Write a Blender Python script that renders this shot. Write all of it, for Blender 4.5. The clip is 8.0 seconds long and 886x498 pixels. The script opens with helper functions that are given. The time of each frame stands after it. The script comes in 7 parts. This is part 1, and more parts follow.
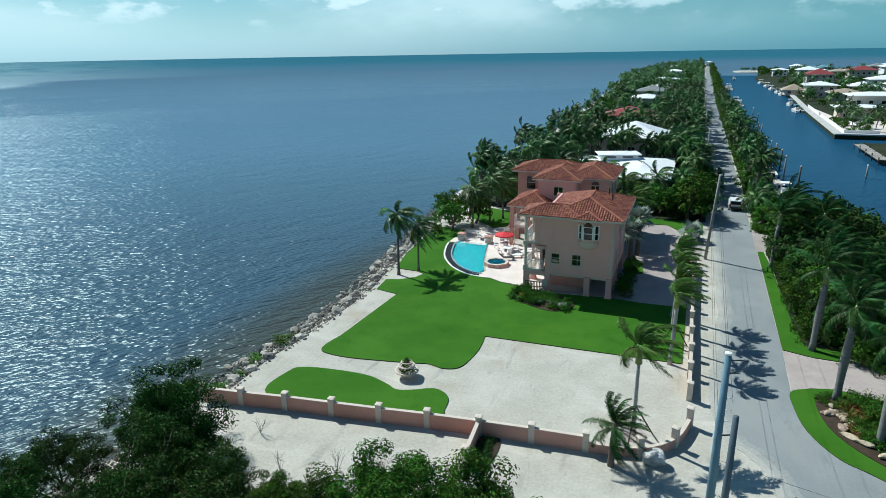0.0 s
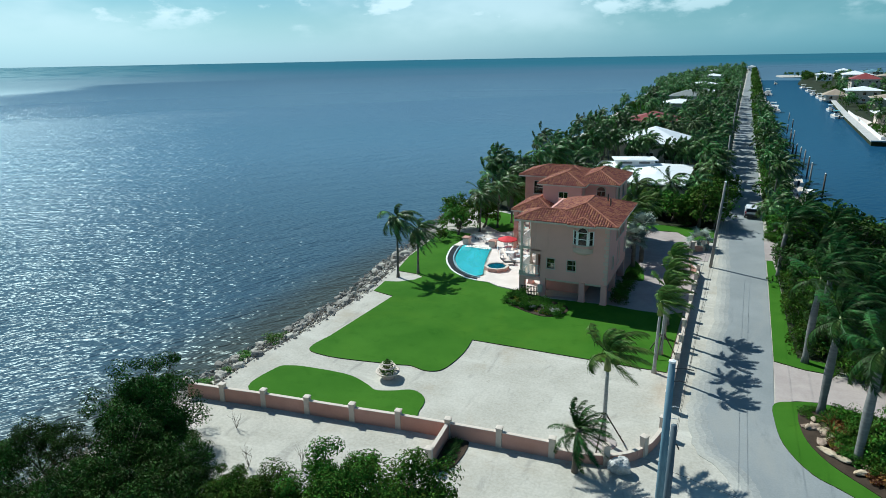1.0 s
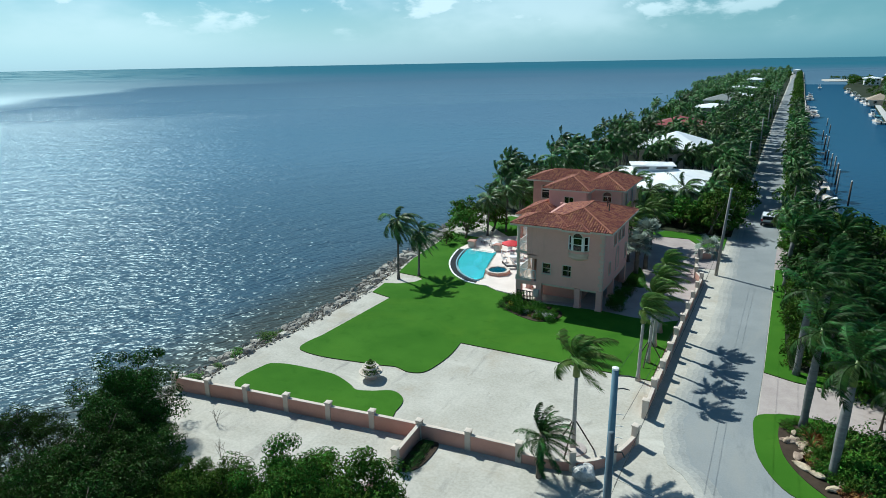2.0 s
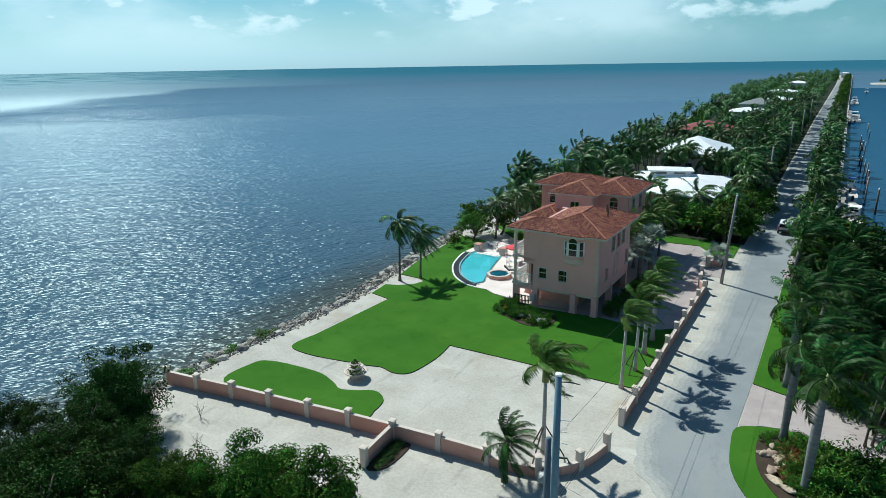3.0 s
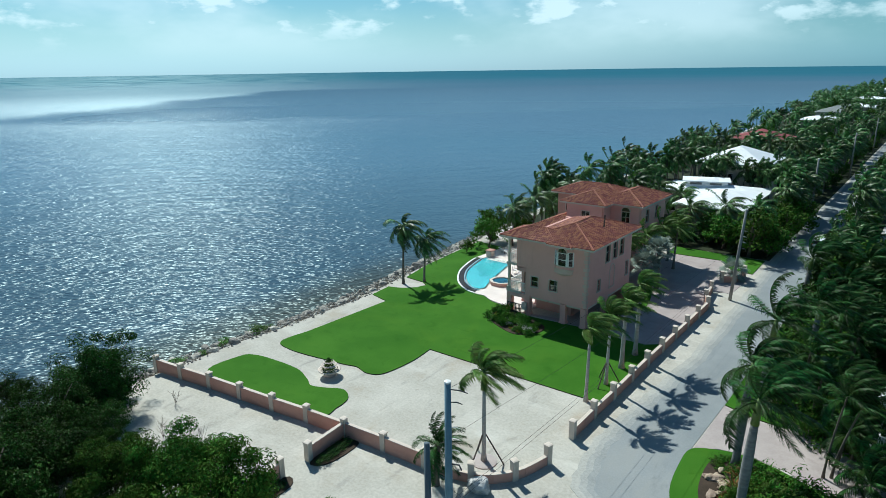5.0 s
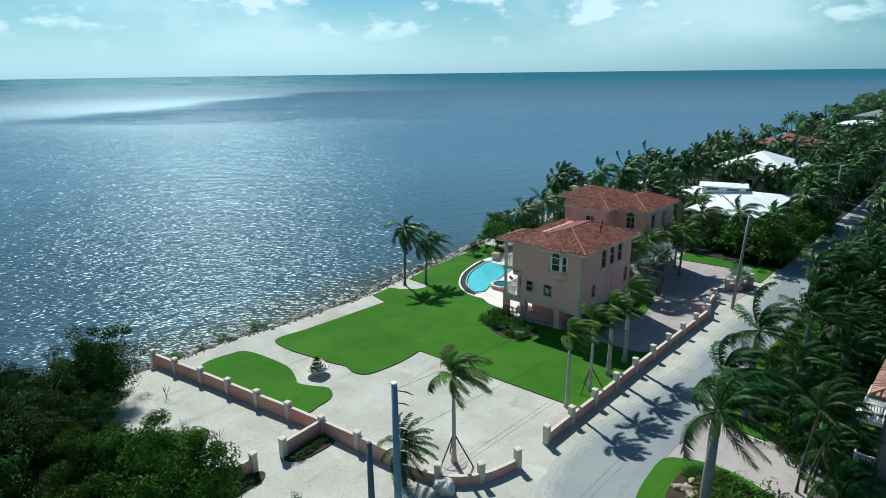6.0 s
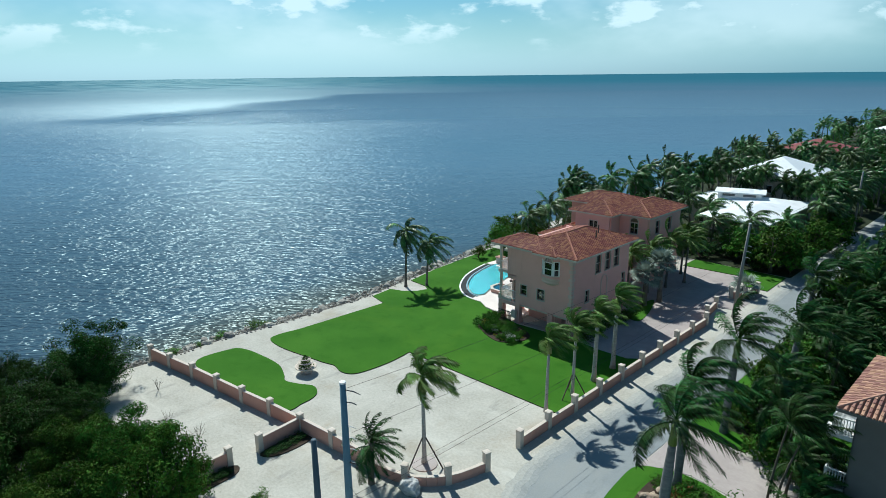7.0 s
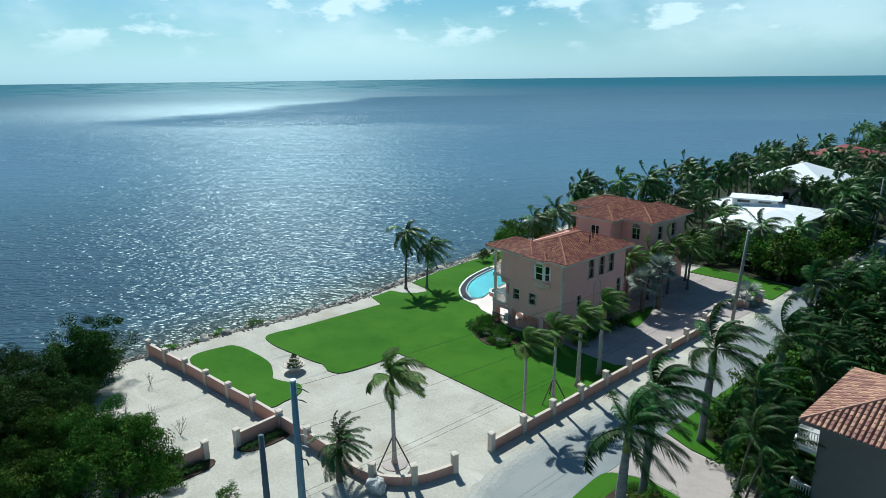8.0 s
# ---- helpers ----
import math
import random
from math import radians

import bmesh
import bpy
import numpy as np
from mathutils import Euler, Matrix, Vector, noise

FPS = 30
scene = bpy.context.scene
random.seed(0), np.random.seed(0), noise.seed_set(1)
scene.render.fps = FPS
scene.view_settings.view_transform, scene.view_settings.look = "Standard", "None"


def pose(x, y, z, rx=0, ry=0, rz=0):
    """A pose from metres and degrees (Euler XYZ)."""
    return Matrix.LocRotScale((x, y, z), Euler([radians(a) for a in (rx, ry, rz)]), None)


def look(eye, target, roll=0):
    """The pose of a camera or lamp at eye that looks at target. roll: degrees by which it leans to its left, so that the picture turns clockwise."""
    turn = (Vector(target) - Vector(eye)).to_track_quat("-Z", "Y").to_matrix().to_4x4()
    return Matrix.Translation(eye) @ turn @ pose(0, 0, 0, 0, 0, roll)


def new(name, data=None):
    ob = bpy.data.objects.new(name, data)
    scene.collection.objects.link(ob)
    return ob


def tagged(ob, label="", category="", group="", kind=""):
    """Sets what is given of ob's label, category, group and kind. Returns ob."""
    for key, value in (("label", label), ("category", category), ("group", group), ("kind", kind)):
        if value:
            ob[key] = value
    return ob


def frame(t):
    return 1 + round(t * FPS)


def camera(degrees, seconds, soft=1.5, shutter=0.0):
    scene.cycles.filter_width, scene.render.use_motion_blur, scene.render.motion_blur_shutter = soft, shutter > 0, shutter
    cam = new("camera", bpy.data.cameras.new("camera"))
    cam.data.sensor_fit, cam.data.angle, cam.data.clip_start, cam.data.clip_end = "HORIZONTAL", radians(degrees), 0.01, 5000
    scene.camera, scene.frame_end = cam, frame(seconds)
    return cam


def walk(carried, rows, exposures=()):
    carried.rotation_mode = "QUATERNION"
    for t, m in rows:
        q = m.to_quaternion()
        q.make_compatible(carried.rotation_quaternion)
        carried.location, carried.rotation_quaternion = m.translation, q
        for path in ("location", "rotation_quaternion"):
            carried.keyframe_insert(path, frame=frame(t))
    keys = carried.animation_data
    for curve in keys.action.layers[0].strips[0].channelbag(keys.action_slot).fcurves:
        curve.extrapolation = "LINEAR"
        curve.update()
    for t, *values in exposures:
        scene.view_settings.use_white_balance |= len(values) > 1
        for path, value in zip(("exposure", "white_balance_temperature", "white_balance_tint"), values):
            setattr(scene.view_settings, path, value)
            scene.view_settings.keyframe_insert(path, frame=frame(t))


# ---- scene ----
ROWS = [
    (0.0, 0.697, 4.443, 23.803, 21.946, -17.313, -0.965),
    (0.5, 2.685, 5.064, 23.779, 23.646, -17.091, -0.994),
    (1.0, 4.633, 5.731, 23.779, 25.349, -16.897, -1.009),
    (1.5, 6.542, 6.444, 23.800, 27.053, -16.727, -1.010),
    (2.0, 8.413, 7.202, 23.840, 28.755, -16.578, -1.001),
    (2.5, 10.247, 8.008, 23.895, 30.455, -16.447, -0.982),
    (3.0, 12.045, 8.859, 23.962, 32.150, -16.330, -0.955),
    (3.5, 13.809, 9.757, 24.039, 33.839, -16.224, -0.922),
    (4.0, 15.540, 10.702, 24.122, 35.520, -16.127, -0.885),
    (4.5, 17.238, 11.693, 24.210, 37.192, -16.035, -0.844),
    (5.0, 18.905, 12.731, 24.298, 38.852, -15.944, -0.803),
    (5.5, 20.542, 13.817, 24.385, 40.499, -15.852, -0.761),
    (6.0, 22.151, 14.949, 24.467, 42.131, -15.756, -0.722),
    (6.5, 23.731, 16.129, 24.542, 43.747, -15.652, -0.687),
    (7.0, 25.285, 17.357, 24.606, 45.344, -15.536, -0.657),
    (7.5, 26.813, 18.632, 24.656, 46.922, -15.407, -0.635),
    (8.0, 28.318, 19.955, 24.691, 48.477, -15.260, -0.621),
]
cam = camera(69.8, 8.0, soft=0.4)
walk(cam, [(t, pose(x, y, z, 90 + pitch, 0, yaw) @ pose(0, 0, 0, 0, 0, roll)) for t, x, y, z, yaw, pitch, roll in ROWS],
     exposures=[(0.0, 0.13, 5850.0, 0.0), (8.0, 0.13, 5850.0, 0.0)])

# ---- light ----
SUN_AZ = math.atan2(-0.905, 0.42)      # from +y towards +x
SUN_EL = radians(46.5)
sun_dir = Vector((math.sin(SUN_AZ) * math.cos(SUN_EL), math.cos(SUN_AZ) * math.cos(SUN_EL), math.sin(SUN_EL)))
sun = new("sun", bpy.data.lights.new("sun", "SUN"))
sun.data.energy, sun.data.angle, sun.data.color = 5.0, radians(0.55), (1.0, 0.95, 0.88)
sun.matrix_world = look(sun_dir * 200, (0, 0, 0))

world = bpy.data.worlds.new("world")
scene.world = world
world.use_nodes = True


def link(tree, a, b):
    tree.links.new(a, b)


def node(tree, kind, **values):
    n = tree.nodes.new(kind)
    for key, value in values.items():
        n.inputs[key.replace("_", " ")].default_value = value
    return n


def math_node(tree, op, a, b=None, clamp=False):
    n = tree.nodes.new("ShaderNodeMath")
    n.operation, n.use_clamp = op, clamp
    for i, v in enumerate((a, b)):
        if v is None:
            continue
        if isinstance(v, (int, float)):
            n.inputs[i].default_value = v
        else:
            link(tree, v, n.inputs[i])
    return n.outputs[0]


def mix_node(tree, fac, a, b, blend="MIX"):
    n = tree.nodes.new("ShaderNodeMix")
    n.data_type, n.blend_type = "RGBA", blend
    for socket, v in ((n.inputs["Factor"], fac), (n.inputs[6], a), (n.inputs[7], b)):
        if isinstance(v, (int, float)):
            socket.default_value = v
        elif isinstance(v, tuple):
            socket.default_value = (*v, 1.0)
        else:
            link(tree, v, socket)
    return n.outputs[2]


def ramp_node(tree, fac, lo, hi, a=0.0, b=1.0):
    n = tree.nodes.new("ShaderNodeMapRange")
    n.interpolation_type = "SMOOTHSTEP"
    link(tree, fac, n.inputs["Value"])
    for key, v in (("From Min", lo), ("From Max", hi), ("To Min", a), ("To Max", b)):
        n.inputs[key].default_value = v
    return n.outputs["Result"]


CLOUD = (11.4, 13.6, 14.3)


def build_world():
    t = world.node_tree
    t.nodes.clear()
    out, back = t.nodes.new("ShaderNodeOutputWorld"), t.nodes.new("ShaderNodeBackground")
    sky = t.nodes.new("ShaderNodeTexSky")
    sky.sky_type, sky.sun_disc = "NISHITA", False
    sky.sun_elevation, sky.sun_rotation = SUN_EL, SUN_AZ
    sky.air_density, sky.dust_density, sky.ozone_density = 1.0, 0.3, 2.0
    back.inputs["Strength"].default_value = 0.066
    coord = t.nodes.new("ShaderNodeTexCoord")
    sep = t.nodes.new("ShaderNodeSeparateXYZ")
    link(t, coord.outputs["Generated"], sep.inputs[0])
    # sea haze: the low sky loses its colour
    bw = t.nodes.new("ShaderNodeRGBToBW")
    link(t, sky.outputs[0], bw.inputs[0])
    grey = t.nodes.new("ShaderNodeCombineColor")
    away = ramp_node(t, sep.outputs[0], -0.55, 0.25)
    for k, (v, w) in enumerate(((0.78, 0.36), (1.10, 0.88), (1.22, 1.08))):
        level = math_node(t, "ADD", v, math_node(t, "MULTIPLY", away, w - v))
        link(t, math_node(t, "MULTIPLY", bw.outputs[0], level), grey.inputs[k])
    haze = ramp_node(t, sep.outputs[2], -0.02, 0.13, 1.0, 0.0)
    base = mix_node(t, haze, mix_node(t, 1.0, sky.outputs[0], (0.60, 0.95, 1.06), "MULTIPLY"), grey.outputs[0])
    # clouds
    mp = t.nodes.new("ShaderNodeMapping")
    mp.inputs["Scale"].default_value = (1.0, 1.0, 2.3)
    link(t, coord.outputs["Generated"], mp.inputs[0])
    puff = node(t, "ShaderNodeTexNoise", Scale=11.0, Detail=6.0, Roughness=0.55)
    veil = node(t, "ShaderNodeTexNoise", Scale=3.0, Detail=5.0, Roughness=0.55)
    for n in (puff, veil):
        link(t, mp.outputs[0], n.inputs["Vector"])
    f1 = ramp_node(t, puff.outputs["Fac"], 0.50, 0.63, 0.0, 0.85)
    f2 = ramp_node(t, veil.outputs["Fac"], 0.42, 0.72, 0.0, 0.6)
    f1 = math_node(t, "MULTIPLY", f1, ramp_node(t, sep.outputs[2], 0.02, 0.07))
    fac = math_node(t, "MAXIMUM", f1, math_node(t, "MULTIPLY", f2, ramp_node(t, sep.outputs[2], 0.0, 0.06)))
    fac = math_node(t, "MULTIPLY", fac, ramp_node(t, sep.outputs[2], 0.14, 0.40, 1.0, 0.08))
    fac = math_node(t, "MULTIPLY", fac, ramp_node(t, sep.outputs[0], -0.35, 0.25, 1.0, 0.35))
    link(t, mix_node(t, fac, base, CLOUD), back.inputs["Color"])
    link(t, back.outputs[0], out.inputs[0])


build_world()


# ---- materials ----
def material(name, c1, c2, rough=0.7, scale=1.0, fine=12.0, bump=0.15, metal=0.0, vary=0.0, island=0.0,
             translucent=0.0, spec=0.5, fine_mix=0.35, stretch=(1, 1, 1), world_space=False, dist=0.02):
    m = bpy.data.materials.new(name)
    m.use_nodes = True
    t = m.node_tree
    b = t.nodes["Principled BSDF"]
    if world_space:
        src = t.nodes.new("ShaderNodeNewGeometry").outputs["Position"]
    else:
        src = t.nodes.new("ShaderNodeTexCoord").outputs["Object"]
    mp = t.nodes.new("ShaderNodeMapping")
    mp.inputs["Scale"].default_value = stretch
    link(t, src, mp.inputs[0])
    big = node(t, "ShaderNodeTexNoise", Scale=scale, Detail=5.0, Roughness=0.6)
    small = node(t, "ShaderNodeTexNoise", Scale=fine, Detail=4.0, Roughness=0.65)
    link(t, mp.outputs[0], big.inputs["Vector"])
    link(t, mp.outputs[0], small.inputs["Vector"])
    f = ramp_node(t, big.outputs["Fac"], 0.3, 0.7)
    g = ramp_node(t, small.outputs["Fac"], 0.3, 0.7)
    f = math_node(t, "ADD", math_node(t, "MULTIPLY", f, 1 - fine_mix), math_node(t, "MULTIPLY", g, fine_mix))
    col = mix_node(t, f, c1, c2)
    for amount, kind, socket in ((vary, "ShaderNodeObjectInfo", "Random"), (island, "ShaderNodeNewGeometry", "Random Per Island")):
        if amount:
            r = t.nodes.new(kind).outputs[socket]
            hsv = node(t, "ShaderNodeHueSaturation")
            link(t, ramp_node(t, r, 0, 1, 1 - amount, 1 + amount), hsv.inputs["Value"])
            link(t, ramp_node(t, r, 0, 1, 0.5 - 0.05 * amount, 0.5 + 0.05 * amount), hsv.inputs["Hue"])
            link(t, col, hsv.inputs["Color"])
            col = hsv.outputs[0]
    link(t, col, b.inputs["Base Color"])
    b.inputs["Roughness"].default_value, b.inputs["Metallic"].default_value = rough, metal
    b.inputs["Specular IOR Level"].default_value = spec
    if bump:
        bp = node(t, "ShaderNodeBump", Strength=bump, Distance=dist)
        link(t, small.outputs["Fac"], bp.inputs["Height"])
        link(t, bp.outputs[0], b.inputs["Normal"])
    if translucent:
        tr = t.nodes.new("ShaderNodeBsdfTranslucent")
        link(t, col, tr.inputs["Color"])
        mx = node(t, "ShaderNodeMixShader", Fac=translucent)
        link(t, b.outputs[0], mx.inputs[1])
        link(t, tr.outputs[0], mx.inputs[2])
        link(t, mx.outputs[0], t.nodes["Material Output"].inputs[0])
    return m


def water_material(name, deep, shoal, wave, chop, strength, rough, rough_far, dist_m=0.45, cloud_shade=0.0):
    """Wind-rippled water: a coloured body under a rough gloss; the last argument paints a cloud's shadow offshore as a
    darker, smoother band and scales the far streaks.
    """
    m = bpy.data.materials.new(name)
    m.use_nodes = True
    t = m.node_tree
    b = t.nodes["Principled BSDF"]
    src = t.nodes.new("ShaderNodeNewGeometry").outputs["Position"]
    sep = t.nodes.new("ShaderNodeSeparateXYZ")
    link(t, src, sep.inputs[0])
    mp = t.nodes.new("ShaderNodeMapping")
    mp.vector_type = "TEXTURE"
    mp.inputs["Rotation"].default_value = (0, 0, radians(52))
    mp.inputs["Scale"].default_value = (2.3, 1.0, 1.0)
    link(t, src, mp.inputs[0])
    n1 = node(t, "ShaderNodeTexNoise", Scale=wave, Detail=1.0, Roughness=0.5)
    n2 = node(t, "ShaderNodeTexNoise", Scale=chop, Detail=1.0, Roughness=0.5)
    n0 = node(t, "ShaderNodeTexNoise", Scale=wave * 0.38, Detail=0.0, Roughness=0.5)
    gust = node(t, "ShaderNodeTexNoise", Scale=0.018, Detail=4.0, Roughness=0.6)
    for n in (n0, n1, n2, gust):
        link(t, mp.outputs[0], n.inputs["Vector"])
    crest = math_node(t, "ABSOLUTE", math_node(t, "SUBTRACT", n1.outputs["Fac"], 0.5))
    h = math_node(t, "ADD", math_node(t, "MULTIPLY", crest, -1.0), math_node(t, "MULTIPLY", n2.outputs["Fac"], 0.5))
    h = math_node(t, "ADD", h, math_node(t, "MULTIPLY", n0.outputs["Fac"], 0.8))
    h = math_node(t, "MULTIPLY", h, ramp_node(t, gust.outputs["Fac"], 0.3, 0.7, 0.72, 1.2))
    dist = t.nodes.new("ShaderNodeVectorMath")
    dist.operation = "LENGTH"
    link(t, src, dist.inputs[0])
    d = dist.outputs["Value"]
    bp = node(t, "ShaderNodeBump", Strength=strength, Distance=dist_m)
    link(t, math_node(t, "MULTIPLY", h, ramp_node(t, d, 150, 1000, 1.0, 0.5)), bp.inputs["Height"])
    link(t, bp.outputs[0], b.inputs["Normal"])
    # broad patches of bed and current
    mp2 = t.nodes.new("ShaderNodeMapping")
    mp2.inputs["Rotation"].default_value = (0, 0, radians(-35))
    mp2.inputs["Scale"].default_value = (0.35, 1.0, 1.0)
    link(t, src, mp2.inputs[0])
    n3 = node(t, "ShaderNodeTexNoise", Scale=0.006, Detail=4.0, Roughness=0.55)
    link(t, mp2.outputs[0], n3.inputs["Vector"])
    # painted cloud shadow: a darker tongue that widens up the coast, its edges made uneven
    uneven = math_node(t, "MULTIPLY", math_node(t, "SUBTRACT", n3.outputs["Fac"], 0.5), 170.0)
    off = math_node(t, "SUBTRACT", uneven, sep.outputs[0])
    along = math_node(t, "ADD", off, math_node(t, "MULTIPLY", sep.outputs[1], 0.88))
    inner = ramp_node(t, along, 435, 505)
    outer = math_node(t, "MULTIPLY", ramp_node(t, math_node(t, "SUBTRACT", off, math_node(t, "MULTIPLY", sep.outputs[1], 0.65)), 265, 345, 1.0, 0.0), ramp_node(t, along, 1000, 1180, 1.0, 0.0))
    band = math_node(t, "MULTIPLY", math_node(t, "MULTIPLY", inner, outer), ramp_node(t, sep.outputs[1], 80, 190, 0.0, cloud_shade))
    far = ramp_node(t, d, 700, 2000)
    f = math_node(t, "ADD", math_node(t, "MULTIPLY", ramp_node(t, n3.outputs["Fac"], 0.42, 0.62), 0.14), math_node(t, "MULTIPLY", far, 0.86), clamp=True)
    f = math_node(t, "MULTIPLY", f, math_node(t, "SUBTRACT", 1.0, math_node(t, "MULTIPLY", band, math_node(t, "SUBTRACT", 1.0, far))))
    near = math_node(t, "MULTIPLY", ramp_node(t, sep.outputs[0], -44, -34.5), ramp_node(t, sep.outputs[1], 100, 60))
    # nearer water painted darker, as if seen steeply with less sky reflection
    dimmed_body = mix_node(t, ramp_node(t, d, 40, 200), tuple(c * 0.40 for c in deep), deep)
    bed = mix_node(t, math_node(t, "MULTIPLY", near, 0.8), mix_node(t, f, dimmed_body, shoal), (0.060, 0.062, 0.045))
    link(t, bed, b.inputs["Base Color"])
    gloss, fres = t.nodes.new("ShaderNodeBsdfGlossy"), node(t, "ShaderNodeFresnel", IOR=1.33)
    gloss.distribution = "BECKMANN"
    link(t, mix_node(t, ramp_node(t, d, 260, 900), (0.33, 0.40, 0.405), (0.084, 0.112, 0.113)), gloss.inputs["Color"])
    b.inputs["Specular IOR Level"].default_value = 0.0
    link(t, bp.outputs[0], gloss.inputs["Normal"])
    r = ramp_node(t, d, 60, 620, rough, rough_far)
    streak = math_node(t, "MULTIPLY", ramp_node(t, gust.outputs["Fac"], 0.48, 0.60), math_node(t, "MULTIPLY", far, 0.14 * cloud_shade))
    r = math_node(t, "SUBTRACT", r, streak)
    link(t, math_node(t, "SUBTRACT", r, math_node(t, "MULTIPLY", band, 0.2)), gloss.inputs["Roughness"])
    link(t, bp.outputs[0], fres.inputs["Normal"])
    mx = t.nodes.new("ShaderNodeMixShader")
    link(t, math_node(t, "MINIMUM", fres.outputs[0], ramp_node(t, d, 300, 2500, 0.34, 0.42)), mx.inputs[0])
    link(t, b.outputs[0], mx.inputs[1])
    link(t, gloss.outputs[0], mx.inputs[2])
    link(t, mx.outputs[0], t.nodes["Material Output"].inputs[0])
    return m


def glass_material(name, tint):
    m = bpy.data.materials.new(name)
    m.use_nodes = True
    b = m.node_tree.nodes["Principled BSDF"]
    b.inputs["Base Color"].default_value = (*tint, 1)
    b.inputs["Roughness"].default_value, b.inputs["Transmission Weight"].default_value = 0.02, 0.9
    b.inputs["IOR"].default_value = 1.45
    return m


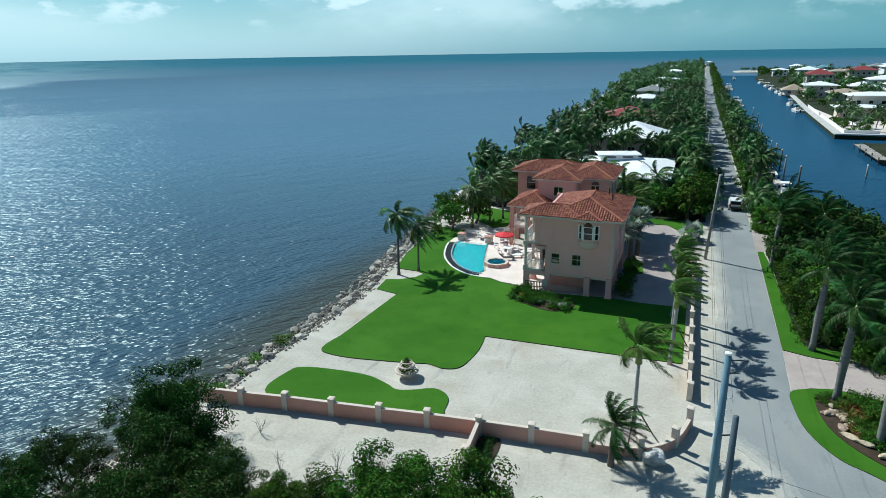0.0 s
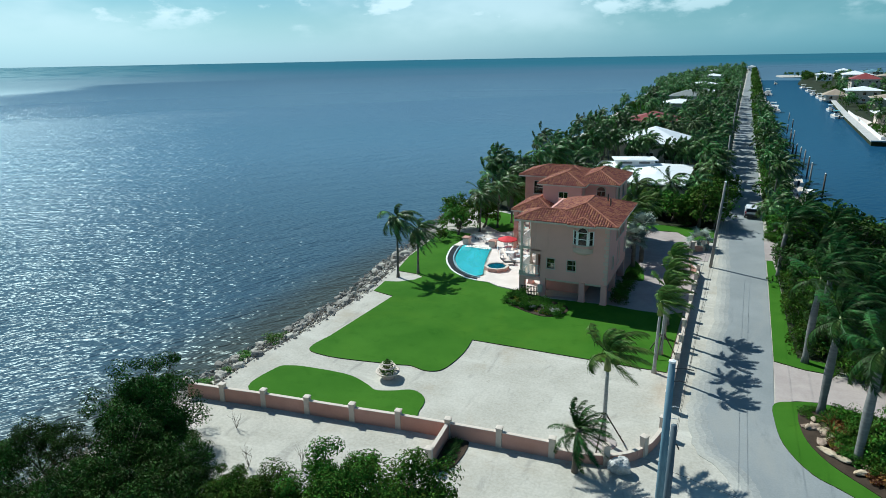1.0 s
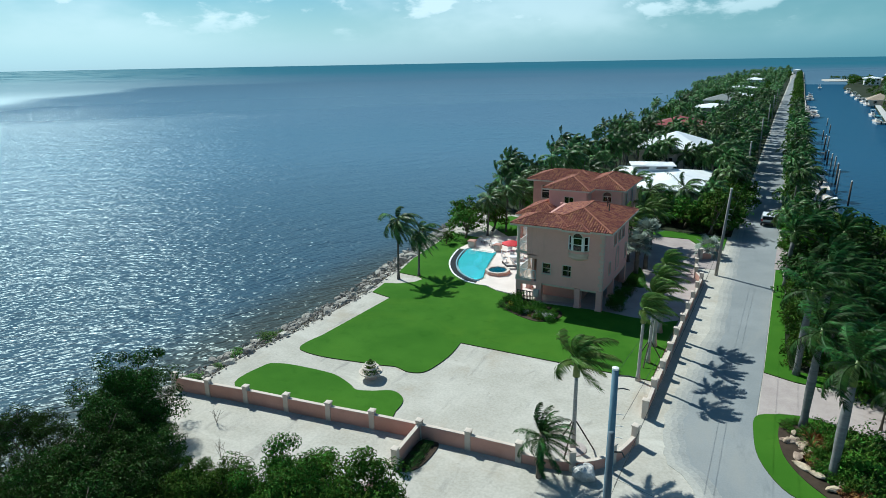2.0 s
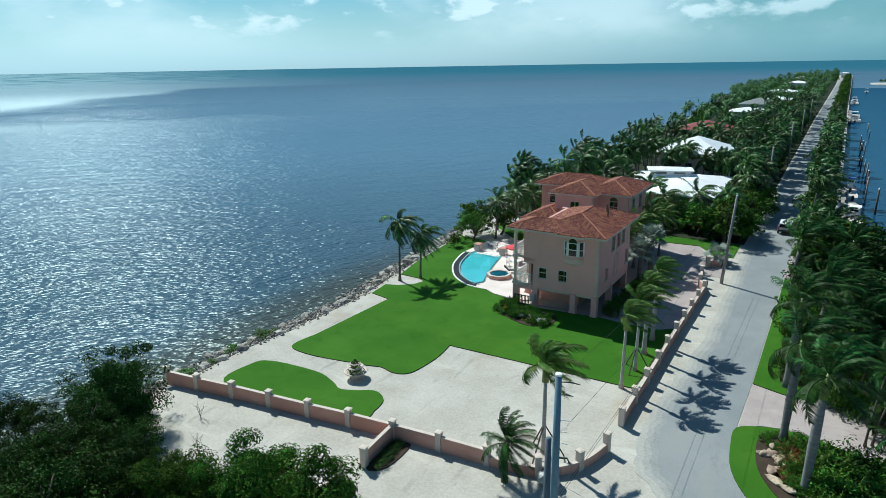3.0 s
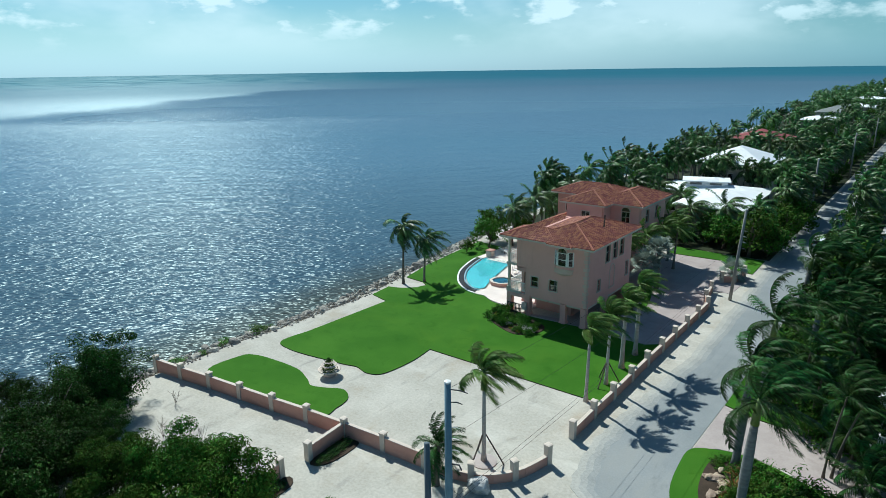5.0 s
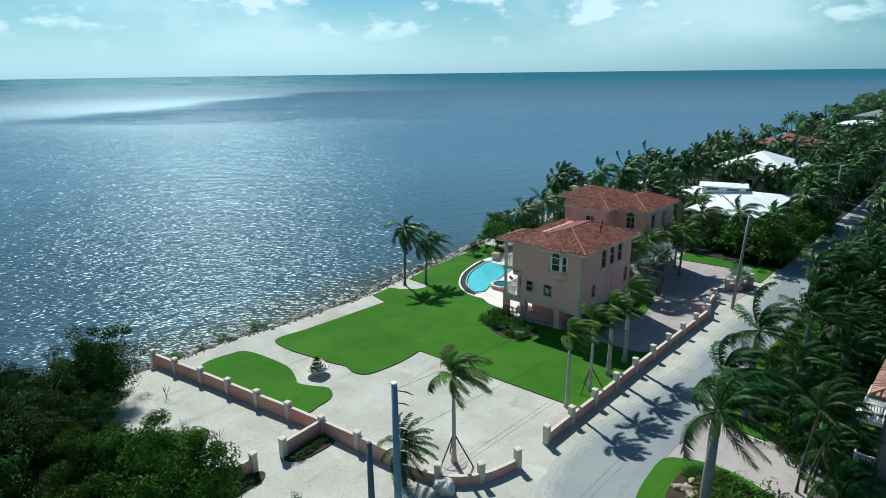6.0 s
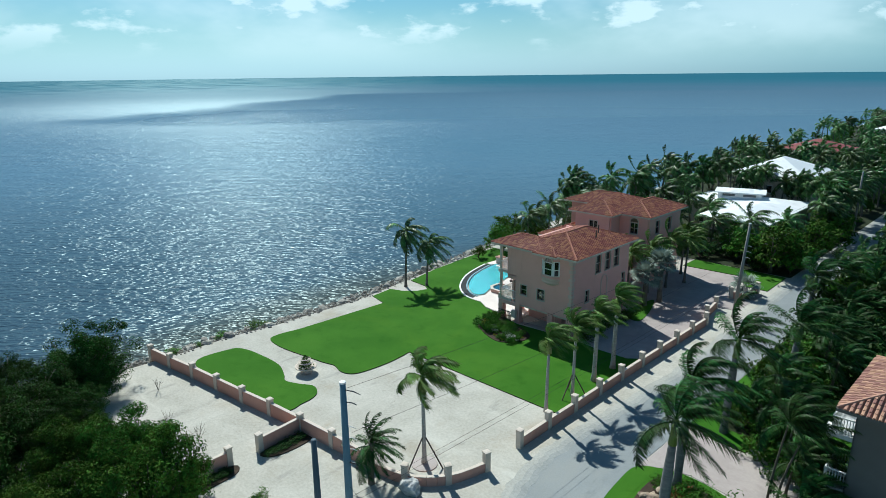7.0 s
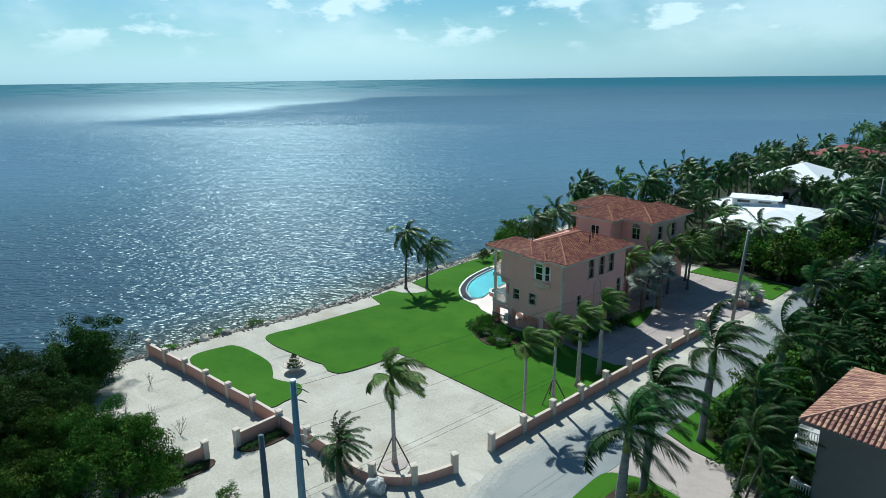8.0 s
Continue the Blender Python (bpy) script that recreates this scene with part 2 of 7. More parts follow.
M = dict(
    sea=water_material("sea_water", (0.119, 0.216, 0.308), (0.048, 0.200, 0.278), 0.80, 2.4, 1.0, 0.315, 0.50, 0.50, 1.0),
    canal=water_material("canal_water", (0.020, 0.086, 0.170), (0.024, 0.100, 0.190), 0.4, 1.3, 0.35, 0.12, 0.22),
    gravel=material("gravel", (0.37, 0.35, 0.295), (0.54, 0.515, 0.45), 0.95, 0.30, 5.0, 0.8, world_space=True, fine_mix=0.5, spec=0.2),
    sand=material("verge_sand", (0.40, 0.375, 0.33), (0.56, 0.53, 0.48), 0.95, 0.5, 7.0, 0.4, world_space=True, fine_mix=0.5, spec=0.2),
    lawn=material("lawn_grass", (0.033, 0.113, 0.009), (0.062, 0.166, 0.017), 0.9, 0.18, 14.0, 0.6, world_space=True, spec=0.05, fine_mix=0.4),
    soil=material("soil", (0.030, 0.022, 0.015), (0.07, 0.05, 0.035), 0.95, 0.8, 8.0, 0.5, world_space=True, spec=0.2),
    # leaf litter, darkened so the shade between the trees sits in its colour
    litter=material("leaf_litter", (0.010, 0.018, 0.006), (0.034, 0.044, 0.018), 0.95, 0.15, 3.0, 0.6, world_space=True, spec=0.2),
    asphalt=material("asphalt", (0.195, 0.215, 0.218), (0.285, 0.305, 0.305), 0.85, 0.12, 9.0, 0.25, world_space=True, spec=0.3, fine_mix=0.35),
    paver=material("paver", (0.34, 0.29, 0.27), (0.45, 0.39, 0.36), 0.85, 0.6, 9.0, 0.2, vary=0.12, world_space=True),
    concrete=material("concrete", (0.42, 0.41, 0.39), (0.55, 0.54, 0.51), 0.85, 0.4, 10.0, 0.2, world_space=True),
    deck=material("pool_deck", (0.62, 0.54, 0.48), (0.74, 0.66, 0.60), 0.7, 0.7, 9.0, 0.1, world_space=True),
    wall_pink=material("pink_stucco", (0.50, 0.275, 0.215), (0.62, 0.36, 0.29), 0.9, 0.5, 22.0, 0.25, spec=0.25),
    cream=material("cream_stucco", (0.54, 0.465, 0.39), (0.64, 0.565, 0.485), 0.85, 1.2, 18.0, 0.2, spec=0.3),
    quoin=material("pale_rose_stucco", (0.58, 0.43, 0.365), (0.68, 0.53, 0.455), 0.9, 0.9, 20.0, 0.2, spec=0.25),
    stucco=material("rose_stucco", (0.68, 0.375, 0.318), (0.77, 0.445, 0.385), 0.9, 0.35, 26.0, 0.25, spec=0.25),
    grey_stucco=material("grey_stucco", (0.115, 0.12, 0.11), (0.16, 0.16, 0.15), 0.9, 0.4, 24.0, 0.25, spec=0.25),
    white=material("white_paint", (0.74, 0.74, 0.72), (0.84, 0.84, 0.82), 0.55, 1.5, 15.0, 0.05),
    white_roof=material("white_roof", (0.72, 0.75, 0.76), (0.86, 0.87, 0.87), 0.6, 0.3, 6.0, 0.08),
    tile=material("clay_tile", (0.225, 0.062, 0.036), (0.33, 0.105, 0.060), 0.75, 0.6, 9.0, 0.2, island=0.35),
    tile_tan=material("tan_clay_tile", (0.32, 0.155, 0.105), (0.44, 0.235, 0.165), 0.75, 0.6, 9.0, 0.2, island=0.3),
    red_roof=material("red_metal_roof", (0.20, 0.030, 0.027), (0.28, 0.055, 0.048), 0.6, 0.4, 6.0, 0.05),
    grey_roof=material("grey_shingle", (0.16, 0.18, 0.17), (0.24, 0.26, 0.25), 0.85, 0.5, 9.0, 0.2),
    blue_roof=material("blue_metal_roof", (0.10, 0.22, 0.27), (0.16, 0.30, 0.34), 0.5, 0.4, 6.0, 0.05),
    tan_roof=material("thatch", (0.28, 0.22, 0.16), (0.40, 0.33, 0.25), 0.95, 0.8, 9.0, 0.4),
    rock=material("limestone", (0.20, 0.185, 0.155), (0.54, 0.51, 0.45), 0.95, 1.6, 9.0, 0.7, vary=0.3, spec=0.2, dist=0.06),
    tan_rock=material("tan_limestone", (0.30, 0.22, 0.15), (0.58, 0.47, 0.36), 0.95, 1.6, 9.0, 0.7, vary=0.25, spec=0.2, dist=0.06),
    coral=material("white_coral_rock", (0.34, 0.34, 0.33), (0.72, 0.71, 0.68), 0.95, 3.0, 14.0, 0.9, spec=0.2, dist=0.08),
    leaf_white=material("white_blossom", (0.45, 0.47, 0.42), (0.70, 0.70, 0.66), 0.6, 1.0, 5.0, 0.0, island=0.3, translucent=0.2, spec=0.1),
    royal_trunk=material("smooth_palm_trunk", (0.115, 0.118, 0.115), (0.215, 0.215, 0.205), 0.85, 1.0, 9.0, 0.3, vary=0.12, stretch=(1, 1, 5)),
    pale_trunk=material("pale_palm_trunk", (0.27, 0.26, 0.24), (0.42, 0.41, 0.385), 0.85, 1.0, 9.0, 0.3, vary=0.12, stretch=(1, 1, 5)),
    trunk=material("palm_trunk", (0.085, 0.078, 0.066), (0.175, 0.165, 0.145), 0.9, 1.0, 9.0, 0.4, vary=0.15, stretch=(1, 1, 5)),
    bark=material("bark", (0.07, 0.055, 0.04), (0.17, 0.145, 0.115), 0.95, 2.0, 14.0, 0.6, stretch=(1, 1, 0.4)),
    shaft=material("crownshaft", (0.10, 0.16, 0.035), (0.19, 0.24, 0.06), 0.5, 1.0, 8.0, 0.1),
    frond=material("palm_frond", (0.008, 0.036, 0.008), (0.056, 0.118, 0.024), 0.5, 0.8, 4.0, 0.0, vary=0.3, island=0.5, translucent=0.05, spec=0.12),
    frond_coco=material("coconut_frond", (0.020, 0.064, 0.012), (0.170, 0.262, 0.074), 0.45, 0.8, 4.0, 0.0, vary=0.35, island=0.55, translucent=0.09, spec=0.3),
    frond_grove=material("grove_frond", (0.010, 0.042, 0.008), (0.092, 0.172, 0.038), 0.45, 0.8, 4.0, 0.0, vary=0.35, island=0.55, translucent=0.07, spec=0.25),
    frond_pale=material("pale_frond", (0.045, 0.110, 0.014), (0.170, 0.250, 0.055), 0.55, 0.8, 4.0, 0.0, vary=0.2, island=0.3, translucent=0.2, spec=0.18),
    silver=material("silver_frond", (0.15, 0.20, 0.16), (0.31, 0.36, 0.30), 0.55, 0.8, 4.0, 0.0, island=0.25, translucent=0.15, spec=0.18),
    leaf=material("broad_leaf", (0.013, 0.052, 0.006), (0.112, 0.215, 0.027), 0.7, 0.5, 3.0, 0.0, vary=0.25, island=0.45, translucent=0.07, spec=0.06),
    leaf_shore=material("shore_tree_leaf", (0.010, 0.038, 0.005), (0.060, 0.124, 0.017), 0.6, 0.5, 3.0, 0.0, vary=0.2, island=0.5, translucent=0.1, spec=0.12),
    # darker broad_leaf: thicket shade put into the colour; also for dark shrubs
    leaf_dark=material("dark_leaf", (0.007, 0.029, 0.005), (0.056, 0.118, 0.018), 0.6, 0.5, 3.0, 0.0, vary=0.25, island=0.5, translucent=0.04, spec=0.1),
    leaf_bright=material("bright_leaf", (0.028, 0.104, 0.010), (0.130, 0.255, 0.034), 0.6, 0.5, 3.0, 0.0, vary=0.2, island=0.4, translucent=0.12, spec=0.08),
    leaf_red=material("croton_leaf", (0.12, 0.035, 0.02), (0.25, 0.12, 0.04), 0.45, 1.0, 5.0, 0.0, island=0.5, translucent=0.2, spec=0.18),
    leaf_yellow=material("yellow_leaf", (0.30, 0.28, 0.03), (0.45, 0.40, 0.06), 0.45, 1.0, 5.0, 0.0, island=0.3, translucent=0.2, spec=0.18),
    pole=material("wood_pole", (0.085, 0.165, 0.215), (0.155, 0.26, 0.32), 0.8, 1.0, 10.0, 0.2, stretch=(1, 1, 0.2)),
    pole_grey=material("weathered_pole", (0.20, 0.19, 0.18), (0.32, 0.31, 0.29), 0.9, 1.0, 10.0, 0.3, stretch=(1, 1, 0.2)),
    dark_pole=material("dark_pole", (0.055, 0.085, 0.105), (0.10, 0.135, 0.16), 0.8, 1.0, 10.0, 0.2, stretch=(1, 1, 0.2)),
    dust_a=material("dusty_asphalt", (0.235, 0.245, 0.235), (0.345, 0.355, 0.34), 0.9, 0.4, 6.0, 0.4, world_space=True, spec=0.2, fine_mix=0.5),
    dust_b=material("gravelly_asphalt", (0.275, 0.28, 0.26), (0.41, 0.41, 0.38), 0.9, 0.4, 6.0, 0.4, world_space=True, spec=0.2, fine_mix=0.5),
    dust_c=material("gravelly_shoulder", (0.32, 0.315, 0.28), (0.475, 0.465, 0.42), 0.9, 0.4, 6.0, 0.6, world_space=True, spec=0.2, fine_mix=0.5),
    wire=material("black_wire", (0.015, 0.015, 0.015), (0.03, 0.03, 0.03), 0.6, 1.0, 5.0, 0.0),
    timber=material("dark_timber", (0.05, 0.040, 0.032), (0.12, 0.10, 0.08), 0.9, 1.0, 10.0, 0.3),
    dock=material("dock_plank", (0.26, 0.24, 0.21), (0.42, 0.39, 0.35), 0.9, 1.0, 10.0, 0.2, vary=0.2),
    pool=material("pool_plaster", (0.002, 0.235, 0.275), (0.005, 0.30, 0.335), 0.6, 0.6, 6.0, 0.0, world_space=True),
    blue_tile=material("dark_blue_tile", (0.005, 0.05, 0.09), (0.01, 0.08, 0.13), 0.4, 1.0, 10.0, 0.0),
    pool_rim=material("pale_blue_tile", (0.20, 0.36, 0.42), (0.30, 0.46, 0.52), 0.4, 1.0, 10.0, 0.0),
    spa_water=material("spa_water", (0.004, 0.07, 0.11), (0.008, 0.10, 0.15), 0.08, 1.0, 6.0, 0.05, world_space=True),
    basin=material("dark_basin", (0.008, 0.011, 0.015), (0.02, 0.024, 0.03), 0.7, 1.0, 8.0, 0.0, spec=0.15),
    red_cloth=material("red_canvas", (0.55, 0.02, 0.03), (0.66, 0.035, 0.045), 0.8, 1.0, 12.0, 0.1),
    dark=material("dark_frame", (0.02, 0.02, 0.02), (0.05, 0.05, 0.05), 0.5, 1.0, 8.0, 0.0),
    interior=material("interior_plaster", (0.10, 0.09, 0.085), (0.14, 0.13, 0.12), 0.9, 1.0, 8.0, 0.0),
    car=material("white_car_paint", (0.70, 0.71, 0.72), (0.78, 0.79, 0.80), 0.25, 1.0, 8.0, 0.0),
    rubber=material("rubber", (0.015, 0.015, 0.015), (0.03, 0.03, 0.03), 0.8, 1.0, 8.0, 0.0),
    blue_canvas=material("blue_canvas", (0.015, 0.07, 0.28), (0.03, 0.10, 0.36), 0.7, 1.0, 8.0, 0.05),
    teal=material("teal_paint", (0.10, 0.38, 0.40), (0.14, 0.45, 0.47), 0.4, 1.0, 8.0, 0.0),
)
def tint(key, colour, scale, lo, hi, amount, stretch=(1, 1, 1)):
    """Lays soft irregular stains of another colour over a material."""
    t = M[key].node_tree
    sock = t.nodes["Principled BSDF"].inputs["Base Color"]
    base = sock.links[0].from_socket
    pos = t.nodes.new("ShaderNodeNewGeometry").outputs["Position"]
    mp = t.nodes.new("ShaderNodeMapping")
    mp.inputs["Scale"].default_value = stretch
    link(t, pos, mp.inputs[0])
    n = node(t, "ShaderNodeTexNoise", Scale=scale, Detail=6.0, Roughness=0.65, Distortion=0.6)
    link(t, mp.outputs[0], n.inputs["Vector"])
    link(t, mix_node(t, ramp_node(t, n.outputs["Fac"], lo, hi, 0.0, amount), base, colour), sock)


tint("gravel", (0.34, 0.285, 0.205), 0.16, 0.52, 0.72, 0.55)
tint("gravel", (0.26, 0.25, 0.225), 0.9, 0.55, 0.72, 0.6, (1.0, 0.25, 1.0))
tint("gravel", (0.62, 0.60, 0.53), 0.35, 0.55, 0.72, 0.5, (0.3, 1.0, 1.0))
tint("gravel", (0.22, 0.205, 0.165), 2.6, 0.62, 0.74, 0.55)
tint("lawn", (0.075, 0.165, 0.014), 0.11, 0.5, 0.72, 0.5)
tint("lawn", (0.018, 0.085, 0.004), 0.55, 0.52, 0.72, 0.4)
tint("asphalt", (0.30, 0.30, 0.275), 0.22, 0.5, 0.7, 0.6, (1.0, 0.3, 1.0))
tint("asphalt", (0.13, 0.145, 0.15), 0.6, 0.58, 0.74, 0.45, (1.0, 0.2, 1.0))
tint("stucco", (0.36, 0.235, 0.20), 0.5, 0.55, 0.78, 0.45, (1.0, 1.0, 0.25))
tint("wall_pink", (0.34, 0.22, 0.18), 0.7, 0.54, 0.76, 0.5, (1.0, 1.0, 0.4))
tint("cream", (0.36, 0.32, 0.26), 1.1, 0.56, 0.76, 0.5, (1.0, 1.0, 0.4))
tint("white_roof", (0.52, 0.54, 0.53), 0.3, 0.5, 0.72, 0.4)
tint("paver", (0.22, 0.19, 0.18), 0.3, 0.52, 0.72, 0.45)
tint("concrete", (0.28, 0.27, 0.245), 0.35, 0.5, 0.7, 0.5)
M["glass"] = glass_material("window_glass", (0.10, 0.12, 0.13))
M["pool_water"] = glass_material("clear_water", (0.80, 0.97, 1.0))
M["pool_water"].node_tree.nodes["Principled BSDF"].inputs["IOR"].default_value = 1.33
M["pool_water"].node_tree.nodes["Principled BSDF"].inputs["Transmission Weight"].default_value = 1.0


# ---- mesh helpers ----
class Geo:
    def __init__(self):
        self.v, self.f = [], []

    def add(self, verts, faces):
        n = len(self.v)
        self.v += [tuple(p) for p in verts]
        self.f += [tuple(i + n for i in f) for f in faces]
        return self

    def box(self, c, s, rz=0.0):
        cx, cy, cz = c
        a, b, h = s[0] / 2, s[1] / 2, s[2] / 2
        co, si = math.cos(rz), math.sin(rz)
        vs = [(cx + x * co - y * si, cy + x * si + y * co, cz + z) for z in (-h, h) for x, y in ((-a, -b), (a, -b), (a, b), (-a, b))]
        return self.add(vs, [(3, 2, 1, 0), (4, 5, 6, 7), (0, 1, 5, 4), (1, 2, 6, 5), (2, 3, 7, 6), (3, 0, 4, 7)])

    def span(self, p, q, w, z0, z1):
        """An upright slab of width w along the line from p to q."""
        d = Vector((q[0] - p[0], q[1] - p[1], 0))
        return self.box(((p[0] + q[0]) / 2, (p[1] + q[1]) / 2, (z0 + z1) / 2), (d.length, w, z1 - z0), math.atan2(d.y, d.x))

    def frustum(self, c, s0, s1, z0, z1, rz=0.0):
        co, si = math.cos(rz), math.sin(rz)
        vs = []
        for z, s in ((z0, s0), (z1, s1)):
            for x, y in ((-s, -s), (s, -s), (s, s), (-s, s)):
                vs.append((c[0] + x * co - y * si, c[1] + x * si + y * co, z))
        return self.add(vs, [(3, 2, 1, 0), (4, 5, 6, 7), (0, 1, 5, 4), (1, 2, 6, 5), (2, 3, 7, 6), (3, 0, 4, 7)])

    def prism(self, poly, z0, z1, bottom=True):
        n = len(poly)
        vs = [(x, y, z0) for x, y in poly] + [(x, y, z1) for x, y in poly]
        area = sum(poly[i][0] * poly[(i + 1) % n][1] - poly[(i + 1) % n][0] * poly[i][1] for i in range(n))
        fs = [tuple(range(n, 2 * n))] + ([tuple(range(n - 1, -1, -1))] if bottom else [])
        fs += [(i, (i + 1) % n, n + (i + 1) % n, n + i) for i in range(n)]
        if area < 0:
            fs = [tuple(reversed(f)) for f in fs]
        return self.add(vs, fs)

    def tube(self, path, radii, n=8, cap=True):
        path = [Vector(p) for p in path]
        if isinstance(radii, (int, float)):
            radii = [radii] * len(path)
        vs = []
        for i, p in enumerate(path):
            d = (path[min(i + 1, len(path) - 1)] - path[max(i - 1, 0)]).normalized()
            a = d.cross(Vector((0, 0, 1)) if abs(d.z) < 0.9 else Vector((1, 0, 0))).normalized()
            b = d.cross(a)
            vs += [p + (a * math.cos(k * math.tau / n) + b * math.sin(k * math.tau / n)) * radii[i] for k in range(n)]
        fs = [(i * n + k, i * n + (k + 1) % n, (i + 1) * n + (k + 1) % n, (i + 1) * n + k) for i in range(len(path) - 1) for k in range(n)]
        if cap:
            fs += [tuple(range(n - 1, -1, -1)), tuple(range((len(path) - 1) * n, len(path) * n))]
        return self.add(vs, fs)

    def lathe(self, c, profile, n=24):
        vs = [(c[0] + r * math.cos(k * math.tau / n), c[1] + r * math.sin(k * math.tau / n), c[2] + z) for r, z in profile for k in range(n)]
        fs = [(i * n + k, i * n + (k + 1) % n, (i + 1) * n + (k + 1) % n, (i + 1) * n + k) for i in range(len(profile) - 1) for k in range(n)]
        return self.add(vs, fs)

    def mesh(self, name, mat, smooth=False):
        me = bpy.data.meshes.new(name)
        me.from_pydata(self.v, [], self.f)
        me.materials.append(mat)
        if smooth:
            me.polygons.foreach_set("use_smooth", [True] * len(me.polygons))
        me.update()
        return me


def part(name, geo, mat, parent=None, label="", smooth=False):
    data = geo.mesh(name, mat, smooth) if isinstance(geo, Geo) else geo
    ob = new(name, data)
    if parent is not None:
        ob.parent = parent
    if label:
        ob["label"] = label
    return ob


def thing(name, label, category, group="", kind="", at=(0, 0, 0)):
    ob = new(name)
    ob.empty_display_size = 0.3
    ob.location = at
    return tagged(ob, label, category, group, kind)


def structure(name, geo, mat, label, category, smooth=False):
    return tagged(part(name, geo, mat, None, "", smooth), label, category, kind="structure")


def spline(pts, n=6, closed=True):
    out, k = [], len(pts)
    for i in range(k if closed else k - 1):
        p = [Vector(pts[(i + j) % k] if closed else pts[min(max(i + j, 0), k - 1)]) for j in (-1, 0, 1, 2)]
        for s in range(n):
            u = s / n
            q = 0.5 * (2 * p[1] + (p[2] - p[0]) * u + (2 * p[0] - 5 * p[1] + 4 * p[2] - p[3]) * u * u + (3 * p[1] - p[0] - 3 * p[2] + p[3]) * u ** 3)
            out.append(tuple(q))
    if not closed:
        out.append(tuple(pts[-1]))
    return out


def inside(x, y, poly):
    hit, n = False, len(poly)
    for i in range(n):
        (x0, y0), (x1, y1) = poly[i], poly[(i + 1) % n]
        if (y0 > y) != (y1 > y) and x < (x1 - x0) * (y - y0) / (y1 - y0) + x0:
            hit = not hit
    return hit


# ---- ground, water, roads ----
SEA = -1.1
# a round sheet that ends at one distance all round: an even horizon
rim = [(14 + 4930 * math.cos(k * math.tau / 180), 11 + 4930 * math.sin(k * math.tau / 180), SEA) for k in range(180)]
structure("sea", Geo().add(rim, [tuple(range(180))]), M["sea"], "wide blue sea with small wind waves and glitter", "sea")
structure("canal", Geo().add([(11, 83, SEA + 0.02), (62, 83, SEA + 0.02), (62, 640, SEA + 0.02), (11, 640, SEA + 0.02)], [(0, 1, 2, 3)]),
          M["canal"], "calm dark blue canal water between docks", "canal")

SHORE = [(-30, -80), (-30, 20), (-30.2, 30), (-29.9, 37), (-30.2, 43), (-29.6, 48), (-29.6, 53), (-29.5, 58), (-30.4, 64), (-31.6, 72), (-32.6, 80),
         (-34.5, 92), (-37, 110), (-39, 150), (-41, 226), (-49, 380), (-58, 550), (-54, 750), (-40, 900), (-10, 1010), (10, 1020)]
CANAL_SIDE = [(12, 1000), (12.4, 700), (12.4, 400), (12.6, 200), (13.0, 114), (22, 94), (34, 84), (62, 80), (62, -80)]
land = SHORE + CANAL_SIDE
g = Geo().prism(land, -0.3, 0.0, bottom=False)
n0 = len(SHORE)
g.add([(x, y, -0.3) for x, y in SHORE] + [(x - 6.4, y + (4 if y > 880 else 0), -2.4) for x, y in SHORE],
      [(i + 1, i, n0 + i, n0 + i + 1) for i in range(n0 - 1)])
g.add([(x, y, -0.3) for x, y in CANAL_SIDE] + [(x, y, -2.4) for x, y in CANAL_SIDE],
      [(i + 1, i, len(CANAL_SIDE) + i, len(CANAL_SIDE) + i + 1) for i in range(len(CANAL_SIDE) - 1)])
structure("ground", g, M["gravel"], "pale crushed shell and gravel ground of the lot", "ground")
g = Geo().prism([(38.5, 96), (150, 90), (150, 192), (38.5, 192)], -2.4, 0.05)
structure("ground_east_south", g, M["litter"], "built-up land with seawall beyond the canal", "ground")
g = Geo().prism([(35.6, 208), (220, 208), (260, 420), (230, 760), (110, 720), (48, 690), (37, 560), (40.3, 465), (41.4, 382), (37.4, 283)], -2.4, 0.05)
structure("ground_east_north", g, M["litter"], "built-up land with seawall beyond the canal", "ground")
structure("spit", Geo().prism(spline([(27, 735), (40, 700), (110, 720), (110, 760), (40, 757)], 4), -2.4, -0.5), M["sand"], "low sandy spit at the canal mouth", "ground")

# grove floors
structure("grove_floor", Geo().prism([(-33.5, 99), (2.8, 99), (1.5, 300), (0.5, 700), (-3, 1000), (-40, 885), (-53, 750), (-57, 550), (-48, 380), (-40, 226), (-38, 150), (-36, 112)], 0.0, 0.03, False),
          M["litter"], "leaf litter under the trees, darkened for their shade", "ground")
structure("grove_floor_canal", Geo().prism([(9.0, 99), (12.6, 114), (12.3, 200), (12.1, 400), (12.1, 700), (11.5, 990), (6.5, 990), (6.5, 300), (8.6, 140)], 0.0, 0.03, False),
          M["litter"], "leaf litter between road and canal, darkened for tree shade", "ground")
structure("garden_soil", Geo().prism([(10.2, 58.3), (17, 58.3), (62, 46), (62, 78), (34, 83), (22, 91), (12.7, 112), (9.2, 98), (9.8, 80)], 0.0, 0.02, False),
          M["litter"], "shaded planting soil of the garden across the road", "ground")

ROAD_W = [(3.9, 1000), (1.4, 750), (1.9, 306), (3.1, 140), (3.8, 104), (4.3, 86), (4.7, 76), (4.8, 66), (4.4, 57), (4.0, 50), (4.2, 46.4), (4.9, 43.6), (6.1, 42.5), (6.9, 41.3), (7.4, 39.6), (8.6, 36), (12, 30), (20, 22), (34, 10)]
ROAD_E = [(42, 20), (28, 31.5), (18, 37.4), (12.5, 41.9), (10.5, 43.3), (9.1, 45.9), (8.6, 49), (8.6, 51), (8.7, 58), (8.6, 80), (8.5, 104), (8.2, 140), (6.9, 306), (5.9, 750), (8.0, 1000)]
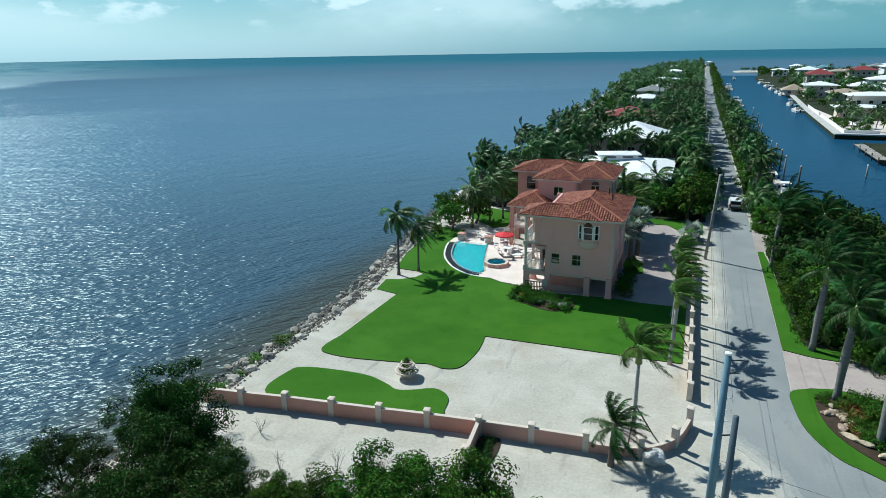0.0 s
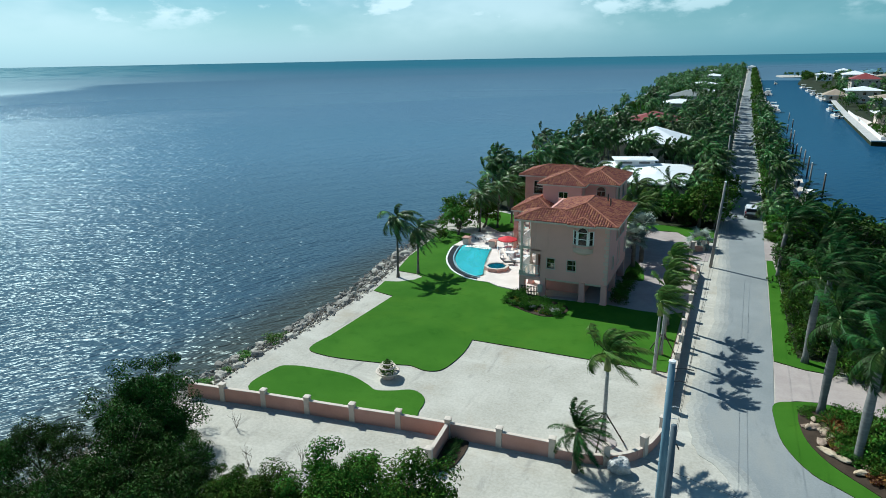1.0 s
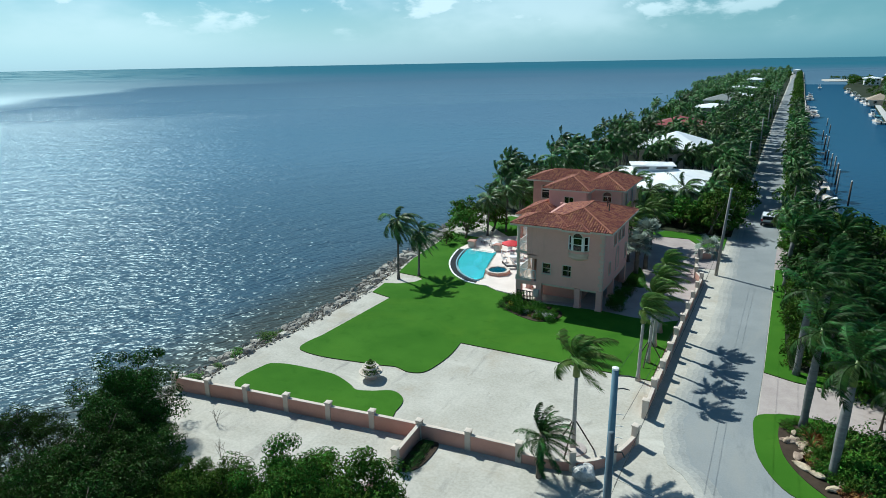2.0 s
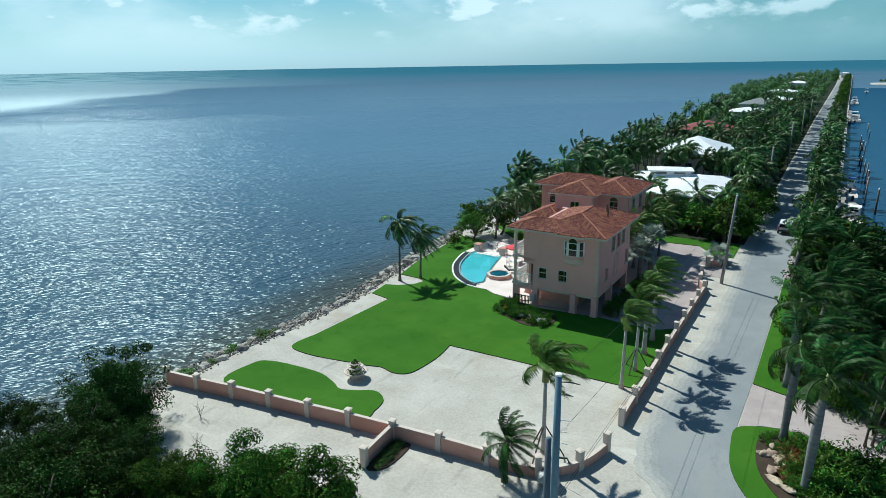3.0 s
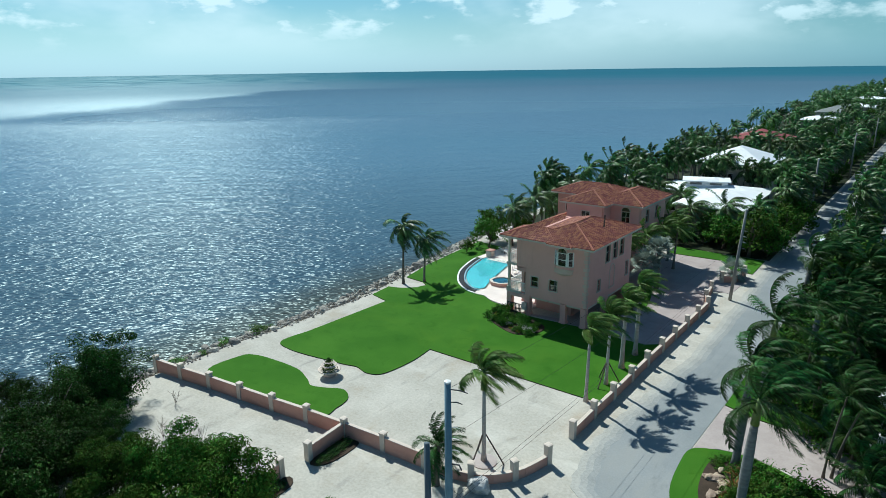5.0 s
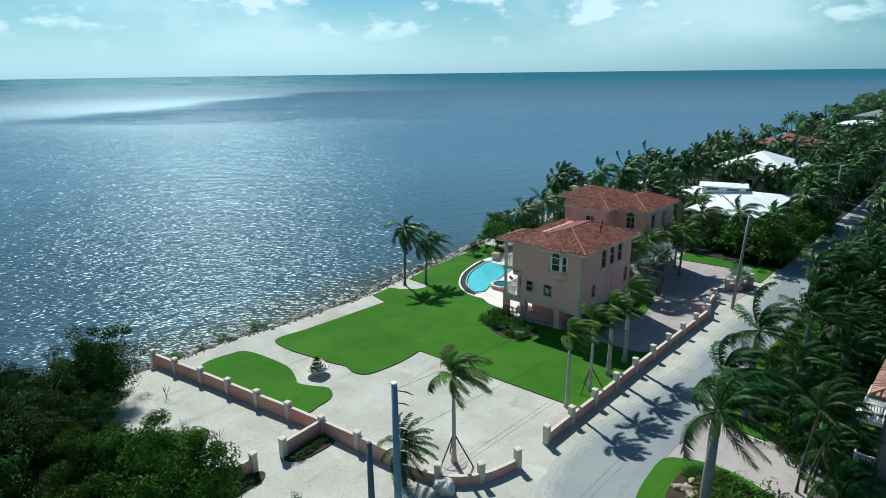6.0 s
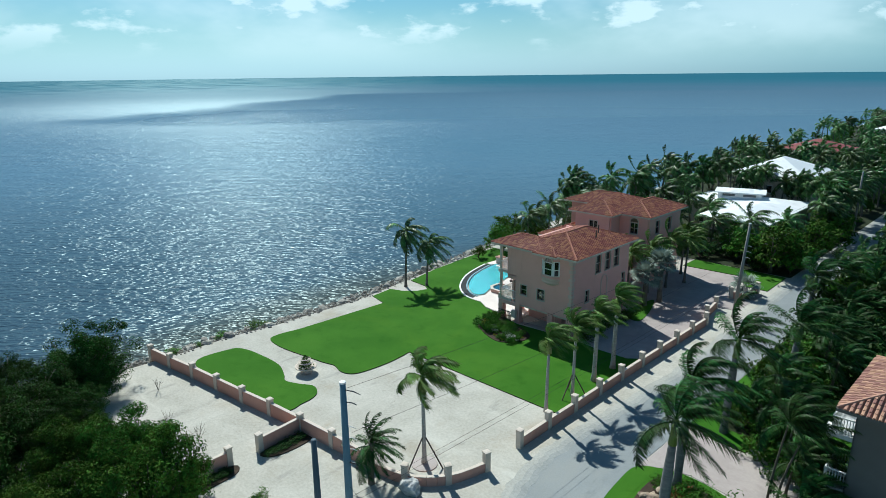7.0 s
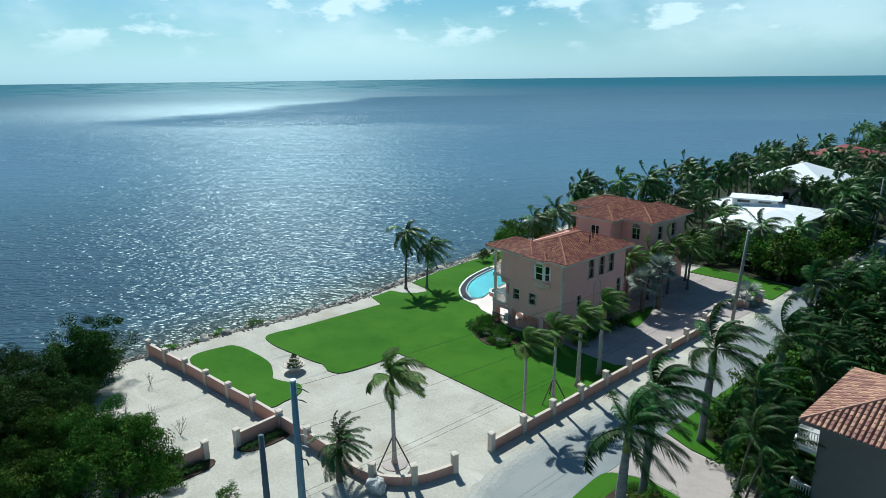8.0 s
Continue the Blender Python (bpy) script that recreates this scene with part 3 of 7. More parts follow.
re_w = spline(ROAD_W[3:17], 10, False)
re_w = ROAD_W[:3] + [(x + 0.22 * noise.noise(Vector((y * 0.9, x, 0))) + 0.14 * noise.noise(Vector((y * 3.1, x * 3, 5))), y) for x, y in re_w] + ROAD_W[17:]
road = structure("road", Geo().prism(re_w + ROAD_E, 0.0, 0.025, False), M["asphalt"], "sun-bleached grey asphalt lane with shadows across", "road")
for k, (o0, o1, key) in enumerate(((-0.35, 0.05, "dust_a"), (0.05, 0.45, "dust_b"), (0.45, 0.9, "dust_c"))):
    shoulder = [(x, y) for x, y in re_w[3:-2] if y > 38]
    wob = [0.12 * noise.noise(Vector((y * 1.7, 9.0, 2))) for x, y in shoulder]
    structure("road_shoulder", Geo().prism([(x - o1 + w, y - 0.5 * o1 * (y < 46)) for (x, y), w in zip(shoulder, wob)] + [(x - o0 + w, y - 0.5 * o0 * (y < 46)) for (x, y), w in reversed(list(zip(shoulder, wob)))], 0.0, 0.029, False),
              M[key], "dusty edge where asphalt fades into gravel", "road")
structure("drive_across", Geo().prism([(8.7, 51.3), (8.75, 58.1), (11, 57.4), (13.2, 57.2), (16, 57.6), (26, 55), (26, 46), (18, 50.5), (14, 52.3), (11.5, 52.6), (10, 52.2)], 0.0, 0.035, False),
          M["paver"], "pinkish grey paver driveway apron", "driveway")
structure("side_apron", Geo().prism([(8.5, 86.4), (9.5, 86.6), (10.6, 92.2), (11.4, 93.8), (8.5, 95.4)], 0.0, 0.034, False), M["paver"], "small pale paved apron beside the lane", "driveway")
structure("drive", Geo().prism([(-14.2, 65.1), (-5.7, 65.25), (-2.8, 64.95), (0.0, 65.05), (1.4, 66.2), (1.4, 78.5), (0.2, 83), (2.4, 83.5), (2.6, 90.5), (-0.4, 91), (-2, 95.5), (-8.5, 95), (-9, 66)], 0.0, 0.03, False),
          M["paver"], "rose grey paver driveway beside the house, mostly shaded", "driveway")


def lawn_piece(name, pts, label, n=6, z=0.07):
    ob = structure(name, Geo().prism(pts if n == 1 else spline(pts, n), 0.0, z, False), M["lawn"], label, "lawn")
    ob.data.materials.append(M["soil"])
    for p in ob.data.polygons:
        p.material_index = 1 if abs(p.normal.z) < 0.5 else 0
    return ob


south_edge = spline([(-14.9, 52.6), (-14.6, 50.2), (-14.7, 47.9), (-15.1, 46.4), (-16.2, 45.9), (-17.6, 46.2), (-18.8, 45.9), (-21, 45.5), (-23.4, 45.1), (-25.2, 45.0), (-26.8, 45.3), (-27.2, 46.4), (-26.9, 48.5)], 6, False)
lawn_piece("lawn", [(1.2, 53.0), (-14.9, 52.6)] + south_edge[1:] + [(-26.55, 59.2), (-29.2, 59.8), (-29.6, 62.8), (-28.1, 63.3), (-26.8, 64.5), (-26.4, 65.8), (-27.5, 66.4), (-30.2, 66.6), (-31.4, 72), (-32.2, 80),
           (-32.6, 85), (-28.2, 84.4), (-27.6, 78.0), (-27.1, 76.2), (-26.0, 72.6), (-24.0, 69.5), (-21.7, 67.7), (-20.2, 67.2), (-18.8, 66.7), (-17.4, 65.9), (-14.9, 65.4), (-12, 64.6), (-5.7, 65.2), (-2.8, 64.9), (0.0, 65.0), (1.2, 66.0)],
           "thick clipped green lawn with a dark cut edge", 1)
lawn_piece("lawn_bed", [(-26.9, 37.9), (-27.4, 41.4), (-26.5, 42.4), (-24.3, 42.8), (-21.3, 42.9), (-19.2, 42.2), (-18.2, 41.7), (-17.0, 42.1), (-15.6, 42.8), (-14.3, 42.1), (-13.9, 40.6), (-14.2, 38.9), (-20, 37.9)],
           "curved green lawn bed along the garden wall")
lawn_piece("lawn_north", [(-31, 92.5), (-24, 86), (-23.2, 88.5), (-23.5, 96), (-29, 98)], "green lawn patch north of the pool", 1)
lawn_piece("lawn_drive", [(-9, 95.2), (-2.2, 95.6), (0.2, 92), (2.5, 92), (2.4, 98.6), (-9, 98.8)], "green lawn strip behind the driveway", 1)
lawn_piece("lawn_house_side", [(-5.7, 74.8), (-3.6, 73.6), (-4.1, 77), (-5.4, 80.4), (-5.8, 79)], "small lawn patch beside the house", 4)
lawn_piece("verge_lawn", [(8.75, 58.3), (10.9, 57.6), (13, 57.5), (13, 59.4), (10.5, 59.6), (10.1, 64), (9.7, 80), (9.3, 86.4), (8.65, 86.2), (8.7, 80)], "narrow grass verge along the road", 1)
lawn_piece("island_lawn", spline([(8.60, 51.1), (9.9, 52.0), (11.5, 52.4), (14, 52.0), (18, 50.2), (24, 46.5), (27, 38), (23.8, 34.0), (17.8, 37.45), (12.35, 42.0), (10.4, 43.4), (9.02, 46.0), (8.55, 49)], 4),
           "grass border round the planting island", 1)
lawn_piece("back_lawn", [(14.5, 60.5), (18.2, 60), (18.2, 78), (14.5, 76)], "lawn behind the neighbour's trees", 1)
structure("island_bed", Geo().prism(spline([(10.1, 50.7), (11.5, 51.5), (14, 51.2), (18, 49.2), (23, 45), (25, 38.5), (22, 37.4), (17, 39.6), (13, 43.2), (11.2, 45.2), (10.2, 47.6)], 4), 0.06, 0.12, False),
          M["soil"], "mulched planting bed on the island", "planting bed")
structure("palm_bed", Geo().prism(spline([(-29.6, 63.2), (-27.9, 65.7), (-26.3, 65.4), (-26.5, 63.8), (-27.5, 62.4), (-29.3, 61.7)], 4), 0.0, 0.05, False), M["sand"], "pale sand bed under the seaside palms", "sand")
structure("beach_patch", Geo().prism(spline([(-33, 87), (-28, 90.8), (-25.8, 97), (-29, 98.6), (-33.5, 93)], 4), 0.0, 0.04, False), M["sand"], "pale sand patch behind the pool", "sand")
structure("planter_bed", Geo().prism(spline([(-15.4, 62.4), (-14.4, 61.4), (-12, 60.2), (-10.3, 60.0), (-9.0, 61.4), (-9.3, 63.2), (-12, 64.3), (-14.6, 64.6)], 4), 0.0, 0.11, False), M["soil"], "planting bed against the house", "planting bed")


# ---- stones ----
def rock_mesh(seed, sub=2, flat=0.7, mat="rock"):
    bm = bmesh.new()
    bmesh.ops.create_icosphere(bm, subdivisions=sub, radius=0.5)
    for v in bm.verts:
        d = 1 + 0.55 * noise.noise(v.co * 1.7 + Vector((seed * 7.3, 0, 0))) + 0.22 * noise.noise(v.co * 5 + Vector((0, seed * 3.1, 0)))
        v.co = Vector((v.co.x * d, v.co.y * d * 0.85, v.co.z * d * flat))
    me = bpy.data.meshes.new("rock")
    bm.to_mesh(me)
    bm.free()
    me.materials.append(M[mat])
    return me


ROCKS = [rock_mesh(i) for i in range(8)]
rnd = random.Random(4)


def shore_x(y):
    for (x0, y0), (x1, y1) in zip(SHORE, SHORE[1:]):
        if y0 <= y <= y1:
            return x0 + (x1 - x0) * (y - y0) / (y1 - y0)
    return SHORE[-1][0]


revetment = thing("rock_revetment", "band of grey and white limestone boulders along the waterline", "rocks", kind="structure")


def put_rock(x, y, z, s):
    r = part("rock", ROCKS[rnd.randrange(8)], None, revetment)
    r.location, r.rotation_euler = (x, y, z), (rnd.uniform(-0.5, 0.5), rnd.uniform(-0.5, 0.5), rnd.uniform(0, 6.3))
    r.scale = (s * rnd.uniform(0.8, 1.35), s, s * rnd.uniform(0.7, 1.1))


for i in range(300):
    y = 33 + 55 * (i + rnd.random()) / 300
    u = rnd.random() ** 0.8
    s = rnd.choice((0.32, 0.38, 0.45, 0.55, 0.72, 1.15)) * (1.1 if u < 0.4 else 0.85)
    put_rock(shore_x(y) - 0.1 - 3.5 * u, y, -0.05 - 1.1 * u, s)
# smaller rubble between the boulders
g = Geo()
low = rock_mesh(99, 1)
for i in range(2600):
    y = rnd.uniform(16, 98)
    u = rnd.random()
    s = rnd.uniform(0.12, 0.42)
    rot = Euler((rnd.random() * 6, rnd.random() * 6, rnd.random() * 6)).to_matrix()
    c = Vector((shore_x(y) + 0.3 - 4.5 * u, y, 0.0 - 1.25 * u))
    g.add([c + rot @ (v.co * s) for v in low.vertices], [tuple(p.vertices) for p in low.polygons])
tagged(part("shore_rubble", g, M["rock"]), "small pale limestone rubble between shore boulders", "rubble", kind="stuff")

# ---- garden walls ----
def garden_wall(name, posts, label, height=1.05, curve=0, joins=False):
    w = thing(name, label, "wall", kind="structure")
    for p, q in zip(posts, posts[1:]):
        part("wall_panel", Geo().span(p, q, 0.24, -0.1, height), M["wall_pink"], w)
        part("coping", Geo().span(p, q, 0.25, height, height + 0.035), M["cream"], w, "cream coping")
    for i, p in enumerate(posts):
        if (joins and i == 0) or (curve and 0 < i < len(posts) - 1 and i % curve):
            continue
        q = posts[min(i + 1, len(posts) - 1)] if i < len(posts) - 1 else posts[i - 1]
        rz = math.atan2(q[1] - p[1], q[0] - p[0])
        post = part("post", Geo().box((p[0], p[1], 0.6), (0.38, 0.38, 1.4), rz), M["cream"], w, "cream stucco post")
        c = Geo().frustum(p, 0.19, 0.225, 1.3, 1.33, rz)
        c.frustum(p, 0.225, 0.225, 1.33, 1.39, rz).frustum(p, 0.225, 0.13, 1.39, 1.42, rz)
        part("post_cap", c, M["cream"], post)
    return w


S_POSTS = [(-30.7, 35.6), (-27.6, 36.05), (-24.3, 36.6), (-20.85, 37.05), (-17.45, 37.5), (-14.15, 38.0), (-10.7, 38.4), (-7.3, 38.75), (-3.95, 39.0)]
garden_wall("garden_wall_south", S_POSTS, "low salmon pink stucco garden wall with cream posts")
arc = spline([(-3.95, 39.0), (-0.8, 39.6), (1.15, 41.4), (1.95, 44.1)], 4, False)
garden_wall("garden_wall_corner", arc, "curved salmon pink garden wall with cream posts at the gateway", 0.62, 4, True)
garden_wall("garden_wall_spur", [(-10.69, 38.2), (-10.4, 35.0)], "short salmon pink spur wall ending in a cream post", joins=True)
garden_wall("garden_wall_gate", [(-10.4, 32.8), (-10.3, 30.6), (-10.2, 27.5)], "salmon pink wall stub beside a gap, half under trees")
E_POSTS = [(1.85, 47.6), (1.8, 50.9), (1.8, 54.2), (1.75, 57.7), (1.7, 61.1), (1.7, 64.5), (1.7, 67.7), (1.7, 71.0), (1.7, 74.2), (1.7, 77.4)]
garden_wall("garden_wall_east", E_POSTS, "low salmon pink roadside wall with evenly spaced cream posts", 0.75)
garden_wall("garden_wall_return", [(1.7, 77.4), (0.9, 79.4), (0.5, 82.6)], "salmon pink wall turning in at the driveway gate", 0.8, joins=True)
garden_wall("gate_pier_wall", [(0.4, 86.8), (1.6, 87.7), (1.9, 90.5)], "pink gate wall with cream piers beside the driveway", 0.8)
# clipped dark hedge strips at the foot of the spur walls are built with the plants


# ---- plants ----
FAR_STUFF = {"distant_trees": ([], []), "distant_palms": ([], [])}


def join_far(key, data, m):
    """Adds a mesh at the pose m to one of the joined distant masses."""
    vs, fs = FAR_STUFF[key]
    n = len(data.vertices)
    co = np.empty(n * 3)
    data.vertices.foreach_get("co", co)
    mm = np.array(m)
    first = sum(len(v) for v in vs)
    vs.append(co.reshape(-1, 3) @ mm[:3, :3].T + mm[:3, 3])
    fs += [tuple(i + first for i in p.vertices) for p in data.polygons]


WIND = math.degrees(math.atan2(0.40, 1.0))


def frond_geo(length, az, el, pairs, leaflet, wide, seed, droop=1.0, wind=0.8, hang=0.5):
    """A feather frond that leaves the crown at az and el degrees and is bent by its weight and by a wind along +x."""
    r = random.Random(seed)
    g, m = Geo(), 10 if pairs > 20 else 6
    a, e = radians(az), radians(el)
    d = Vector((math.cos(a) * math.cos(e), math.sin(a) * math.cos(e), math.sin(e)))
    pts = [Vector((0, 0, 0))]
    for i in range(m):
        s = (i + 1) / m
        d = (d + Vector((wind * 0.13 * (0.35 + s), 0.03 * math.sin(i * 0.8 + seed), -droop * 0.21 * s)) * (10 / m)).normalized()
        pts.append(pts[-1] + d * (length / m))
    g.tube(pts, [0.042 * (1 - 0.85 * i / m) for i in range(m + 1)], 3, False)
    for k in range(pairs):
        s = 0.12 + 0.88 * (k + 0.5) / pairs
        i = min(int(s * m), m - 1)
        p = pts[i].lerp(pts[i + 1], s * m - i)
        d = (pts[i + 1] - pts[i]).normalized()
        flat = d.cross(Vector((0, 0, 1)))
        flat = flat.normalized() if flat.length > 0.2 else Vector((0, 1, 0))
        size = leaflet * length * (math.sin(math.pi * (0.16 + 0.76 * s)) ** 0.7)
        for side in (-1, 1):
            out = (flat * side * 0.8 + d * r.uniform(0.45, 0.8) + Vector((0.3 * wind, 0, r.uniform(-0.2, 0.25)))).normalized()
            L = size * r.uniform(0.75, 1.15)
            w = d * wide * 0.5
            q = p + out * L * 0.55 + Vector((0.05 * wind * L, 0, -hang * 0.22 * L))
            t = p + out * L * 0.92 + Vector((0.22 * wind * L, 0, -hang * r.uniform(0.55, 1.0) * L))
            g.add([p - w, p + w, q + w * 1.1, q - w * 1.1, t], [(0, 1, 2, 3), (3, 2, 4)])
    return g


def crown_spec(count, seed, high=84, low=-28):
    """Azimuth, elevation and relative length of the fronds of one crown, from the spear downwards."""
    r = random.Random(seed)
    return [((i * 137.5 + r.uniform(-18, 18)) % 360, high - (high - low) * (i / (count - 1)) ** 0.85 + r.uniform(-7, 7), r.uniform(0.82, 1.1) * (0.8 if i < 3 else 1.0)) for i in range(count)]


def crown_family(material_key, length, count, pairs, leaflet, wide, droop, wind, hang, seed, low=-28):
    """Three crowns, each a list of frond meshes."""
    return [[frond_geo(length * f, az, el, pairs, leaflet, wide, seed + 50 * v + i, droop, wind * (0.85 + 0.15 * v), hang).mesh("frond", M[material_key])
             for i, (az, el, f) in enumerate(crown_spec(count, seed + v, 84 if low > -50 else 68, low))] for v in range(3)]


CROWNS = dict(
    royal=crown_family("frond", 3.8, 20, 56, 0.19, 0.055, 1.0, 1.35, 0.75, 10),
    coco=crown_family("frond_coco", 3.3, 26, 46, 0.22, 0.062, 1.25, 1.35, 0.85, 20, -55),
    shore=crown_family("frond_coco", 3.0, 26, 46, 0.23, 0.064, 1.75, 1.3, 0.95, 45, -60),
    pale=crown_family("frond_pale", 2.25, 17, 42, 0.25, 0.060, 0.95, 2.1, 0.7, 30, -12),
    bright=crown_family("frond_pale", 2.7, 18, 44, 0.24, 0.060, 1.0, 1.1, 0.8, 35, -30),
    date=crown_family("frond", 2.5, 34, 44, 0.19, 0.042, 0.9, 0.85, 0.4, 40, -38),
)
CROWNS["areca"] = CROWNS["royal"]


def palm(x, y, height, lean=(0.0, 0.0), kind="royal", seed=0, count=24, size=1.0, turn=0.0, label="", group="", girth=1.0):
    t = thing("palm_tree", label or "tall palm with windblown feather fronds", "palm tree", group, at=(x, y, 0))
    r = random.Random(seed)
    top = Vector((lean[0], lean[1], height))
    path = [Vector((lean[0] * s ** 1.6, lean[1] * s ** 1.6, height * s - 0.15 * (s == 0))) for s in [i / 10 for i in range(11)]]
    if kind == "royal":
        rad = [0.34, 0.25, 0.24, 0.26, 0.28, 0.28, 0.26, 0.23, 0.20, 0.17, 0.15]
    elif kind == "date":
        rad = [0.24, 0.22, 0.2, 0.2, 0.2, 0.2, 0.2, 0.2, 0.2, 0.21, 0.22]
    else:
        rad = [0.24, 0.15, 0.135, 0.13, 0.125, 0.12, 0.115, 0.11, 0.11, 0.105, 0.10]
    cut = 9 if kind in ("royal", "pale") else 11
    part("trunk", Geo().tube(path[:cut], [q * girth * size ** 0.5 for q in rad[:cut]], 10), M[{"royal": "royal_trunk", "pale": "pale_trunk", "date": "bark", "areca": "bark"}.get(kind, "trunk")], t, smooth=True)
    if cut == 9:
        part("crownshaft", Geo().tube(path[8:], [q * girth * 1.15 for q in (0.20, 0.17, 0.09)], 10), M["shaft"], t, "green crownshaft", True)
    rz = radians(WIND + turn + r.uniform(-12, 12))
    for i, me in enumerate(CROWNS[kind][seed % 3][:count]):
        f = part("frond", me, None, t)
        f.location = top - Vector((0, 0, 0.012 * i))
        f.rotation_euler, f.scale = (r.uniform(-0.08, 0.08), r.uniform(-0.08, 0.08), rz), (size * r.uniform(0.92, 1.06),) * 3
    return t


def joined_crown(length, count, pairs, leaflet, wide, seed, mat="frond_coco"):
    g = Geo()
    for i, (az, el, f) in enumerate(crown_spec(count, seed, 78, -40)):
        q = frond_geo(length * f, az, el, pairs, leaflet, wide, seed * 40 + i, 1.05, 1.05, 0.85)
        g.add(q.v, q.f)
    return g.mesh("crown", M[mat])


FAR_CROWNS = [joined_crown(3.2, 21, 15, 0.25, 0.17, 60 + s, ("frond_coco", "frond_grove")[s % 2]) for s in range(6)]
TINY_CROWNS = [joined_crown(3.5, 13, 7, 0.27, 0.34, 90 + s) for s in range(4)]
FAR_TRUNKS = [Geo().tube([(7 * q * s ** 1.7, 2.1 * q * s, s) for s in [i / 6 for i in range(7)]], [0.16, 0.13, 0.12, 0.115, 0.11, 0.105, 0.1], 6).mesh("trunk", M["trunk"], True) for q in (0.05, 0.13, -0.08)]
rp = random.Random(11)


def far_palm(x, y, h, far=False):
    i, s, rz = rp.randrange(3), rp.uniform(0.75, 1.1), WIND + rp.uniform(-28, 28)
    q = (0.05, 0.13, -0.08)[i]
    if far:
        join_far("distant_palms", FAR_TRUNKS[i], Matrix.Translation((x, y, 0)) @ Matrix.Diagonal((1, 1, h, 1)))
        join_far("distant_palms", rp.choice(TINY_CROWNS), pose(x + 7 * q, y + 2.1 * q, h, 0, 0, rz) @ Matrix.Scale(s, 4))
        return
    t = thing("palm_tree", "coconut palm in the grove, fronds blown by the wind", "palm tree", "palms of the grove", at=(x, y, 0))
    part("trunk", FAR_TRUNKS[i], None, t).scale = (1, 1, h)
    c = part("crown", rp.choice(FAR_CROWNS), None, t)
    c.location = (7 * q, 2.1 * q, h)
    c.rotation_euler, c.scale = (rp.uniform(-0.1, 0.1), rp.uniform(-0.1, 0.1), radians(rz)), (s, s, s)
    return t


def leaf_cloud(g, centre, radius, count, size, r, squash=0.8, shell=0.22):
    for _ in range(count):
        d = Vector((r.gauss(0, 1), r.gauss(0, 1), r.gauss(0, 1))).normalized()
        p = centre + Vector((d.x, d.y, d.z * squash)) * radius * (r.random() ** shell)
        n = (d * 1.2 + Vector((r.uniform(-0.6, 0.6), r.uniform(-0.6, 0.6), r.uniform(0.0, 0.9)))).normalized()
        a = n.orthogonal().normalized()
        a.rotate(Matrix.Rotation(r.random() * 6.3, 3, n))
        b = n.cross(a)
        L, w = size * r.uniform(0.7, 1.3), size * r.uniform(0.32, 0.5)
        g.v += [tuple(p - a * L * 0.5), tuple(p + b * w * 0.5 + n * 0.03), tuple(p + a * L * 0.5), tuple(p - b * w * 0.5 + n * 0.03)]
        k = len(g.v)
        g.f.append((k - 4, k - 3, k - 2, k - 1))


def tree_meshes(seed, height, radius, clumps, leaves, size, stems=1, mat="leaf", low=0.45, clump=0.24, shell=0.22):
    """Trunk with limbs, and a crown of leaf clumps with gaps; both stand at the origin."""
    r = random.Random(seed)
    wood, crown = Geo(), Geo()
    tips = []
    for s in range(stems):
        base = Vector((r.uniform(-0.25, 0.25), r.uniform(-0.25, 0.25), -0.1)) * (1 if stems > 1 else 0)
        fork = base + Vector((r.uniform(-0.12, 0.12) * height, r.uniform(-0.12, 0.12) * height, height * low * r.uniform(0.7, 1)))
        tr = 0.035 * height / stems ** 0.5
        wood.tube([base, base.lerp(fork, 0.5) + Vector((r.uniform(-0.1, 0.1), r.uniform(-0.1, 0.1), 0)), fork], [tr * 1.3, tr, tr * 0.8], 7)
        for i in range(max(3, 7 // stems)):
            a = r.random() * 6.3
            reach = radius * r.uniform(0.45, 0.85)
            e = fork + Vector((math.cos(a) * reach, math.sin(a) * reach, (height - fork.z) * r.uniform(0.3, 0.85)))
            mid = fork.lerp(e, 0.5) + Vector((0, 0, 0.12 * height))
            wood.tube([fork, mid, e], [tr * 0.6, tr * 0.4, tr * 0.15], 5)
            for j in range(2):
                e2 = mid + Vector((r.uniform(-1, 1), r.uniform(-1, 1), r.uniform(0.1, 0.8))) * radius * 0.4
                wood.tube([mid, e2], [tr * 0.3, tr * 0.1], 4)
                tips.append(e2)
            tips.append(e)
    for i in range(clumps):
        if i < len(tips):
            c = tips[i]
        else:
            a, q = r.random() * 6.3, radius * math.sqrt(r.random()) * r.uniform(0.75, 1.0)
            dome = math.sqrt(max(0.0, 1 - (q / radius) ** 2))
            c = Vector((math.cos(a) * q, math.sin(a) * q, height * low * 0.75 + (height * (1 - low * 0.75)) * dome * r.uniform(0.12, 0.95)))
            c += Vector((noise.noise(c * 0.7), noise.noise(c * 0.7 + Vector((9, 0, 0))), noise.noise(c * 0.7 + Vector((0, 9, 0))))) * radius * 0.35
        leaf_cloud(crown, c, radius * clump * r.uniform(0.6, 1.25), leaves, size, r, 0.72, shell)
    return wood.mesh("trunk", M["bark"], True), crown.mesh("crown", M[mat])


def far_tree(x, y, s, rz):
    for me in TINY[int(x * 7) % 3][1:]:
        join_far("distant_trees", me, pose(x, y, 0, 0, 0, math.degrees(rz)) @ Matrix.Scale(s, 4))


def put_tree(meshes, x, y, label, name="tree", category="tree", group="", s=1.0, rz=0.0, sz=1.0):
    t = thing(name, label, category, group, at=(x, y, 0))
    for nm, me in zip(("trunk" if name == "tree" else "stem", "crown" if name == "tree" else "foliage"), meshes):
        part(nm, me, None, t)
    t.rotation_euler, t.scale = (0, 0, rz), (s, s, s * sz)
    return t


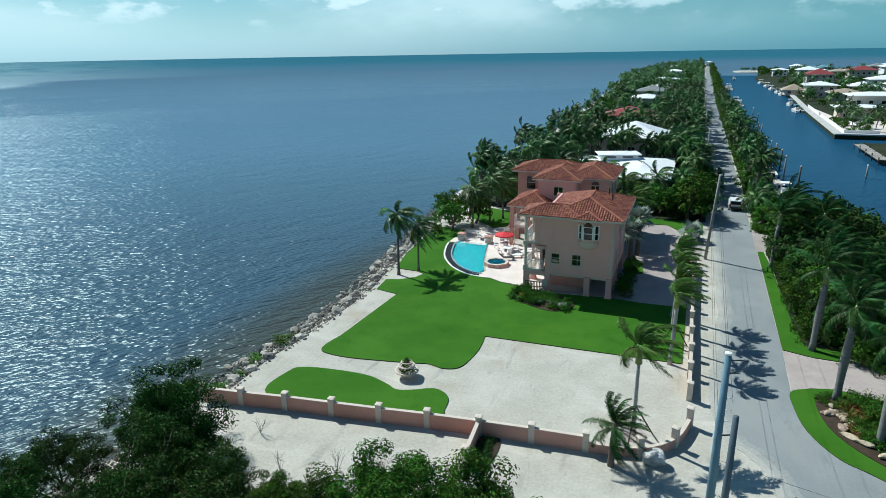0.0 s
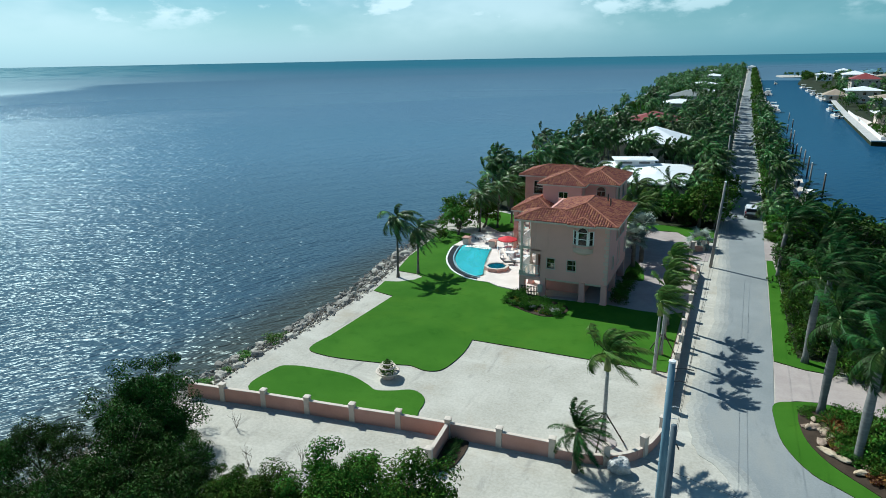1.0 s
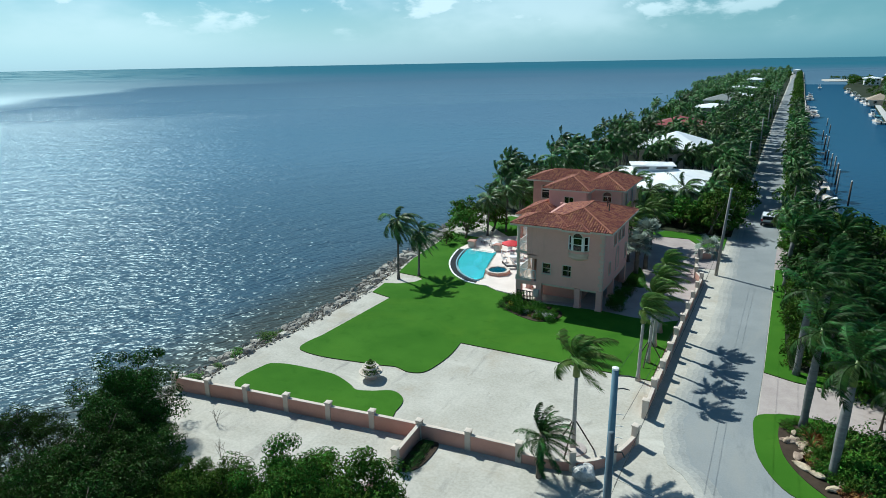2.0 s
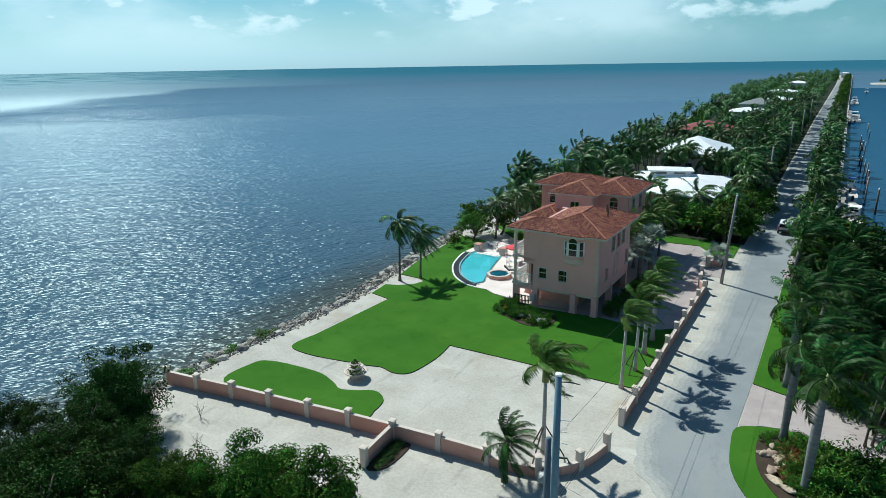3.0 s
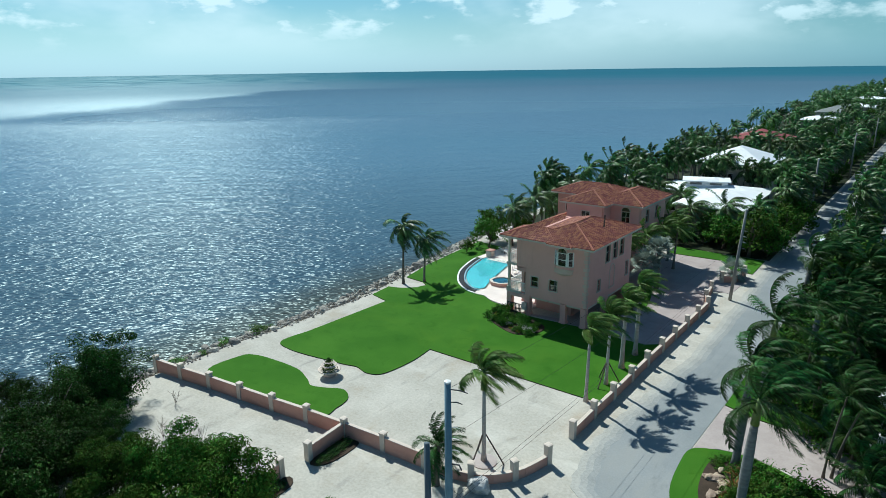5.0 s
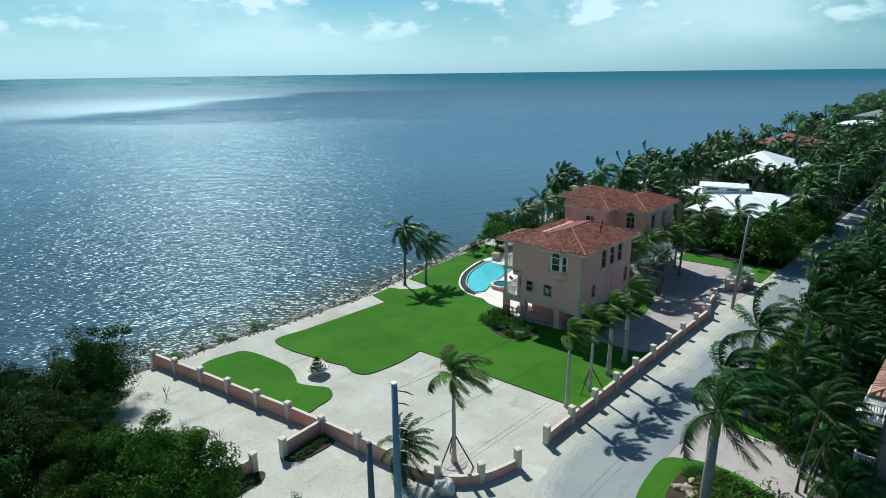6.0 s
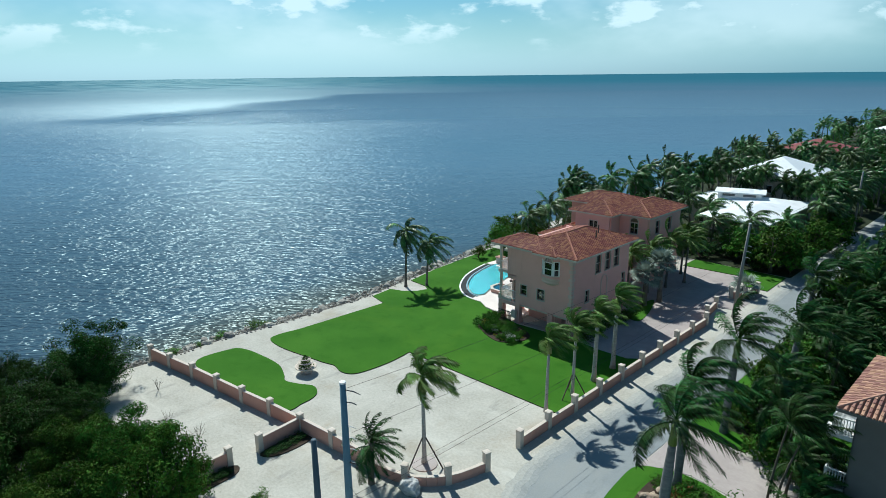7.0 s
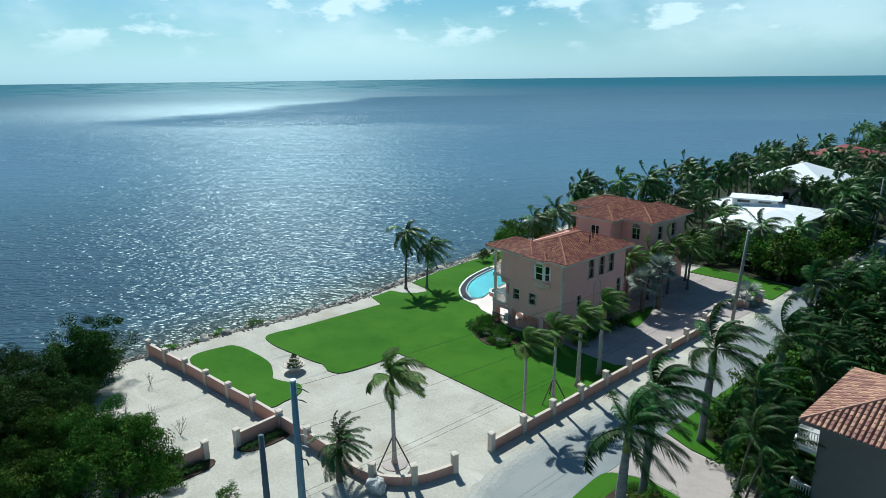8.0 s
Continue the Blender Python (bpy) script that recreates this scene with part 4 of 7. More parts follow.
class Mass:
    """Many alike shrubs joined into one object."""

    def __init__(self):
        self.v, self.f, self.m, self.mats = [], [], [], []

    def add(self, meshes, x, y, s, rz, sz=1.0):
        mm = Matrix.Translation((x, y, 0)) @ Matrix.Rotation(rz, 4, "Z") @ Matrix.Diagonal((s, s, s * sz, 1))
        for me in meshes:
            if me.materials[0] not in self.mats:
                self.mats.append(me.materials[0])
            n = len(self.v)
            self.v += [tuple(mm @ v.co) for v in me.vertices]
            self.f += [tuple(i + n for i in p.vertices) for p in me.polygons]
            self.m += [self.mats.index(me.materials[0])] * len(me.polygons)

    def done(self, name, label, category):
        me = bpy.data.meshes.new(name)
        me.from_pydata(self.v, [], self.f)
        for mat in self.mats:
            me.materials.append(mat)
        me.polygons.foreach_set("material_index", self.m)
        me.update()
        return tagged(new(name, me), label, category, kind="stuff")


NEAR = [tree_meshes(s, 5.4, 3.3, 90, 165, 0.19, st, "leaf_shore", 0.16, 0.21, 0.28) for s, st in ((1, 3), (2, 2), (3, 3))]
NEAR_B = [tree_meshes(s, 5.6, 3.2, 92, 200, 0.205, st, "leaf", 0.18, 0.235, 0.28) for s, st in ((4, 2), (5, 3))]
MID = [tree_meshes(s, 6.0, 3.3, 60, 27, 0.55, 1, "leaf", 0.28, 0.26, 0.15) for s in (6, 7, 8)]
MID_D = [tree_meshes(s, 6.0, 3.3, 60, 29, 0.52, 1, "leaf_dark", 0.2, 0.26, 0.15) for s in (25, 26, 27)]
MID_B = [tree_meshes(s, 6.0, 3.3, 60, 27, 0.55, 1, "leaf_bright", 0.28, 0.26, 0.15) for s in (9, 10)]
TINY = [tree_meshes(s, 6.0, 3.3, 34, 10, 0.95, 1, "leaf_bright", 0.3, 0.3) for s in (12, 13, 14)]
BUSH = [tree_meshes(s, 1.5, 1.1, 28, 26, 0.20, 2, m, 0.2, 0.36) for s, m in ((15, "leaf"), (16, "leaf"), (17, "leaf_bright"))]
BUSH_RED, BUSH_YEL = tree_meshes(18, 0.9, 0.7, 22, 22, 0.22, 3, "leaf_red", 0.2, 0.4), tree_meshes(19, 0.9, 0.7, 22, 22, 0.2, 3, "leaf_yellow", 0.2, 0.4)

# shoreline and foreground trees south of the wall
fg = [(NEAR[0], -27.9, 30.0, 1.08, 0.3), (NEAR_B[1], -14.8, 25.2, 0.84, 1.0), (NEAR_B[0], -8.9, 26.8, 1.1, 2.0), (NEAR[2], -20.5, 22.6, 1.1, 0.7), (NEAR[0], -25.8, 23.2, 0.66, 2.2),
      (NEAR[1], -31.0, 25.2, 0.7, 4.0), (NEAR_B[1], -12.4, 27.3, 0.92, 5.0), (NEAR[2], -31.3, 21.5, 0.85, 1.5), (NEAR[1], -16.5, 19.5, 1.15, 3.3), (NEAR[0], -23.5, 18.0, 1.05, 5.2), (NEAR_B[0], -10.2, 22.6, 0.9, 0.4), (NEAR[2], -6.4, 22.8, 0.8, 1.4), (NEAR[2], -29.6, 30.4, 0.72, 2.6), (NEAR[1], -26.4, 29.0, 0.74, 0.9), (NEAR[1], -23.8, 25.2, 0.95, 2.9), (NEAR[0], -29.0, 19.5, 0.95, 1.1), (NEAR[2], -25.0, 14.5, 1.1, 0.2), (NEAR[1], -19.5, 15.5, 1.1, 2.0), (NEAR[0], -20.6, 25.8, 0.66, 3.9), (NEAR[1], -22.8, 27.2, 0.72, 0.6), (NEAR_B[0], -17.6, 26.6, 0.58, 0.8), (NEAR[1], -24.2, 22.0, 0.85, 1.9), (NEAR[2], -17.8, 22.6, 0.85, 5.1)]
for me, x, y, s, rz in fg:
    put_tree(me, x, y, "bushy dark green shoreline tree with gaps in its crown", s=s, rz=rz, group="shoreline trees")
for x, y, s in ((-9.6, 30.2, 1.1), (-5.2, 32.0, 0.7), (3.4, 35.4, 0.8), (7.4, 36.6, 0.7), (1.2, 33.2, 0.6)):
    put_tree(BUSH[2], x, y, "small bright green bush on bare gravel", "bush", "bush", "foreground bushes", s, x)
# dark mulch and low dark shrubs at the foot of the spur walls
BUSH_DARK = tree_meshes(24, 1.5, 1.1, 26, 24, 0.20, 2, "leaf_dark", 0.2, 0.36)
for pts in ([(-10.5, 38.1), (-9.2, 38.3), (-9.1, 35.6), (-10.2, 34.9)], [(-10.2, 32.9), (-9.2, 32.6), (-9.1, 29.6), (-10.1, 29.6)]):
    structure("spur_bed", Geo().prism(spline(pts, 4), 0.0, 0.06, False), M["soil"], "narrow dark mulch bed along the spur wall", "planting bed")
for k in range(5):
    put_tree(BUSH_DARK, -9.8 + 0.05 * k, 37.7 - 0.6 * k, "dark low shrub against the pink wall", "bush", "bush", "shrubs along the spur wall", 0.48, k, 0.6)
for k in range(4):
    put_tree(BUSH_DARK, -9.7, 32.2 - 0.6 * k, "dark low shrub against the pink wall", "bush", "bush", "shrubs along the spur wall", 0.48, k + 2, 0.6)


# bare twigs
def twig(x, y, h, seed):
    r = random.Random(seed)
    g = Geo()
    for i in range(7):
        e = Vector((r.uniform(-0.5, 0.5), r.uniform(-0.5, 0.5), h * r.uniform(0.6, 1)))
        mid = e * 0.5 + Vector((r.uniform(-0.15, 0.15), r.uniform(-0.15, 0.15), 0.1))
        g.tube([(0, 0, 0), mid, e], [0.014, 0.010, 0.004], 4)
        g.tube([mid, mid + Vector((r.uniform(-0.4, 0.4), r.uniform(-0.4, 0.4), 0.5))], [0.012, 0.004], 4)
    t = tagged(part("bare_shrub", g, M["bark"]), "leafless grey shrub twigs on gravel", "shrub", "bare shrubs")
    t.location = (x, y, 0)


for i, (x, y, h) in enumerate(((-17.2, 31.5, 2.2), (-20.5, 30.6, 1.6), (-14.6, 32.6, 1.4), (-24.2, 33.6, 1.3), (-12.0, 31.0, 1.2))):
    twig(x, y, h, i)

# low plants on the boulders
for x, y, s in ((-31.2, 37.6, 0.75), (-31.6, 42.6, 0.8), (-31.4, 46.2, 0.95), (-31.2, 47.2, 0.7), (-31.0, 40.2, 0.5)):
    put_tree(BUSH[2], x, y, "low bright green shore plant among boulders", "shore_plant", "plant", "shore plants", s, y, 0.42).location.z = -0.3

# seaside palms and those inside the lot
palm(-28.9, 64.6, 6.9, (-0.1, 0.5), "shore", 1, 26, 0.95, 0, "slender coconut palm on the sea edge of the lawn", "seaside palms")
palm(-27.4, 66.6, 5.2, (-0.2, 0.8), "shore", 5, 26, 0.95, 10, "leaning coconut palm on the sea edge of the lawn", "seaside palms")
palm(-1.4, 41.8, 6.4, (0.0, 0.0), "pale", 3, 17, 1.12, 0, "young royal palm with sparse windswept fronds, staked with timber braces")
palm(-2.3, 38.1, 2.9, (0.1, 0.1), "date", 8, 34, 0.88, 0, "short bushy date palm in front of the garden wall")
for i, (x, y, h) in enumerate(((0.3, 52.7, 6.0), (0.4, 56.0, 6.0), (0.2, 59.4, 6.1), (0.1, 62.5, 6.5))):
    palm(x, y, h, (0.1, 0.0), "pale", 11 + i, 17, 1.0, 14 * (i % 2) - 6, "royal palm with windswept pale fronds inside the roadside wall", "palms along the wall", 0.95 if i < 2 else 1.35)


def brace_set(x, y, reach, h):
    t = thing("tree_stake_set", "three dark timber stakes bracing a young palm", "stakes", "palm stakes", at=(x, y, 0))
    for k in range(3):
        a = k * 2.094 + 0.4
        part("stake", Geo().tube([(math.cos(a) * reach, math.sin(a) * reach, 0), (math.cos(a) * 0.12, math.sin(a) * 0.12, h)], 0.05, 5), M["timber"], t)


brace_set(-1.4, 41.8, 1.3, 2.0)
brace_set(0.4, 56.0, 1.2, 1.9)
structure("tree_ring", Geo().lathe((-1.4, 41.8, 0), [(0.85, 0.0), (0.85, 0.05), (0.7, 0.08), (0.2, 0.12), (0.02, 0.12)], 18), M["paver"], "round mulch ring under a young palm", "planting bed")

# royal palms across the road
for i, (x, y, h, c) in enumerate(((10.95, 59.0, 7.2, 19), (11.4, 50.9, 7.2, 20), (12.9, 45.7, 7.6, 21), (12.6, 66.5, 6.4, 15), (9.7, 80.6, 6.2, 16), (10.9, 84.5, 6.0, 15), (12.2, 93.5, 5.4, 15), (14.2, 82.5, 6.2, 15))):
    palm(x, y, h, (0.25, 0.15), "royal", 31 + i, c - 1, 0.98, 0, "tall royal palm with a pale grey trunk and windblown crown", "royal palms across the road")
palm(15.9, 52.9, 5.6, (0.5, 0.3), "areca", 51, 13, 0.75, 0, "slim twin-stemmed palm beside the paved apron", "slim palms", 0.6)
palm(16.3, 53.2, 5.0, (0.9, 0.2), "areca", 52, 13, 0.75, 0, "slim twin-stemmed palm beside the paved apron", "slim palms", 0.6)
# hedge and shrub masses across the road
rh = random.Random(21)
hedge = Mass()
for i in range(56):
    y = 60.5 + 36 * (i + rh.random()) / 46
    x = 10.9 + rh.random() * 0.9 - 0.012 * (y - 60) + (1.3 if y > 86 else 0.0)
    hedge.add(BUSH[(0, 2, 1, 2)[i % 4]], x, y, rh.uniform(1.0, 1.5), rh.random() * 6, rh.uniform(0.9, 1.3))
hedge.done("roadside_hedge", "dense leafy green hedge beside the road verge", "hedge")
for i in range(78):
    x, y = rh.uniform(12.2, 25), rh.uniform(60, 94)
    if (16.6 < x < 32 and y < 64) or (13.8 < x < 20.5 and y < 68):
        continue
    put_tree((MID + MID_D + MID_D)[rh.randrange(9)] if rh.random() < 0.85 else NEAR[i % 3], x, y, "leafy green garden tree in the thicket", s=rh.uniform(0.5, 0.82) * (1.0 if y < 74 else 0.75), rz=rh.random() * 6, group="thicket trees")
for i in range(16):
    x, y = rh.uniform(13.5, 18), rh.uniform(56.6, 60)
    put_tree(BUSH[rh.randrange(3)], x, y, "dense green shrub beside the paved apron", "bush", "bush", "apron shrubs", rh.uniform(0.9, 1.5), rh.random() * 6)
for x, y, s in ((14.5, 95, 0.6), (19, 95, 0.55), (24, 92, 0.55), (12.2, 101, 0.45), (28, 88, 0.8), (34, 86, 0.7), (30, 78, 0.9), (24, 84, 0.8), (38, 80, 0.9)):
    put_tree(MID_B[rh.randrange(2)] if rh.random() < 0.5 else MID[rh.randrange(3)], x, y, "rounded green tree on the canal bank", s=s, rz=x, group="canal bank trees")
for i in range(20):
    put_tree(BUSH[2], 8.95 + 0.55 * (i % 5), 95.8 + 0.75 * (i // 5) - 0.1 * (i % 5), "clipped bright green hedge beside the lane", "bush", "bush", "clipped hedge", 0.52, i)
# planting island
TAN = [rock_mesh(60 + i, 2, 0.7, "tan_rock") for i in range(4)]
for i in range(150):
    a, q = rh.random() * 6.3, math.sqrt(rh.random())
    x, y = 17.0 + math.cos(a) * q * 6.0, 45.0 + math.sin(a) * q * 4.6
    if not inside(x, y, [(10.8, 50), (14, 50.8), (18, 48.8), (22.5, 44.5), (24, 39), (21.5, 38.2), (17, 40.4), (13.4, 43.8), (11, 47.5)]):
        continue
    me = (BUSH_RED, BUSH_YEL, BUSH[0], BUSH[1], BUSH[2])[rh.choice((0, 0, 1, 2, 2, 3, 3, 4))]
    put_tree(me, x, y, "mixed ornamental shrub in the mulched island", "bush", "bush", "island shrubs", rh.uniform(0.6, 0.9) * (1.5 if x > 14 else 0.8), rh.random() * 6)
for x, y, s in ((10.5, 48.6, 0.45), (11.1, 46.9, 0.6), (12.1, 45.4, 0.55), (12.9, 44.3, 0.5), (10.9, 49.7, 0.4), (13.9, 45.9, 0.4)):
    r = tagged(part("boulder", TAN[rh.randrange(4)], None), "tan limestone boulder edging the planting island", "boulder", "island boulders")
    r.location, r.scale, r.rotation_euler = (x, y, 0.25), (s * 1.5, s, s * 0.8), (0, 0, x)
def rosette(x, y, k, mat):
    t = thing("bromeliad", "spiky rosette plant in the mulched island", "plant", "island rosettes", at=(x, y, 0.12))
    g = Geo()
    for i in range(16):
        a, e = i * 2.399, 0.25 + 0.9 * (i / 16)
        d = Vector((math.cos(a) * math.cos(e), math.sin(a) * math.cos(e), math.sin(e)))
        w = Vector((-math.sin(a), math.cos(a), 0)) * 0.05
        mid, tip = d * 0.42, d * 0.8 + Vector((0, 0, -0.14))
        g.add([w * 0.6, w * -0.6, mid - w, mid + w, tip], [(0, 1, 2, 3), (3, 2, 4)])
    part("foliage", g, M[mat], t).scale = (k, k, k)


for i in range(34):
    u = i / 33
    rosette(11.3 + 4.2 * u + rh.uniform(-0.3, 1.0), 49.4 - 6.0 * u + rh.uniform(-0.3, 1.4), rh.uniform(0.7, 1.3), ("leaf_red", "frond_pale", "leaf_red", "silver")[i % 4])
for i in range(60):
    x, y = rh.uniform(13.6, 21), rh.uniform(40.5, 49.5)
    if inside(x, y, [(12.8, 49.8), (14, 50.6), (18, 48.6), (22.5, 44.5), (24, 39.4), (21.5, 38.6), (17, 41.0), (14.4, 44.4)]):
        put_tree((BUSH[0], BUSH_DARK, BUSH[2], BUSH_YEL)[(0, 1, 2, 0, 1, 3)[i % 6]], x, y, "leafy shrub massed in the mulched island", "bush", "bush", "island shrubs", rh.uniform(0.9, 1.4), rh.random() * 6)
for i in range(7):
    palm(13.9 + 0.9 * i, 47.6 - 0.9 * i + 0.6 * (i % 2), 0.8, (0.1, 0.1), "bright", 150 + i, 14, 0.62, 0, "low feathery palm in the mulched island", "island palms", 0.6)
for i in range(14):
    a = i * 0.45
    put_tree(BUSH[0], 11.3 + 0.9 * math.cos(a), 50.6 + 0.75 * math.sin(a), "low clipped groundcover round a palm", "bush", "bush", "palm groundcover", 0.4, a, 0.6)

for i in range(64):
    u = rh.random()
    x, y = 11.0 + 3.4 * u + rh.uniform(-0.2, 0.9), 49.6 - 5.6 * u + rh.uniform(0.0, 1.2)
    if i < 34:
        r = tagged(part("boulder", TAN[rh.randrange(4)], None), "tan limestone boulder edging the planting island", "boulder", "island boulders")
        s = rh.uniform(0.2, 0.5)
        r.location, r.scale, r.rotation_euler = (x - 0.6, y - 0.5, 0.2), (s * 1.3, s, s * 0.8), (0, 0, x * 9)
    else:
        put_tree((BUSH_RED, BUSH[0], BUSH_RED, BUSH[1], BUSH_YEL)[i % 5], x + 0.7, y + 0.4, "mixed ornamental shrub in the mulched island", "bush", "bush", "island shrubs", rh.uniform(0.6, 1.0), rh.random() * 6)
# thick planting across the road
for i in range(20):
    x, y = 11.9 + rh.random() * 1.8, 61.5 + 32 * (i + rh.random()) / 20
    put_tree((MID_D + MID)[i % 6], x, y, "dense green tree behind the roadside hedge", s=rh.uniform(0.5, 0.72), rz=rh.random() * 6, group="thicket trees")
for i in range(14):
    x, y = 14.5 + rh.random() * 7.5, 67 + 24 * (i + rh.random()) / 14
    put_tree((MID if y > 78 else MID_D)[i % 3], x, y, "big rounded garden tree across the road", s=rh.uniform(0.7, 0.95), rz=rh.random() * 6, group="thicket trees")
for x, y, s in ((11.9, 78.5, 0.85), (12.8, 81.5, 1.15), (12.6, 86.5, 1.2), (13.8, 91.0, 0.85), (12.4, 95.0, 0.6), (15.5, 87.0, 1.25), (17.5, 82.0, 1.15), (15.2, 78.0, 1.0), (20.5, 76.0, 1.1), (12.6, 73.8, 0.75), (10.9, 84.0, 0.5), (11.9, 89.6, 0.7), (12.2, 98.0, 0.8)):
    put_tree((MID if y > 84 else MID_D)[int(x * 3) % 3], x, y, "big rounded garden tree across the road", s=s if y < 88 else s * 0.85, rz=x * 5, group="thicket trees")
for i in range(8):
    x, y = 12.6 + rh.random() * 3, 61 + 24 * (i + rh.random()) / 8
    palm(x, y, rh.uniform(3.6, 5.4), (0.4, 0.1), "areca", 90 + i, 18, 0.8, 0, "dark feathery palm in the thicket across the road", "thicket palms")
for i, (x, y, h) in enumerate(((16.4, 54.6, 2.6), (17.0, 55.6, 2.2), (17.6, 53.0, 1.6), (16.9, 57.2, 3.4), (18.0, 51.6, 1.4), (15.4, 57.6, 4.6), (14.2, 58.4, 4.0))):
    palm(x, y, h, (0.3, 0.1), "areca", 120 + i, 18, 0.75, 0, "slender clustered palm beside the neighbour house", "slim palms", 0.7)
BUSH_WHITE = tree_meshes(23, 0.9, 0.7, 16, 16, 0.16, 3, "leaf_white", 0.2, 0.36)
for i in range(16):
    u = 0.25 + 0.75 * rh.random()
    put_tree(BUSH_WHITE, -15.0 + 5.8 * u, 62.5 - 1.5 * u + rh.uniform(-0.5, 0.6), "white-flowering low shrub in the house bed", "bush", "bush", "flowering shrubs", rh.uniform(0.5, 0.8), rh.random() * 6)
for x, y, a, b, rz in ((10.75, 48.7, 1.25, 0.7, 0.2), (11.35, 46.0, 1.1, 0.6, -0.7), (12.0, 47.2, 0.9, 0.6, 0.5)):
    r = tagged(part("boulder", TAN[int(a * 10) % 4], None), "flat tan limestone slab edging the planting island", "boulder", "island boulders")
    r.location, r.scale, r.rotation_euler = (x, y, 0.2), (a, b, 0.5), (0, 0, rz)
# planter shrubs by the house
bed = Mass()
for i in range(80):
    u = rh.random()
    x, y = -15.3 + 6.1 * u, 63.0 - 1.7 * u + rh.uniform(-1.25, 1.35)
    me = (BUSH[2], BUSH[2], BUSH[2], BUSH[0], BUSH[1], BUSH_YEL)[rh.randrange(6)]
    bed.add(me, x, y, rh.uniform(0.22, 0.62) * (1.15 - 0.35 * u), rh.random() * 6, rh.uniform(0.7, 1.3))
bed.done("bed_shrubs", "leafy low shrubs filling the bed against the house", "shrubs")
for i in range(9):
    put_tree(BUSH[i % 2], -4.9 + rh.uniform(-0.4, 0.4), 66 + 1.0 * i, "dark shrub along the shaded side of the house", "bush", "bush", "side bed shrubs", rh.uniform(0.6, 1.0), i)


def fan_palm(x, y, h, n, label):
    t = thing("fan_palm", label, "palm", "fan palms", at=(x, y, 0))
    part("trunk", Geo().tube([(0, 0, -0.1), (0, 0, h)], [0.28, 0.22], 9), M["trunk"], t, smooth=True)
    g = Geo()
    for k in range(15):
        a = -2.0 + 4.0 * k / 14
        d = Vector((math.cos(a), math.sin(a), 0))
        e = Vector((0.9, 0, 0)) + d * 0.95 + Vector((0, 0, -0.12))
        w = Vector((-d.y, d.x, 0)) * 0.07
        c = Vector((0.9, 0, 0))
        mid = c + d * 0.5 + Vector((0, 0, 0.05))
        g.add([c, mid + w, e, mid - w], [(0, 1, 2, 3)])
    g.tube([(0, 0, 0), (0.9, 0, 0)], 0.025, 4)
    me = g.mesh("fan_leaf", M["silver"])
    for i in range(n):
        f = part("fan_leaf", me, None, t)
        el = 1.25 - 1.9 * i / n
        f.location, f.rotation_euler, f.scale = (0, 0, h), (rh.uniform(-0.4, 0.4), -el, i * 2.4), (1.1,) * 3
    return t


fan_palm(-4.8, 80.4, 4.4, 26, "silver-blue fan palm beside the driveway wall")
fan_palm(-5.4, 78.2, 3.4, 22, "silver-blue fan palm beside the driveway wall")
fan_palm(1.0, 88.8, 1.0, 14, "small fan palm between the gate piers")
for i, (x, y, h) in enumerate(((-7.2, 82.2, 5.4), (-6.6, 85.5, 6.0), (-5.8, 88.6, 5.4), (-8.2, 79.4, 5.2), (-7.6, 91.5, 5.6))):
    palm(x, y, h, (0.2, 0), "bright", 61 + i, 18, 0.95, 0, "leafy palm crowding the rear block of the house", "palms behind the driveway")

# big spreading trees north of the driveway
for x, y, s, m in ((-0.5, 103.5, 0.95, MID[0]), (-4.6, 105.5, 0.8, MID_B[0]), (2.2, 112, 0.82, MID[1]), (2.0, 100.6, 0.8, MID[1]), (-9, 100.5, 0.55, MID_D[2]), (-13, 99.5, 0.55, MID_D[0]), (-1.2, 99.8, 0.5, MID_D[1]), (-6.6, 103.0, 0.62, MID_D[1]), (-10.8, 103.4, 0.55, MID_D[2]), (-15.0, 103.0, 0.55, MID_D[0]), (0.0, 124, 0.7, MID_B[0]), (9.8, 120.0, 0.8, MID[2]),
                   (-29.7, 83.2, 0.72, MID_B[1]), (-31, 86.4, 0.85, MID_B[0]), (-28, 88.5, 0.8, MID[2]), (-30.8, 79.6, 0.32, MID[0]), (-25.5, 99.5, 0.7, MID[0]), (-20, 98.5, 0.65, MID[1])):
    put_tree(m, x, y, "broad leafy tree beside the lane", s=s, rz=x, group="broad trees")
for i, (x, y, h) in enumerate(((-27.6, 86.0, 5.6), (-26.0, 88.8, 6.6), (-29.6, 90.4, 5.0), (-25.0, 92.0, 5.4))):
    palm(x, y, h, (0.3, 0.2), "coco", 71 + i, 22, 0.95, 0, "coconut palm behind the pool", "palms behind the pool")

